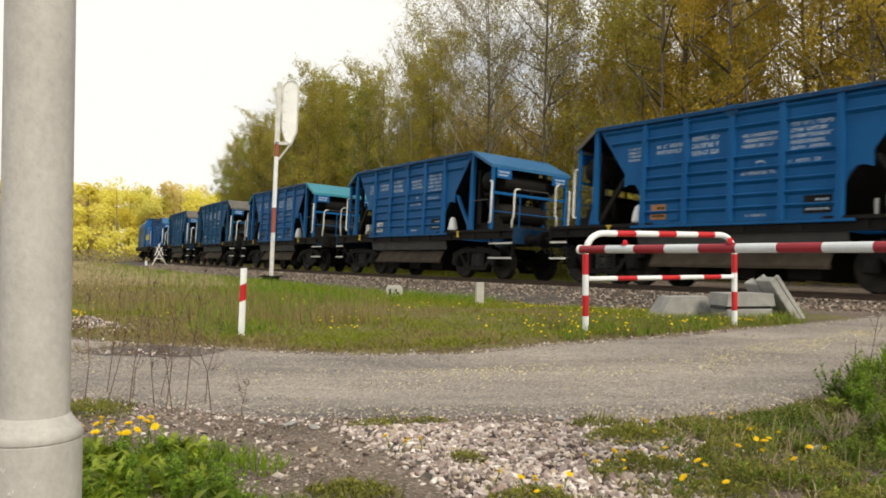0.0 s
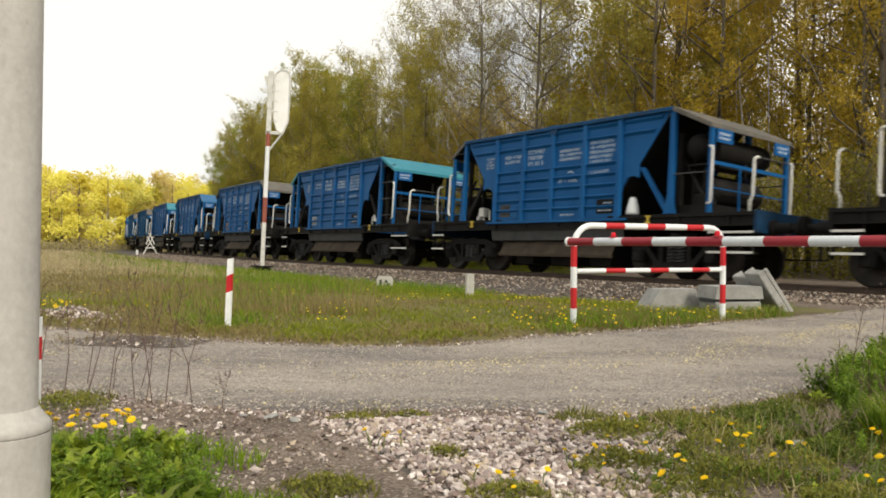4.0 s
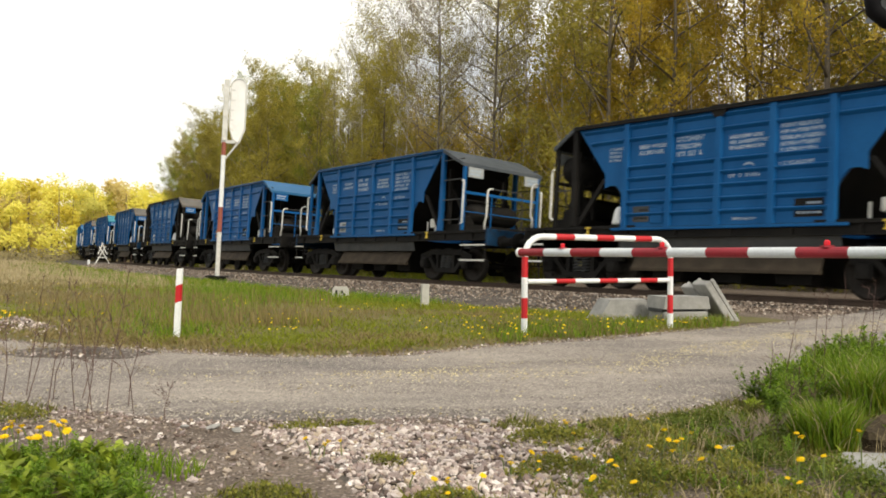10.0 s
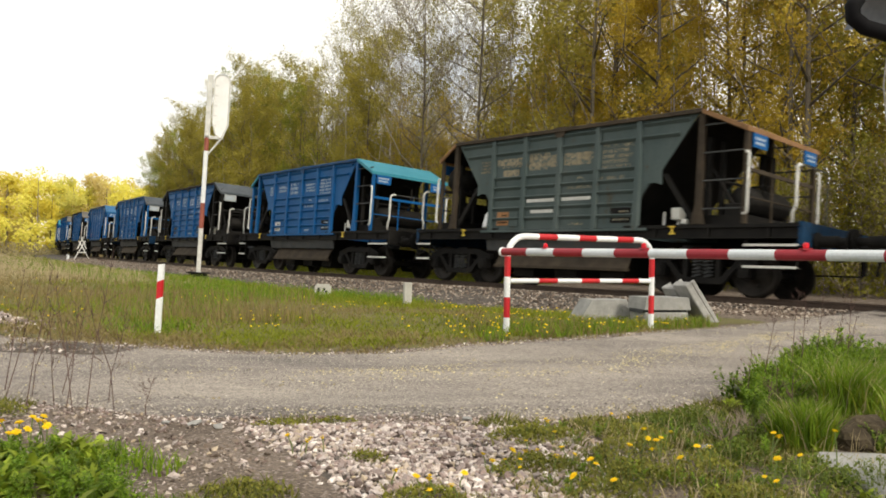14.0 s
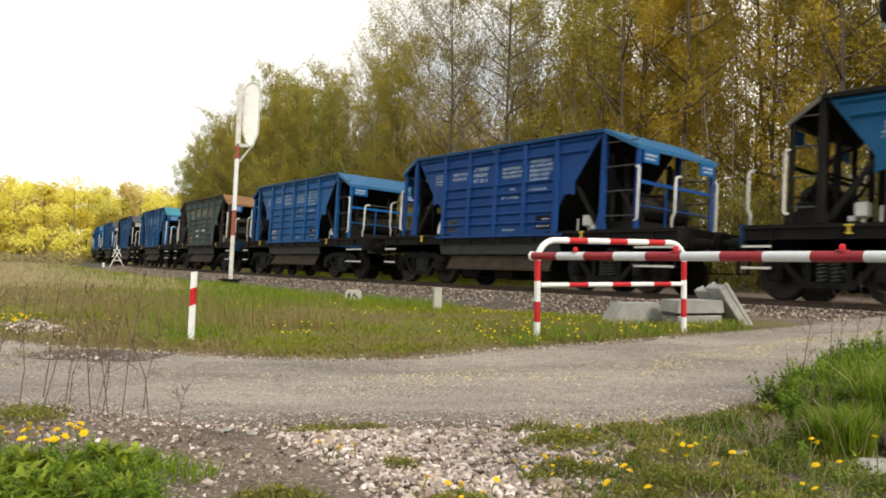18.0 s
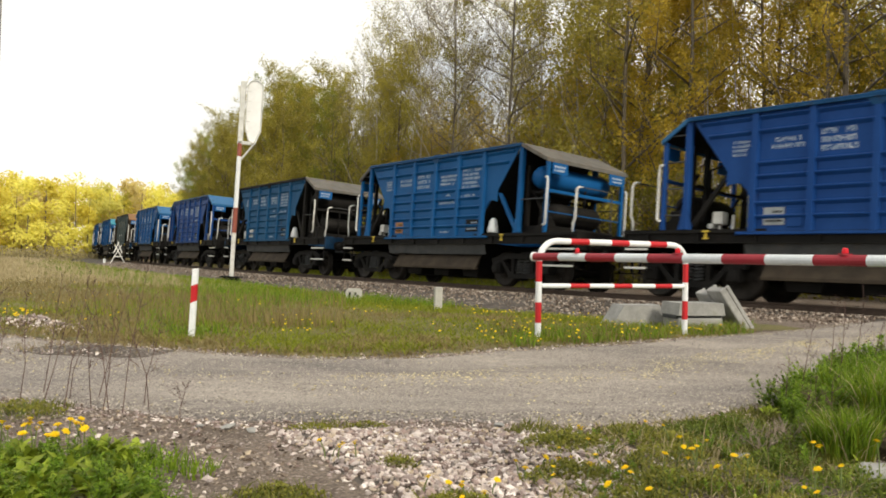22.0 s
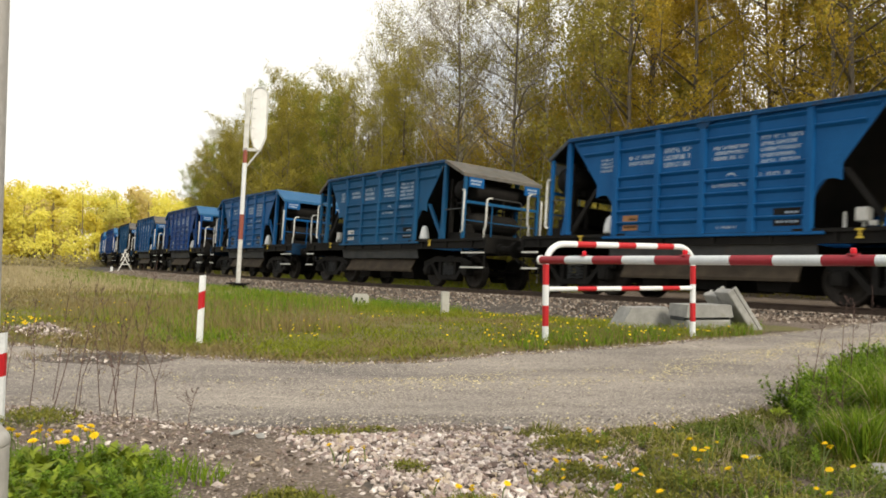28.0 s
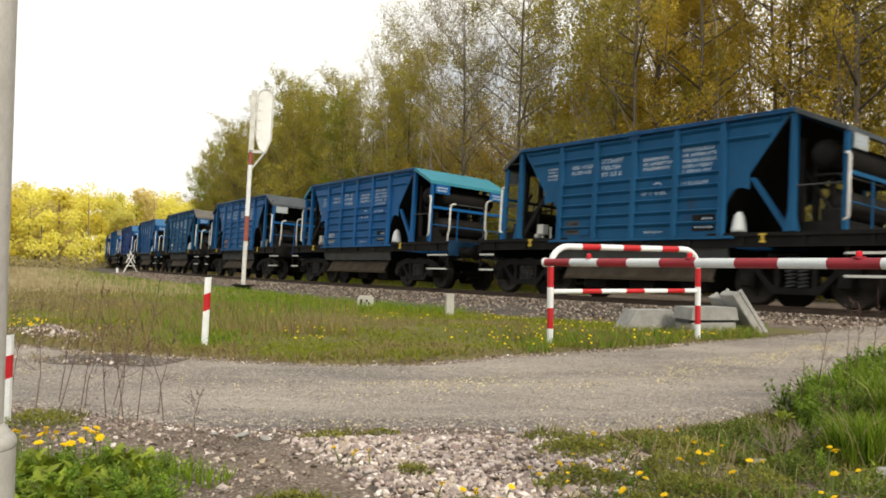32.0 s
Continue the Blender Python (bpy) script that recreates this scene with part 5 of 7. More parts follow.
KINDS = [
    (tree_parts(1, 14.5, BARK, L_OLIVE, 16000, 0.068, 3.1, 0.05, 24), "tall tree with thin olive spring leaves"),
    (tree_parts(2, 16.5, BARK, L_BRONZE, 15000, 0.056, 3.0, 0.12, 22), "tall tree with bronze-yellow young leaves"),
    (tree_parts(3, 14.5, BIRCH, L_OLIVE, 10000, 0.064, 2.4, 0.12), "slender birch with pale bark and young leaves"),
    (tree_parts(4, 15.5, BARK, L_PALE, 5200, 0.046, 2.7, 0.22, 34, 10, 0.62), "nearly bare grey tree with pale catkins"),
    (tree_parts(5, 14.0, BARK, L_GREEN, 13000, 0.062, 3.0, 0.05, 24), "broadleaf tree in fresh green leaf"),
    (tree_parts(6, 16.0, BIRCH, L_BRONZE, 9000, 0.063, 2.4, 0.15), "white birch with bronze-yellow young leaves"),
    (tree_parts(7, 15.0, BARK, L_OLIVE, 5000, 0.055, 2.6, 0.22, 30, 9, 0.68), "thin bare-stemmed tree with few leaves"),
    (tree_parts(8, 6.0, BARK, L_GREEN, 6000, 0.054, 2.0, 0.05), "bushy young tree in green leaf"),
    (tree_parts(10, 3.2, BARK, L_UNDER, 3200, 0.054, 1.9, 0.0), "spreading olive-green bush in young leaf"),
    (tree_parts(14, 15.5, BARK, L_BRONZE, 18500, 0.057, 3.0, 0.06, 26), "tree thick with orange-bronze young leaves"),
    (tree_parts(15, 8.0, BARK, L_BRONZE, 10000, 0.060, 2.5, 0.03, 20), "young tree thick with bronze-yellow leaves"),
]


def tree(k, x, y, z, turn, size):
    (trunk, twigs, crown), label = KINDS[k]
    ob = tagged(new("tree"), label, "tree", "trees of the wood")
    ob.matrix_basis = pose(x, y, z, 0, 0, turn) @ Matrix.Diagonal((size, size, size, 1))
    for nm, me in (("trunk", trunk), ("branchwork", twigs), ("crown", crown)):
        o = part(nm, me, None, ob)
        if nm != "trunk":
            o["kind"] = "stuff"
    return ob


def woods():
    """The wood behind the train; which trees grow where follows the bearing from the crossing."""
    rr = random.Random(11)
    for row, (off, gap) in enumerate(((-7.0, 2.8), (-9.5, 2.6), (-12.5, 2.9), (-16.0, 3.2), (-21.0, 4.4))):
        s = -16.0
        while s < 74:
            x, y, h = track(s + rr.uniform(-1, 1), off + rr.uniform(-1.2, 1.2))
            r = x / y
            size = rr.uniform(0.85, 1.15)
            if r < -0.33:
                s += gap
                continue
            if r < -0.135:
                k = rr.choices((0, 2, 4), (6, 1, 3))[0]
                size *= float(np.interp(r, (-0.33, -0.315, -0.295, -0.25, -0.20), (0.50, 0.68, 0.76, 0.79, 0.82)))
            elif r < -0.04:
                k = rr.choices((0, 3, 6, 2), (5, 3, 4, 1))[0] if row < 3 else 0
                size *= float(np.interp(r, (-0.135, -0.05), (0.74, 1.08))) if k in (3, 6) else 0.78
            elif r < 0.20:
                k = rr.choices((3, 6, 10, 2, 9), (5, 3, 5, 2, 3 if r > 0.06 else 0))[0] if row < 3 else rr.choices((3, 10, 8), (2, 5, 2))[0]
                size *= 1.1 if k in (3, 6) else 0.72 if k == 9 else 0.95
            elif r < 0.56:
                k = rr.choices((1, 9, 5, 10, 6, 0), (3, 6, 2, 2, 1, 3))[0]
            else:
                k = rr.choices((4, 0, 1, 9), (5, 3, 2, 2))[0]
            if r < 0.95:
                tree(k, x, y, -0.35, rr.uniform(0, 360), size)
            s += gap * rr.uniform(0.75, 1.3) * (0.72 if r < -0.17 else 1)
    for off, gap in ((-5.6, 2.2), (-8.5, 2.6)):
        s = -12.0
        while s < 66:
            x, y, h = track(s, off + rr.uniform(-0.6, 0.6))
            if x / y > -0.36:
                tree(8, x, y, -0.45, rr.uniform(0, 360), rr.uniform(0.7, 1.25))
            s += gap * rr.uniform(0.7, 1.3)


woods()


def tri_leaf(g, rr, o, sz, face=0.6):
    a, b = leaf_axes(rr, sz, face)
    g.add([o - a * 0.7 - b * 0.5, o + b, o + a - b * 0.4], [(0, 1, 2)])


def depths():
    """The depth of the wood behind the first rows: stems, loose foliage and undergrowth."""
    rr, rng = random.Random(21), np.random.default_rng(21)
    lumps = {}

    def lump(x, y, f, k):
        q = (round(x * 2), round(y * 2), k)
        if q not in lumps:
            lumps[q] = noise.noise((q[0] * 0.5 * f, q[1] * 0.5 * f, k))
        return lumps[q]

    def spread(n, s0, s1, o0, o1):
        """n places in a strip of the wood: x, y and x / y."""
        s, off = rng.uniform(s0, s1, n), -rng.uniform(o0, o1, n)
        h, d = np.interp(s, LS, LH), off - SIDE
        x, y = np.interp(s, LS, LX) - np.cos(h) * d, np.interp(s, LS, LY) + np.sin(h) * d
        keep = (x / y < 0.95) & (x / y > -0.355)
        return x[keep], y[keep], (x / y)[keep]

    x, y, r = spread(270000, -38, 84, 15, 46)
    lu = np.array([0.5 + 0.5 * lump(a, b, 0.22, 3) + 0.35 * lump(a, b, 0.6, 9) for a, b in zip(x, y)])
    top = np.where((r > -0.07) & (r < 0.36), np.interp(r, (-0.07, 0.02, 0.10, 0.19, 0.26, 0.36), (7.5, 9.0, 10.0, 11.0, 12.0, 16.5)) + 3.0 * lu, np.where(r < 0, np.interp(r, (-0.345, -0.32, -0.30, -0.25, 0), (2.0, 6.0, 8.5, 9.5, 10.0)), 19.0))
    z = top * rng.random(len(x)) ** 1.1 * np.minimum(1.0, 0.62 + 0.6 * lu)
    x2, y2, r2 = spread(330000, -20, 66, 9, 22)
    near = r2 < 0.24
    x2, y2, r2 = x2[near], y2[near], r2[near]
    lu2 = np.array([0.72 + 0.6 * lump(a, b, 0.3, 5) + 0.4 * lump(a, b, 0.8, 7) for a, b in zip(x2, y2)])
    top = np.interp(r2, (-0.345, -0.32, -0.30, -0.25, -0.135, -0.05, 0, 0.07, 0.12, 0.2), (2, 5.5, 7.5, 8.5, 9, 7.5, 7.5, 8, 10, 12))
    z2 = top * np.clip(lu2, 0.1, 1.15) * rng.random(len(x2)) ** 0.9
    x, y, z, r = np.concatenate([x, x2]), np.concatenate([y, y2]), np.concatenate([z, z2]), np.concatenate([r, r2])
    tone = r + rng.normal(0, 0.05, len(x))
    green, bronze = tone > 0.58, (tone > 0.0) & (rng.random(len(x)) < 0.62)
    for m, mt, label in ((green, L_GREEN, "green foliage"), (bronze & ~green, L_BRONZE, "bronze-yellow foliage"), (~bronze & ~green, L_OLIVE, "olive foliage")):
        me = leaf_cloud("wood_foliage", np.stack([x, y, z], 1)[m], rng.uniform(0.07, 0.16, int(m.sum())), rng, mt)
        tagged(part("wood_foliage", me, None), label + " in the depth of the wood", "woodland", kind="stuff")
    x, y, r = spread(80000, -18, 76, 5.2, 17)
    lu = np.array([0.55 + 0.6 * lump(a, b, 0.4, 1) for a, b in zip(x, y)])
    z = -0.3 + 5.5 * np.maximum(lu, 0.1) * rng.random(len(x)) ** 1.2
    tagged(part("undergrowth", leaf_cloud("undergrowth", np.stack([x, y, z], 1), rng.uniform(0.045, 0.10, len(x)), rng, L_UNDER), None), "yellow-green undergrowth between the stems", "woodland", kind="stuff")
    x, y, r = spread(44000, -24, 70, 8, 30)
    thick = (r > -0.10) & (r < 0.27)
    x, y = x[thick], y[thick]
    n = len(x)
    clump = np.array([lump(a, b, 0.9, 15) for a, b in zip(x, y)])
    z = 1.5 + (9.5 + 5.0 * clump) * rng.random(n)
    way = np.stack([rng.normal(0, 0.30, n), rng.normal(0, 0.30, n), rng.uniform(0.7, 1.3, n)], 1) * rng.uniform(0.5, 1.5, n)[:, None]
    tagged(part("bare_twigs", twig_cloud("bare_twigs", np.stack([x, y, z], 1), way, rng.uniform(0.005, 0.012, n), TWIG), None), "fine grey-brown twigs rising through the wood", "woodland", kind="stuff")
    st, bi = Geo(), Geo()
    for i in range(230):
        x, y, h = track(rr.uniform(-34, 76), -rr.uniform(18, 44))
        if -0.07 < x / y < 0.1:
            continue
        st.tube([(x, y, -0.4), (x + rr.uniform(-0.5, 0.5), y, 7), (x + rr.uniform(-1, 1), y, 15)], rr.uniform(0.05, 0.12), 5, 0.02)
    for i in range(190):
        x, y, h = track(rr.uniform(-16, 60), -rr.uniform(8.0, 18.0))
        r = x / y
        if r > 0.8 or r < -0.26:
            continue
        q, w = rr.uniform(8, 13) * (0.65 if r < 0 else 1), rr.gauss(0, 0.7)
        (bi if rr.random() < 0.6 else st).tube([(x, y, -0.4), (x + 0.3 * w + rr.gauss(0, 0.15), y, q * 0.25), (x + 0.45 * w + rr.gauss(0, 0.18), y, q * 0.5), (x + 0.6 * w + rr.gauss(0, 0.2), y, q * 0.75), (x + w, y, q)], rr.uniform(0.026, 0.052), 5, 0.006)
    tagged(part("wood_stems", st, BARK), "thin grey stems in the depth of the wood", "woodland", kind="stuff")
    tagged(part("birch_stems", bi, BIRCH), "slender pale birch stems among the young leaves", "woodland", kind="stuff")


depths()


def far_woods():
    """Wood on the rise beyond the meadow, its sunlight put into the leaf colours: stems and crowns joined by their
    tone.
    """
    rr, rng = random.Random(12), np.random.default_rng(12)
    st = Geo()
    clouds = {k: [] for k in ("yellow", "lime", "tan", "olive")}
    for i in range(330):
        a = radians(rr.uniform(8, 50))
        d = rr.uniform(108, 165)
        x, y = -d * math.sin(a), d * math.cos(a)
        hgt = rr.uniform(9.2, 11.8) * (d / 125) ** 0.5 * (1.0 - 0.22 * max(0, (26 - math.degrees(a)) / 14)) * (1 + 0.10 * noise.noise((math.degrees(a) * 0.35, 1, 0)))
        (st).tube([(x, y, -0.5), (x + rr.gauss(0, 0.4), y, hgt * 0.85)], rr.uniform(0.08, 0.17), 5, 0.03)
        r = rr.uniform(1.9, 3.2)
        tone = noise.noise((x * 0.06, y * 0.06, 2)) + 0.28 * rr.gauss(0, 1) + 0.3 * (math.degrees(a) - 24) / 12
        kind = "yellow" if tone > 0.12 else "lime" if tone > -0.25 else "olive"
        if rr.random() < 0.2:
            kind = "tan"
        for c in range(13):
            q = 0.06 + 0.9 * rr.random()
            w = r * (0.62 if q > 0.75 else 1.0) * 0.5
            o = np.array((x + rr.gauss(0, w), y + rr.gauss(0, w), hgt * q))
            n = 95
            v = rng.normal(0, 1, (n, 3))
            v *= (r * rr.uniform(0.28, 0.55) * rng.random(n) ** 0.4 / np.linalg.norm(v, axis=1))[:, None]
            clouds[kind].append(o + v)
    # leaves face the sun more strongly here, to brighten the far wood further
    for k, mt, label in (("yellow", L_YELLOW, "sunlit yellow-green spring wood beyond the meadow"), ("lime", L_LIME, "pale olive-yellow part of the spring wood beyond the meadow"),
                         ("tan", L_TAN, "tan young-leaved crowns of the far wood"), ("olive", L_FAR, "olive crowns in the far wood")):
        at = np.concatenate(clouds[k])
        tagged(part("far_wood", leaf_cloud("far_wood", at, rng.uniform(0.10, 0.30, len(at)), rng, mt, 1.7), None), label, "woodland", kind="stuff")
    b = Geo()
    for i in range(9000):
        a = radians(rr.uniform(12, 50))
        d = rr.uniform(94, 108)
        w = 0.5 + 0.5 * noise.noise((d * 0.3, a * 30, 0))
        tri_leaf(b, rr, Vector((-d * math.sin(a), d * math.cos(a), -0.4 + 2.6 * w * rr.random())), rr.uniform(0.10, 0.26))
    tagged(part("far_stems", st, BARK), "grey stems of the far wood", "woodland", kind="stuff")
    tagged(part("far_bushes", b, L_DRY), "pale leafless bushes at the meadow edge", "woodland", kind="stuff")
    for x, y, k, size in ((-38.5, 64.0, 7, 0.95), (-42.0, 66.0, 7, 0.8)):
        tree(k, x, y, -0.4, rr.uniform(0, 360), size)


far_woods()

# ---- small things along the track and the road ----


def sleepers():
    me = Geo().box(-0.13, 0.13, -1.28, 1.28, -0.34, -0.135, 0.02).mesh("sleeper", SLEEPER)
    for i in range(130):
        x, y, h = track(-22 + 0.62 * i)
        ob = part("sleeper", me, None, BED)
        ob.matrix_basis = pose(x, y, fall(0) + 0.005 * math.sin(i * 1.7), CANT, 0, 90 - math.degrees(h))


sleepers()


def concrete_post():
    x, y = -0.06, 15.2
    ob = tagged(new("concrete_post"), "square weathered concrete marker post beside the ballast", "marker post")
    ob.matrix_basis = pose(x, y, ground_z(x, y), 0, 0.8, 12)
    part("post", Geo().box(-0.075, 0.075, -0.06, 0.06, -0.3, 0.45, 0.012), CONCRETE_L, ob)
    return ob


concrete_post()


def distance_stone():
    x, y = -2.05, 18.6
    ob = tagged(new("distance_stone"), "low white concrete railway distance stone with black marks", "marker stone")
    ob.matrix_basis = pose(x, y, ground_z(x, y), 0, 0, 8)
    part("stone", Geo().prism([(-0.19, -0.3), (0.19, -0.3), (0.19, 0.22), (0.14, 0.28), (-0.14, 0.28), (-0.19, 0.22)], -0.08, 0.08), CONCRETE_L, ob)
    for x0, z0, z1 in ((-0.10, 0.06, 0.20), (0.03, 0.13, 0.19), (0.08, 0.05, 0.13)):
        part("black_mark", Geo().box(x0 - 0.025, x0 + 0.025, -0.086, -0.0805, z0, z1), RUBBER, ob)
    return ob


distance_stone()


def concrete_blocks():
    """Broken and stacked concrete elements behind the guard rail."""
    z = -0.2
    a = tagged(new("concrete_block"), "grey concrete block with a sloped side on the grass", "concrete block", "concrete elements")
    a.matrix_basis = pose(2.70, 11.05, z, 0, 0, 14)
    part("block", Geo().prism([(-0.52, -0.1), (0.44, -0.1), (0.24, 0.33), (-0.24, 0.33)], -0.18, 0.2), CONCRETE, a)
    part("lip", Geo().prism([(0.262, 0.30), (0.44, -0.02), (0.50, 0.02), (0.32, 0.335)], -0.12, 0.24), CONCRETE, a)
    b = tagged(new("concrete_trough"), "stepped concrete trough element lying behind the rail", "concrete block", "concrete elements")
    b.matrix_basis = pose(3.36, 10.6, z, 0, 0, 14)
    part("lower_half", Geo().box(-0.31, 0.34, -0.2, 0.22, -0.12, 0.20, 0.015), CONCRETE, b)
    part("upper_half", Geo().prism([(-0.33, 0.235), (0.36, 0.235), (0.33, 0.40), (-0.31, 0.40)], -0.22, 0.24), CONCRETE, b)
    part("joint", Geo().box(-0.33, 0.33, -0.165, 0.19, 0.19, 0.24), STEEL_GREY, b, "dark recessed joint")
    for i, (x, y, tilt, ln, th) in enumerate(((3.90, 10.72, 54, 0.78, 0.052), (3.78, 10.98, 58, 0.62, 0.05))):
        c = tagged(new("concrete_slab"), "pale concrete slab leaning on a stack of blocks", "concrete slab", "concrete elements")
        c.matrix_basis = pose(x, y, z + 0.27, 0, tilt, 16)
        part("slab", Geo().box(-ln * 0.5, ln * 0.5, -0.17, 0.15, -th, th, 0.012), CONCRETE, c)
        for q in (-0.15, 0.13):
            part("flange", Geo().box(-ln * 0.5 + 0.01, ln * 0.5 - 0.01, q - 0.022, q + 0.022, th, th + 0.06, 0.01), CONCRETE, c)


concrete_blocks()


def lattice_sign():
    """White crossed-lattice board on two legs beside the track, far off."""
    x, y, h = track(45.0, 2.1)
    ob = tagged(new("lattice_sign"), "white lattice board on crossed legs beside the track", "railway sign")
    ob.matrix_basis = pose(x, y, -0.15, 0, 0, 24)
    w = 0.5
    bars = [((-w, 0.0), (w * 0.45, 1.35)), ((w, 0.0), (-w * 0.45, 1.35)), ((-w * 0.6, 0.75), (w * 0.1, 1.6)), ((w * 0.6, 0.75), (-w * 0.1, 1.6)), ((-w * 0.65, 0.5), (w * 0.65, 0.5))]
    for i, ((x0, z0), (x1, z1)) in enumerate(bars):
        d = Vector((x1 - x0, z1 - z0)).normalized() * 0.036
        part("slat", Geo().prism([(x0 - d.y, z0 + d.x), (x0 + d.y, z0 - d.x), (x1 + d.y, z1 - d.x), (x1 - d.y, z1 + d.x)], -0.02 + 0.008 * i, 0.0 + 0.008 * i), WHITE_OLD, ob)
    return ob


lattice_sign()
x, y, h = track(48.0, 2.7)
ob = tagged(new("white_stake"), "short white painted stake in the grass", "stake")
ob.matrix_basis = pose(x, y, -0.3)
part("stake", Geo().box(-0.08, 0.08, -0.07, 0.07, -0.2, 0.45, 0.02), WHITE, ob)


# grey-blue base colour paints the sky's reflection on a dark glossy visor
VISOR = mat("visor_sky_sheen", (0.26, 0.30, 0.34), (0.34, 0.38, 0.42), 9.0, 0.45, 0.05)

VISOR_RIM = mat("matt_black_plastic", (0.005, 0.005, 0.006), (0.008, 0.008, 0.009), 9.0, 0.8, 0.03, spec=0.1)


def crossing_light():
    """Black visored lamp of the crossing signal, at the edge of sight."""
    ob = tagged(new("crossing_light"), "black visored crossing signal lamp on a grey mast", "traffic light")
    ob.matrix_basis = pose(1.515, 1.80, -0.13)
    part("mast", Geo().lathe([(0.055, -0.1), (0.055, -0.09), (0.055, 1.33), (0.05, 1.34)], 20), POLE_GREY, ob, smooth=True)
    part("backboard", Geo().prism([(-0.2, 1.2), (0.2, 1.2), (0.26, 1.3), (0.26, 1.75), (0.2, 1.85), (-0.2, 1.85), (-0.26, 1.75), (-0.26, 1.3)], -0.10, -0.08, "x"), RUBBER, ob)
    g = Geo()
    n = 16
    for j in range(5):
        u = j / 4
        for k in range(n + 1):
            a = math.pi * (0.10 + 0.62 * k / n)
            g.v.append((-0.12 - 0.315 * u + 0.05 * u * math.sin(a), 0.075 + 0.10 * math.cos(a), 1.40 + 0.06 * u * (1 - u) + 0.115 * math.sin(a)))
    for j in range(4):
        for k in range(n):
            c = j * (n + 1) + k
            g.f.append((c, c + 1, c + n + 2, c + n + 1))
    part("visor", g, VISOR, ob, "sun visor with the sky's grey-blue sheen as its colour", True)
    part("visor_rim", Geo().tube([(-0.453, 0.05, 1.478), (-0.466, 0.05, 1.455), (-0.462, 0.05, 1.430), (-0.434, 0.05, 1.408), (-0.368, 0.05, 1.392), (-0.26, 0.05, 1.382), (-0.10, 0.05, 1.38)], 0.019, 10), VISOR_RIM, ob, "thick black rim of the visor", True)
    part("lamp_housing", Geo().lathe([(0.10, -0.14), (0.105, 0.0), (0.08, 0.12)], 18, Matrix.Translation((-0.02, 0.02, 1.45)) @ ROT_Y90), RUBBER, ob, smooth=True)
    return ob


crossing_light()
ob = tagged(new("mast_foundation"), "pale concrete foundation block half hidden in grass", "foundation")
ob.matrix_basis = pose(1.97, 2.98, -0.13, 0, 0, -5)
part("block", Geo().prism([(-0.28, -0.2), (0.38, -0.2), (0.38, 0.05), (-0.27, 0.052), (-0.30, 0.035), (-0.305, 0.0)], -0.30, 0.24), CONCRETE, ob)
ob = tagged(new("dark_stone"), "dark rounded stone behind the concrete foundation", "stone")
ob.matrix_basis = pose(2.06, 3.52, -0.13, 0, 0, 20)
bm = bmesh.new()
bmesh.ops.create_icosphere(bm, subdivisions=3, radius=1.0)
for v in bm.verts:
    k = 1 + 0.30 * noise.noise(v.co * 1.7) + 0.12 * noise.noise(v.co * 5) + 0.05 * noise.noise(v.co * 11)
    v.co = (v.co.x * 0.17 * k, v.co.y * 0.11 * k, v.co.z * 0.12 * k + 0.03)
me = bpy.data.meshes.new("stone")
bm.to_mesh(me)
bm.free()
me.materials.append(mat("dark_field_stone", (0.028, 0.022, 0.015), (0.085, 0.068, 0.045), 14.0, 0.95, 0.7, spec=0.1))
part("stone", me, None, ob)


def locomotive():
    """Diesel engine at the head of the train."""
    ob = tagged(new("locomotive"), "blue and yellow diesel locomotive pulling the train", "locomotive", "engine of the train")
    Y = YELLOW
    part("frame", Geo().box(-7.2, 7.2, -1.4, 1.4, 0.95, 1.35, 0.04), STEEL_DARK, ob)
    part("long_hood", Geo().prism([(-1.25, 1.35), (1.25, 1.35), (1.25, 3.5), (1.0, 3.9), (-1.0, 3.9), (-1.25, 3.5)], 0.0, 6.6, "x"), BLUE_B, ob)
    part("cab", Geo().prism([(-1.45, 1.35), (1.45, 1.35), (1.45, 3.6), (1.1, 4.1), (-1.1, 4.1), (-1.45, 3.6)], -3.4, -0.01, "x"), BLUE_B, ob)
    part("short_hood", Geo().box(-6.8, -3.41, -1.3, 1.3, 1.35, 3.2, 0.1), BLUE_B, ob)
    part("stripe", Geo().box(-6.75, -3.45, 1.302, 1.31, 2.0, 2.5), Y, ob, "yellow side stripe")
    part("cab_roof", Geo().box(-3.6, 0.1, -1.2, 1.2, 4.1, 4.2, 0.05), ROOF_GREY, ob)
    for xx in (-2.9, -1.4):
        part("side_window", Geo().box(xx, xx + 1.0, 1.452, 1.46, 2.6, 3.4), RUBBER, ob, "dark side window")
    for yy in (-0.95, 0.25):
        part("rear_window", Geo().box(-3.43, -3.405, yy, yy + 0.7, 3.25, 3.8), RUBBER, ob, "dark rear window")
    for i in range(5):
        part("hood_door", Geo().box(0.5 + 1.2 * i, 1.55 + 1.2 * i, 1.252, 1.27, 1.5, 3.3), BLUE, ob)
    for bx in (-4.6, 4.6):
        bo = part("bogie", shared("bogie", STEEL_DARK, bolster), None, ob)
        bo.matrix_basis = Matrix.Translation((bx, 0, 0))
        for yy in (-1.02, 1.02):
            part("side_frame", shared(f"side_frame:{yy}", STEEL_DARK, lambda: side_frame(yy)), None, bo)
        for xx in (-0.95, 0.95):
            w = part("wheelset", shared("wheelset", WHEEL, wheelset, True), None, bo)
            w.matrix_basis = Matrix.Translation((xx, 0, 0.46))
    return ob


WAGONS.append((-5.1, locomotive()))

# ---- stones ----


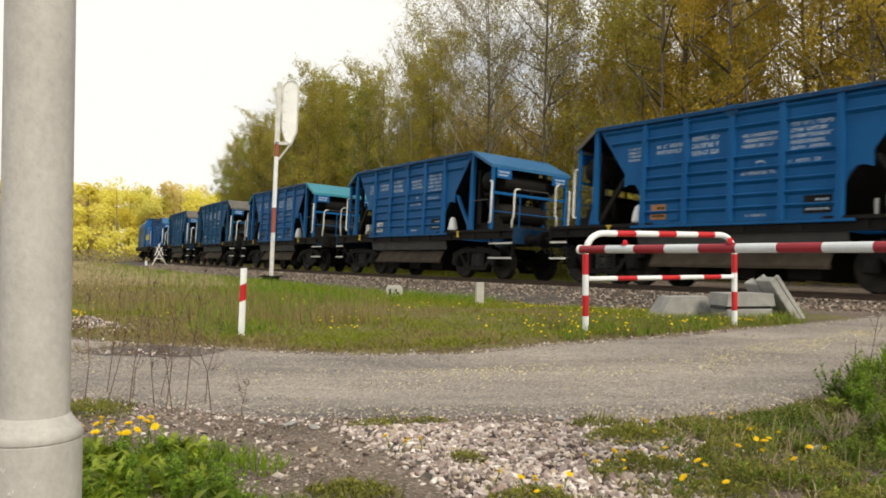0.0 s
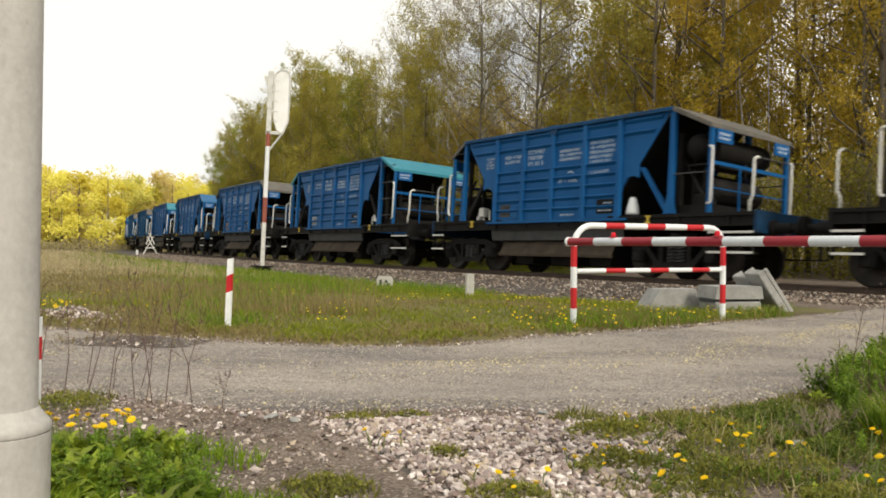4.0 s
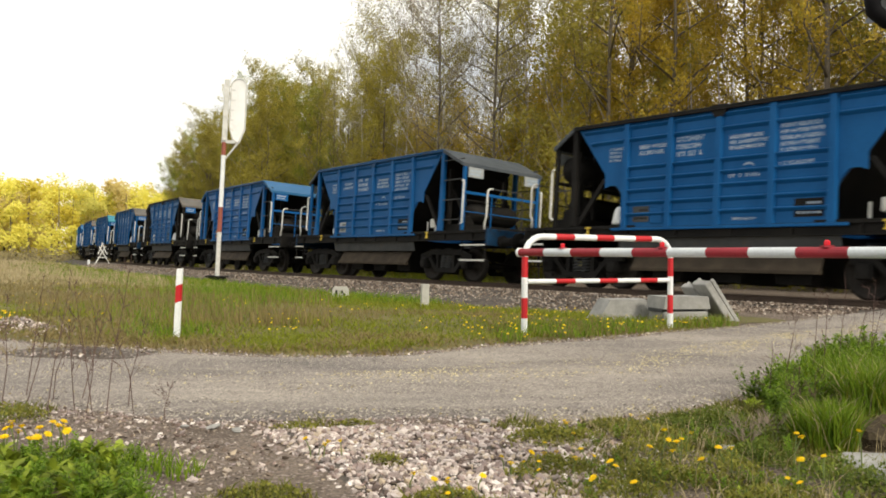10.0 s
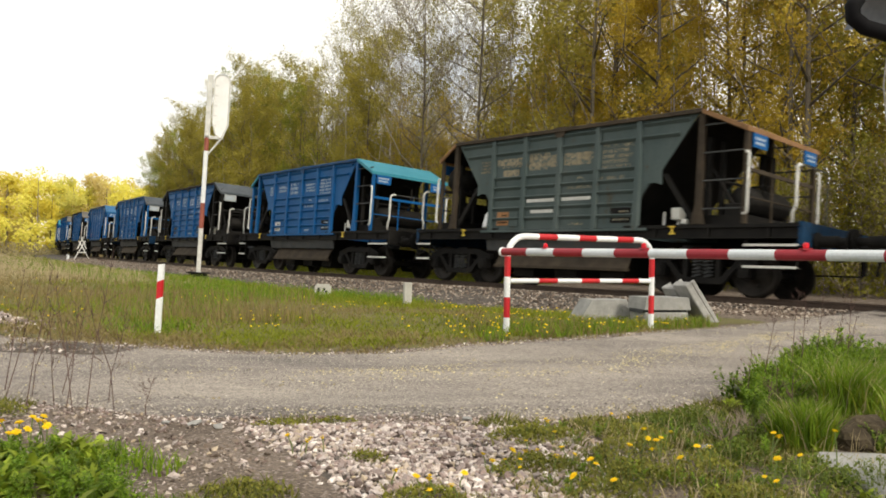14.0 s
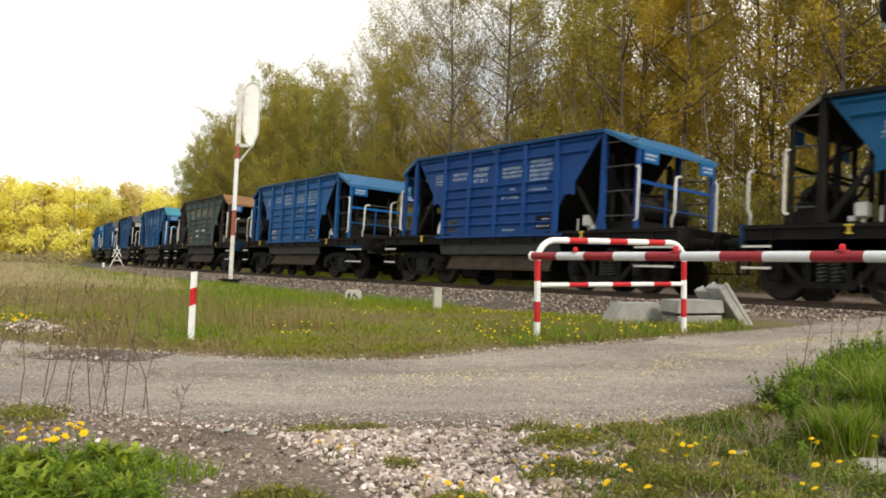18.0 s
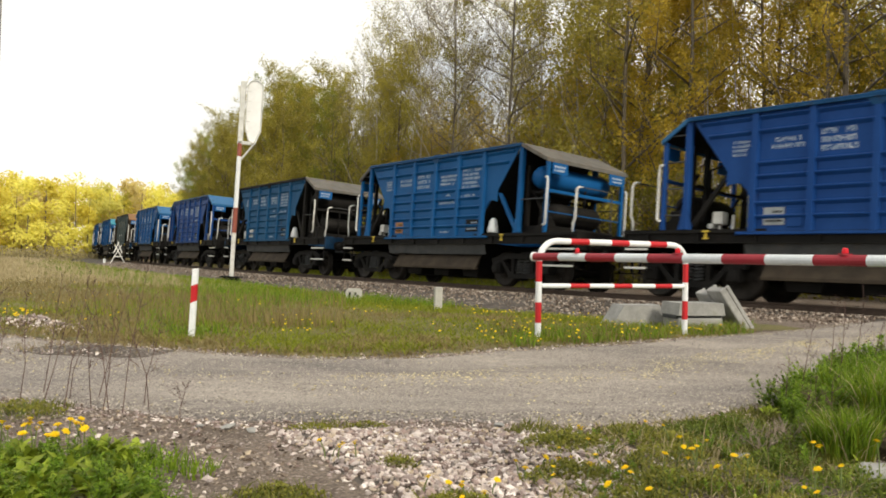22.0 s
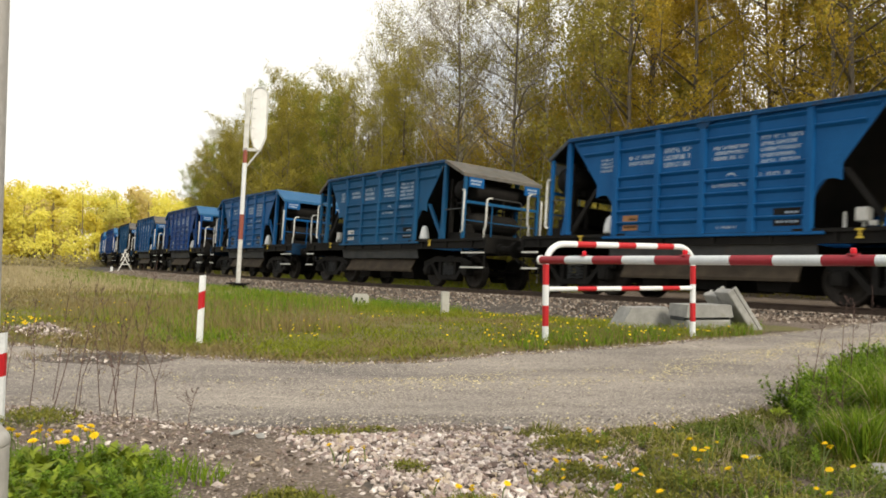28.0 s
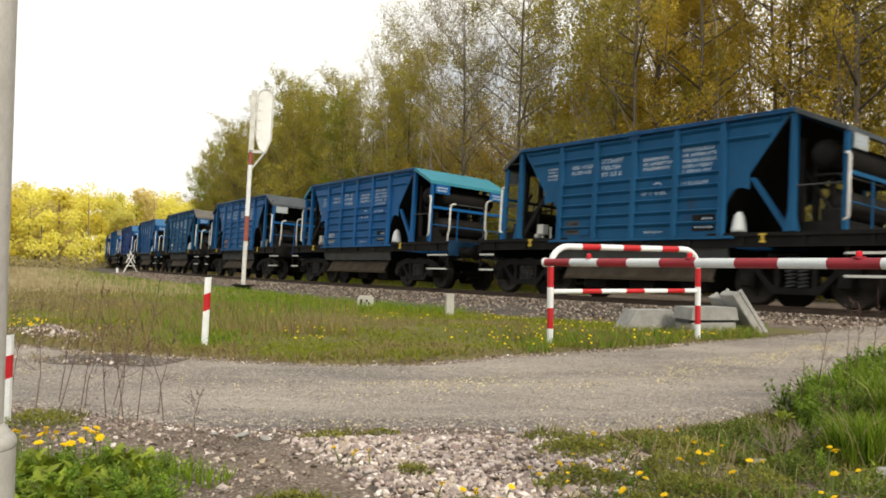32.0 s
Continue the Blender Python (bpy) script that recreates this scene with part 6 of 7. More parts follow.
def island_mat(name, tones, rough=0.9):
    """Every loose piece takes one of several tones."""
    m = bpy.data.materials.new(name)
    m.use_nodes = True
    n, l = m.node_tree.nodes, m.node_tree.links
    b = n["Principled BSDF"]
    ge = n.new("ShaderNodeNewGeometry")
    r = n.new("ShaderNodeValToRGB")
    e = r.color_ramp.elements
    while len(e) < len(tones):
        e.new(0.5)
    for i, c in enumerate(tones):
        e[i].position, e[i].color = i / (len(tones) - 1), (*c, 1)
    l.new(ge.outputs["Random Per Island"], r.inputs["Fac"])
    co = n.new("ShaderNodeTexCoord")
    f = n.new("ShaderNodeTexNoise")
    f.inputs["Scale"].default_value, f.inputs["Detail"].default_value = 60.0, 4.0
    l.new(co.outputs["Object"], f.inputs["Vector"])
    v = n.new("ShaderNodeMapRange")
    v.inputs["To Min"].default_value, v.inputs["To Max"].default_value = 0.75, 1.25
    l.new(f.outputs["Fac"], v.inputs["Value"])
    g = n.new("ShaderNodeHueSaturation")
    l.new(v.outputs["Result"], g.inputs["Value"])
    l.new(r.outputs["Color"], g.inputs["Color"])
    l.new(g.outputs["Color"], b.inputs["Base Color"])
    b.inputs["Roughness"].default_value, b.inputs["Specular IOR Level"].default_value = rough, 0.3
    return m


STONES = island_mat("mixed_ballast_stone", ((0.048, 0.035, 0.027), (0.122, 0.091, 0.071), (0.188, 0.147, 0.117), (0.262, 0.212, 0.17), (0.47, 0.412, 0.355)))
STONES_PALE = island_mat("pale_rubble_stone", ((0.075, 0.056, 0.048), (0.20, 0.145, 0.125), (0.27, 0.225, 0.215), (0.34, 0.255, 0.225), (0.30, 0.265, 0.255), (0.41, 0.33, 0.225), (0.46, 0.40, 0.38), (0.52, 0.445, 0.41), (0.76, 0.70, 0.66)))
PEBBLES = island_mat("road_pebble", ((0.09, 0.08, 0.075), (0.17, 0.15, 0.135), (0.27, 0.24, 0.20), (0.45, 0.41, 0.36)))
PEBBLES_Y = island_mat("yellowish_pebble", ((0.22, 0.18, 0.09), (0.38, 0.32, 0.17), (0.52, 0.45, 0.25), (0.66, 0.58, 0.36)))


def stone_shape(rr):
    """An angular stone of unit size: 12 corners, uneven."""
    bm = bmesh.new()
    bmesh.ops.create_icosphere(bm, subdivisions=1, radius=1.0)
    sx, sy, sz = rr.uniform(0.8, 1.3), rr.uniform(0.55, 1.0), rr.uniform(0.35, 0.7)
    for p in bm.verts:
        k = rr.uniform(0.6, 1.3)
        p.co = (p.co.x * sx * k, p.co.y * sy * k, p.co.z * sz * k)
    bm.verts.index_update()
    out = ([p.co[:] for p in bm.verts], [[q.index for q in f.verts] for f in bm.faces])
    bm.free()
    return out


_sr = random.Random(31)
SHAPES = [stone_shape(_sr) for _ in range(14)]


def chip_shape(rr):
    """A small sharp chip: six uneven corners."""
    c = [(1, 0, 0), (0, 1, 0), (-1, 0, 0), (0, -1, 0), (0, 0, 1), (0, 0, -1)]
    f = (rr.uniform(0.8, 1.3), rr.uniform(0.5, 1.0), rr.uniform(0.4, 0.8))
    vs = [tuple((p[k] + rr.uniform(-0.35, 0.35)) * f[k] for k in range(3)) for p in c]
    return vs, [(0, 1, 4), (1, 2, 4), (2, 3, 4), (3, 0, 4), (1, 0, 5), (2, 1, 5), (3, 2, 5), (0, 3, 5)]


CHIPS = [chip_shape(_sr) for _ in range(16)]


def lay(g, rr, x, y, z, size, kinds=SHAPES):
    """One stone into a joined heap."""
    vs, fs = rr.choice(kinds)
    m = pose(x, y, z, rr.uniform(-40, 40), rr.uniform(-40, 40), rr.uniform(0, 360)) @ Matrix.Diagonal((size, size, size, 1))
    g.add([m @ Vector(v) for v in vs], fs)


def ballast():
    rr = random.Random(32)
    g = Geo()
    for i in range(21000):
        s = -14 + 62 * rr.random() ** 1.5
        off = rr.uniform(0.95, 4.25)
        x, y, h = track(s, off)
        z = max(fall(off) + float(np.interp(off, (0.8, 1.75, 2.6, 4.2), (-0.15, -0.17, -0.24, -0.42))), ground_z(x, y) - 0.004)
        if y < road_far(x) + 0.1 or (x > 4.0 and off > 3.2 + 0.5 * rr.random()):
            continue
        lay(g, rr, x, y, z + 0.012, rr.uniform(0.02, 0.046), CHIPS)
    tagged(part("ballast_stones", g, STONES), "grey-brown crushed stone on the track bank", "ballast", kind="stuff")


ballast()


def in_rubble(x, y):
    """The stony patch before the road."""
    left = -0.28 - 0.58 * (y - 2.7) + 0.10 * noise.noise((y * 2, 1, 0))
    right = 0.95 + 0.14 * noise.noise((y * 2.3, 5, 0))
    a = min(x - left, right - x) * 1.4
    e = (road_near(x) - 0.02 - y) / 0.25
    return min(max(a * 3, 0), 1) * min(max(e, 0), 1)


def rubble():
    """Loose pale stones before the road: the near ones each a piece of the patch."""
    rr = random.Random(33)
    xs2, ys2 = steps((-1.0, 1.2, 40)), steps((2.2, 4.1, 36))
    sheet = grid_sheet(xs2, ys2, lambda x, y: ground_z(x, y) - 0.02 + 0.035 * in_rubble(x, y))
    patch = tagged(part("rubble_patch", sheet, BALLASTM, smooth=True), "patch of pale loose stones beside the road", "gravel patch", kind="structure")
    meshes = []
    for k, (vs, fs) in enumerate(SHAPES):
        meshes.append(Geo().add(vs, fs).mesh("stone", STONE_VARY))
    g = Geo()
    count = 0
    for i in range(15500):
        x, y = rr.uniform(-1.15, 1.25), rr.uniform(2.35, 4.12)
        w = in_rubble(x, y)
        if rr.random() > w:
            continue
        size = rr.uniform(0.008, 0.0195) * (1.4 if rr.random() < 0.15 else 1.0)
        z = ground_z(x, y) - 0.02 + 0.035 * w + size * 0.25
        if count < 300 and y < 3.55 and size > 0.0135:
            ob = part("stone", rr.choice(meshes), None, patch)
            ob.matrix_basis = pose(x, y, z, rr.uniform(-40, 40), rr.uniform(-40, 40), rr.uniform(0, 360)) @ Matrix.Diagonal((size, size, size, 1))
            count += 1
        else:
            lay(g, rr, x, y, z, size, SHAPES if size > 0.013 else CHIPS)
    # scattered stones on the bare soil towards the dry stalks and among the weeds
    soil = Geo()
    for i in range(10500):
        x, y = rr.uniform(-2.8, 1.9), rr.uniform(2.5, 4.6)
        if y > road_near(x) - 0.0 or noise.noise((x * 1.8, y * 1.8, 7)) < -0.05 and x > -1.0:
            continue
        lay(g if rr.random() < 0.45 else soil, rr, x, y, ground_z(x, y) + 0.002, 0.003 + 0.017 * rr.random() ** 2.2, CHIPS)
    tagged(part("soil_stones", soil, STONES), "small brown-grey stones on the bare soil", "pebbles", kind="stuff")
    for i in range(2600):
        x = rr.uniform(-3.2, 2.2)
        y = road_near(x) + rr.gauss(0, 0.09)
        lay(g, rr, x, y, ground_z(x, y) + 0.004, 0.004 + 0.012 * rr.random() ** 2, CHIPS)
    for i in range(900):
        x = rr.uniform(-4.2, 3.2)
        y = road_far(x) + rr.gauss(0.05, 0.10)
        lay(g, rr, x, y, ground_z(x, y) + 0.008, 0.006 + 0.018 * rr.random() ** 3, CHIPS)
    for i in range(260):
        x, y = -2.85 + rr.gauss(0, 0.4), 6.52 + rr.gauss(0, 0.18)
        lay(g, rr, x, y, ground_z(x, y) + 0.045, 0.006 + 0.014 * rr.random() ** 2, CHIPS)
    for i in range(520):
        u, w = rr.gauss(0, 0.42), rr.gauss(0, 0.13)
        x, y = -4.55 + u * 0.80 + w * 0.5, 8.85 - u * 0.60 + w
        hump = 0.10 * math.exp(-(u / 0.5) ** 2 - (w / 0.16) ** 2)
        lay(g, rr, x, y, ground_z(x, y) + 0.01 + hump * rr.random() ** 0.4, rr.uniform(0.008, 0.03))
    r = part("loose_stones", g, STONES_PALE, patch)
    r["kind"] = "stuff"


STONE_VARY = mat("pale_stone", (0.23, 0.185, 0.16), (0.45, 0.395, 0.36), 1.2, 0.9, 0.3, fine=14.0, vary=0.65)
rubble()


def pebbles():
    rr = random.Random(34)
    g, yl = Geo(), Geo()
    for i in range(80000):
        x = rr.uniform(-5, 6)
        a, b = road_near(x), road_far(x)
        u = rr.random()
        y = a + (b - a) * u
        mid = math.exp(-((u - 0.5 - 0.06 * noise.noise((x * 0.7, 2, 6))) / 0.13) ** 2) * (0.75 + 0.6 * noise.noise((x * 1.3, y * 1.3, 5)))
        if rr.random() > 0.15 + (0.85 if x > -0.6 else 0.25) * mid + 0.5 * (u < 0.08) + 0.5 * (u > 0.90):
            continue
        s = 0.0026 + 0.0075 * rr.random() ** 2.0
        z = ground_z(x, y) + 0.028 - 0.022 * (math.exp(-((u - 0.28) / 0.09) ** 2) + math.exp(-((u - 0.72) / 0.09) ** 2))
        c = [(x - s, y, z), (x, y - s, z), (x + s, y, z), (x, y + s, z), (x + s * 0.2, y, z + s * 0.9), (x, y, z - s)]
        (yl if rr.random() < (0.12 + 0.7 * mid if x > -0.8 else 0.06 + 0.25 * mid) else g).add(c[:5], [(0, 1, 4), (1, 2, 4), (2, 3, 4), (3, 0, 4)])
    tagged(part("road_pebbles", yl, PEBBLES_Y), "yellowish pebbles along the middle of the road", "pebbles", kind="stuff")
    tagged(part("road_pebbles", g, PEBBLES), "small loose pebbles on the gravel road", "pebbles", kind="stuff")


pebbles()

for i, (x, y, s) in enumerate(((-1.16, 3.86, 0.036), (-1.02, 3.84, 0.045), (-0.90, 3.80, 0.034), (1.30, 3.42, 0.05), (0.30, 3.99, 0.035))):
    vs, fs = SHAPES[i]
    ob = tagged(part("field_stone", Geo().add([(p[0] * s, p[1] * s, p[2] * s * 0.7) for p in vs], fs), CONCRETE), "rounded grey field stone lying at the road edge", "stone", "field stones")
    ob.matrix_basis = pose(x, y, ground_z(x, y) + s * 0.35, 0, 0, i * 70)

# ---- grass, weeds and flowers ----
G_GREEN = leaf_mat("green_grass", (0.135, 0.172, 0.011), (0.265, 0.285, 0.024), through_it=0.4, vary=0.0)
G_LUSH = leaf_mat("lush_grass", (0.082, 0.155, 0.010), (0.225, 0.325, 0.024), through_it=0.4, vary=0.0)
G_STRAW = leaf_mat("dry_grass", (0.165, 0.130, 0.050), (0.285, 0.225, 0.095), through_it=0.3, vary=0.0)
G_PALE = leaf_mat("pale_dry_grass", (0.32, 0.26, 0.14), (0.50, 0.42, 0.25), through_it=0.3, vary=0.0)
G_MOSS = leaf_mat("low_weeds", (0.08, 0.095, 0.015), (0.22, 0.21, 0.045), through_it=0.3, vary=0.0)
PETAL = leaf_mat("dandelion_yellow", (0.84, 0.56, 0.008), (0.91, 0.70, 0.013), through_it=0.25, vary=0.1)
STEM = mat("flower_stem", (0.10, 0.14, 0.03), (0.14, 0.18, 0.05), 8.0, 0.7, 0.0)
STALK = mat("dead_stalk", (0.07, 0.04, 0.035), (0.13, 0.08, 0.065), 9.0, 0.9, 0.1)


def blade(g, rr, x, y, z, h, w, lean):
    """One bent grass blade."""
    a = rr.uniform(0, 2 * math.pi)
    dx, dy = math.cos(a) * w, math.sin(a) * w
    b = rr.uniform(0, 2 * math.pi)
    lx, ly = math.cos(b) * lean * h, math.sin(b) * lean * h
    g.add([(x - dx, y - dy, z), (x + dx, y + dy, z), (x + lx * 0.35 + dx * 0.7, y + ly * 0.35 + dy * 0.7, z + h * 0.6), (x + lx * 0.35 - dx * 0.7, y + ly * 0.35 - dy * 0.7, z + h * 0.6), (x + lx, y + ly, z + h)], [(0, 1, 2, 3), (3, 2, 4)])


def off_track(x, y):
    """Distance from the track's middle line."""
    return float(np.sqrt(np.min((TRX - x) ** 2 + (TRY - y) ** 2)))


def meadow():
    rr = random.Random(41)
    green, straw, pale, lush = Geo(), Geo(), Geo(), Geo()
    n = 0
    while n < 105000:
        u = rr.random()
        y = 6.3 + 60 * u ** 2.6
        x = rr.uniform(-0.62, 0.42 if y < 14 else 0.2) * y - 0.5
        if y < road_far(x) + 0.02 + 0.12 * noise.noise((x * 2, y * 2, 2)):
            continue
        if off_track(x, y) < 4.15 + 0.35 * noise.noise((x * 0.8, y * 0.8, 3)) or (x > 4.6 and y < 13):
            continue
        near = y - road_far(x)
        if near < 0.7 and rr.random() > 0.2 + near + 0.6 * noise.noise((x * 2.2, y * 2.2, 15)) + (0.5 if x > 1.2 else 0):
            continue
        n += 1
        d = 1.7 * noise.noise((x * 0.42, y * 0.30, 4)) + 0.8 * noise.noise((x * 1.7, y * 1.2, 6)) - 0.10
        dry = d + (0.9 if near < 0.3 else 0.4 if near < 0.55 else 0) + (0.6 * min(max((y - 15) / 8, 0), 1) if x < -0.22 * y else 0) + (0.30 if x < -5 - 0.1 * y else 0) - (0.45 if off_track(x, y) < 7 else 0) - (0.3 if x > 1 else 0) + (0.22 if x < -2.2 else -0.12 if x > -1.8 else 0)
        k = max(1.0, y / 16)
        z = ground_z(x, y) - 0.01
        tall = 0.6 + 0.8 * max(0, noise.noise((x * 0.9, y * 0.9, 8))) + (0.5 if off_track(x, y) < 7 else 0)
        if rr.random() < (max(0.86, 0.26 + dry) if near < 0.42 + 0.34 * noise.noise((x * 1.3, 4, 4)) else 0.26 + dry * 1.0):
            blade(pale if y + rr.gauss(0, 3) > 21 and x < -0.22 * y + rr.gauss(0, 1) else straw, rr, x, y, z, rr.uniform(0.03, 0.10) * k * (0.6 if near < 0.4 else 1), rr.uniform(0.003, 0.005) * k * 1.6, rr.uniform(0.4, 1.6))
        else:
            blade(green, rr, x, y, z, rr.uniform(0.03, 0.11) * tall * k * (0.5 if near < 0.3 else 1), rr.uniform(0.003, 0.006) * k * 1.5, rr.uniform(0.3, 1.5))
    for i in range(9000):
        y = 9 + 40 * rr.random() ** 1.5
        x = rr.uniform(-0.62, -0.12) * y
        if off_track(x, y) < 6 or noise.noise((x * 0.35, y * 0.35, 14)) < 0.0:
            continue
        k = max(1.0, y / 16)
        blade(pale if y > 19 else straw, rr, x, y, ground_z(x, y), rr.uniform(0.10, 0.30) * k ** 0.5, 0.004 * k * 1.5, rr.uniform(0.1, 0.5))
    for i in range(13000):
        s = -4 + 48 * rr.random() ** 1.3
        x, y, h = track(s, 4.15 + 4.6 * rr.random() ** 1.9 + 0.3 * noise.noise((s, 0, 2)))
        if y < road_far(x) + 0.3 or noise.noise((x * 0.6, y * 0.6, 31)) < -0.15:
            continue
        k = max(1.0, y / 16)
        blade(lush, rr, x, y, ground_z(x, y) - 0.01, rr.uniform(0.08, 0.26), 0.006 * k, rr.uniform(0.1, 0.7))
    for cx, cy, sx, sy, n in ((-2.6, 8.3, 0.25, 0.3, 250), (-3.0, 10.6, 0.5, 0.9, 800), (-3.5, 13.5, 0.7, 1.4, 1500), (-4.5, 18.0, 0.9, 2.0, 2000), (-5.6, 22.5, 0.9, 2.0, 1500)):
        for i in range(n):
            x, y = rr.gauss(cx, sx), rr.gauss(cy, sy)
            if y < road_far(x) + 0.35 or off_track(x, y) < 4.2 or noise.noise((x * 1.3, y * 1.3, 61)) < -0.2:
                continue
            blade(lush, rr, x, y, ground_z(x, y) - 0.01, rr.uniform(0.07, 0.17), 0.0058 * max(1.0, y / 13), rr.uniform(0.2, 0.9))
    for i in range(5200):
        x = rr.uniform(0.7, 4.3)
        y = road_far(x) + 0.22 + 1.5 * rr.random() ** 1.2
        if off_track(x, y) < 3.9 or noise.noise((x * 1.6, y * 1.6, 51)) < -0.12:
            continue
        blade(straw if rr.random() < 0.30 + 0.5 * noise.noise((x * 2.3, y * 2.3, 41)) else lush, rr, x, y, ground_z(x, y) - 0.01, rr.uniform(0.06, 0.17), 0.0042, rr.uniform(0.1, 0.7))
    tagged(part("lush_grass", lush, G_LUSH), "taller lush green grass along the ballast", "grass", kind="stuff")
    tagged(part("meadow_grass", green, G_GREEN), "short green spring grass of the meadow", "grass", kind="stuff")
    for i in range(420):
        x, y = -2.85 + rr.gauss(0, 0.42), 6.56 + rr.gauss(0, 0.17)
        blade(straw if rr.random() < 0.7 else green, rr, x, y, ground_z(x, y) + 0.03, rr.uniform(0.02, 0.09), 0.003, rr.uniform(0.4, 1.6))
    tagged(part("pale_grass", pale, G_PALE), "pale dry grass of the far meadow", "grass", kind="stuff")
    tagged(part("dry_grass", straw, G_STRAW), "dry straw-coloured grass among the green", "grass", kind="stuff")


meadow()


def tuft(g, rr, cx, cy, r, n, h0, h1, lean=0.45, w=0.005):
    for i in range(n):
        a, q = rr.uniform(0, 6.283), r * rr.random() ** 0.6
        x, y = cx + q * math.cos(a), cy + q * math.sin(a) * 0.8
        blade(g, rr, x, y, ground_z(x, y) - 0.01, rr.uniform(h0, h1), w * rr.uniform(0.6, 1.2), lean * rr.uniform(0.3, 1.3))


TUFTS = [  # places, spread, number of blades, heights
    (1.76, 3.40, 0.10, 620, 0.13, 0.27), (1.70, 3.46, 0.08, 260, 0.10, 0.22), (2.45, 4.85, 0.30, 300, 0.12, 0.34), (2.9, 5.2, 0.32, 350, 0.14, 0.32), (2.40, 4.22, 0.13, 480, 0.20, 0.36),
    (2.74, 4.42, 0.2, 260, 0.14, 0.32), (2.3, 4.55, 0.22, 300, 0.10, 0.24), (2.6, 4.6, 0.3, 260, 0.14, 0.32), (2.95, 4.75, 0.3, 220, 0.14, 0.33), (3.3, 5.5, 0.4, 300, 0.14, 0.32), (2.62, 3.8, 0.28, 400, 0.1, 0.3),
]


def bushes():
    rr = random.Random(42)
    for x, y, r, n, h0, h1 in TUFTS:
        g = Geo()
        tuft(g, rr, x, y, r, n, h0, h1)
        ob = tagged(new("grass_tuft"), "tall lush green tuft of grass at the roadside", "grass", "roadside tufts")
        b = part("grass", g, G_LUSH, ob)
        b["kind"] = "stuff"
        g = Geo()
        tuft(g, rr, x, y, r * 1.15, int(n * 0.16), h0 * 0.8, h1 * 1.05, 0.7, 0.0035)
        part("dry_blade", g, G_PALE, ob, "pale dry blades")["kind"] = "stuff"
        g = Geo()
        tuft(g, rr, x, y, r * 1.1, int(n * 0.3), h0 * 0.7, h1 * 0.9, 0.6, 0.0045)
        part("dark_grass", g, G_GREEN, ob, "duller green blades")["kind"] = "stuff"
    g = Geo()
    # thin low weeds of the foreground
    for i in range(17000):
        x, y = rr.uniform(0.3, 2.6), rr.uniform(2.3, 4.6)
        if y > road_near(x) - 0.03 or noise.noise((x * 2.4, y * 2.4, 3)) + 0.15 * (x - 1.0) < -0.02 or x < 0.42 + 0.25 * noise.noise((y * 3, 2, 2)):
            continue
        blade(g, rr, x, y, ground_z(x, y) - 0.005, rr.uniform(0.02, 0.07), rr.uniform(0.003, 0.006), rr.uniform(0.3, 1.2))
    for cx, cy, r, n in ((0.42, 3.82, 0.10, 250), (0.62, 3.60, 0.13, 500), (0.55, 3.05, 0.16, 600), (0.05, 2.72, 0.14, 380), (-0.16, 3.2, 0.08, 160), (-0.55, 3.92, 0.12, 130), (0.22, 2.62, 0.10, 200), (-0.55, 2.72, 0.2, 380), (-2.12, 4.2, 0.18, 300), (0.95, 3.9, 0.2, 200), (1.3, 4.05, 0.2, 420)):
        tuft(g, rr, cx, cy, r, n, 0.015, 0.065, 0.9, 0.004)
    lit, tall = Geo(), Geo()
    for i in range(5200):
        x, y = rr.uniform(0.4, 2.6), rr.uniform(2.35, 4.3)
        if y > road_near(x) + 0.02 or noise.noise((x * 3.1, y * 3.1, 23)) < -0.08:
            continue
        blade(lit, rr, x, y, ground_z(x, y) + rr.uniform(0, 0.03), rr.uniform(0.008, 0.03), rr.uniform(0.0015, 0.003), rr.uniform(1.5, 4.5))
    for i in range(420):
        x, y = rr.uniform(0.85, 2.5), rr.uniform(2.4, 3.9)
        if y < road_near(x) - 0.05 and noise.noise((x * 2.1, y * 2.1, 29)) > -0.1:
            blade(tall, rr, x, y, ground_z(x, y), rr.uniform(0.07, 0.17), 0.0016, rr.uniform(0.1, 0.7))
    tagged(part("dry_litter", lit, G_PALE), "pale dry grass litter lying among the weeds", "litter", kind="stuff")
    tagged(part("dry_blades", tall, G_PALE), "thin upright straw blades among the low weeds", "grass", kind="stuff")
    tagged(part("low_weeds", g, G_MOSS), "low green and brownish weeds on stony soil", "weeds", kind="stuff")


bushes()


def weed_mesh(seed):
    """Upright leafy stems: stem and leaf meshes, one metre tall."""
    rr = random.Random(seed)
    st, lf = Geo(), Geo()
    for b in range(5):
        top = Vector((rr.gauss(0, 0.22), rr.gauss(0, 0.22), rr.uniform(0.6, 1.0)))
        base = Vector((rr.gauss(0, 0.08), rr.gauss(0, 0.08), -0.03))
        st.tube([base, base.lerp(top, 0.5) + Vector((rr.gauss(0, 0.03), 0, 0)), top], 0.012, 4, 0.004)
        for i in range(42):
            u = 0.12 + 0.88 * rr.random() ** 0.8
            o = base.lerp(top, u)
            a = rr.uniform(0, 6.283)
            ln = rr.uniform(0.10, 0.22) * (1.25 - 0.6 * u)
            d = Vector((math.cos(a), math.sin(a), rr.uniform(-0.1, 0.9))).normalized() * ln
            w = d.cross(Vector((0, 0, 1))).normalized() * ln * 0.24
            lf.add([o, o + d * 0.45 + w, o + d, o + d * 0.45 - w], [(0, 1, 2), (0, 2, 3)])
    return st.mesh("stem", STEM), lf.mesh("foliage", WEEDM)


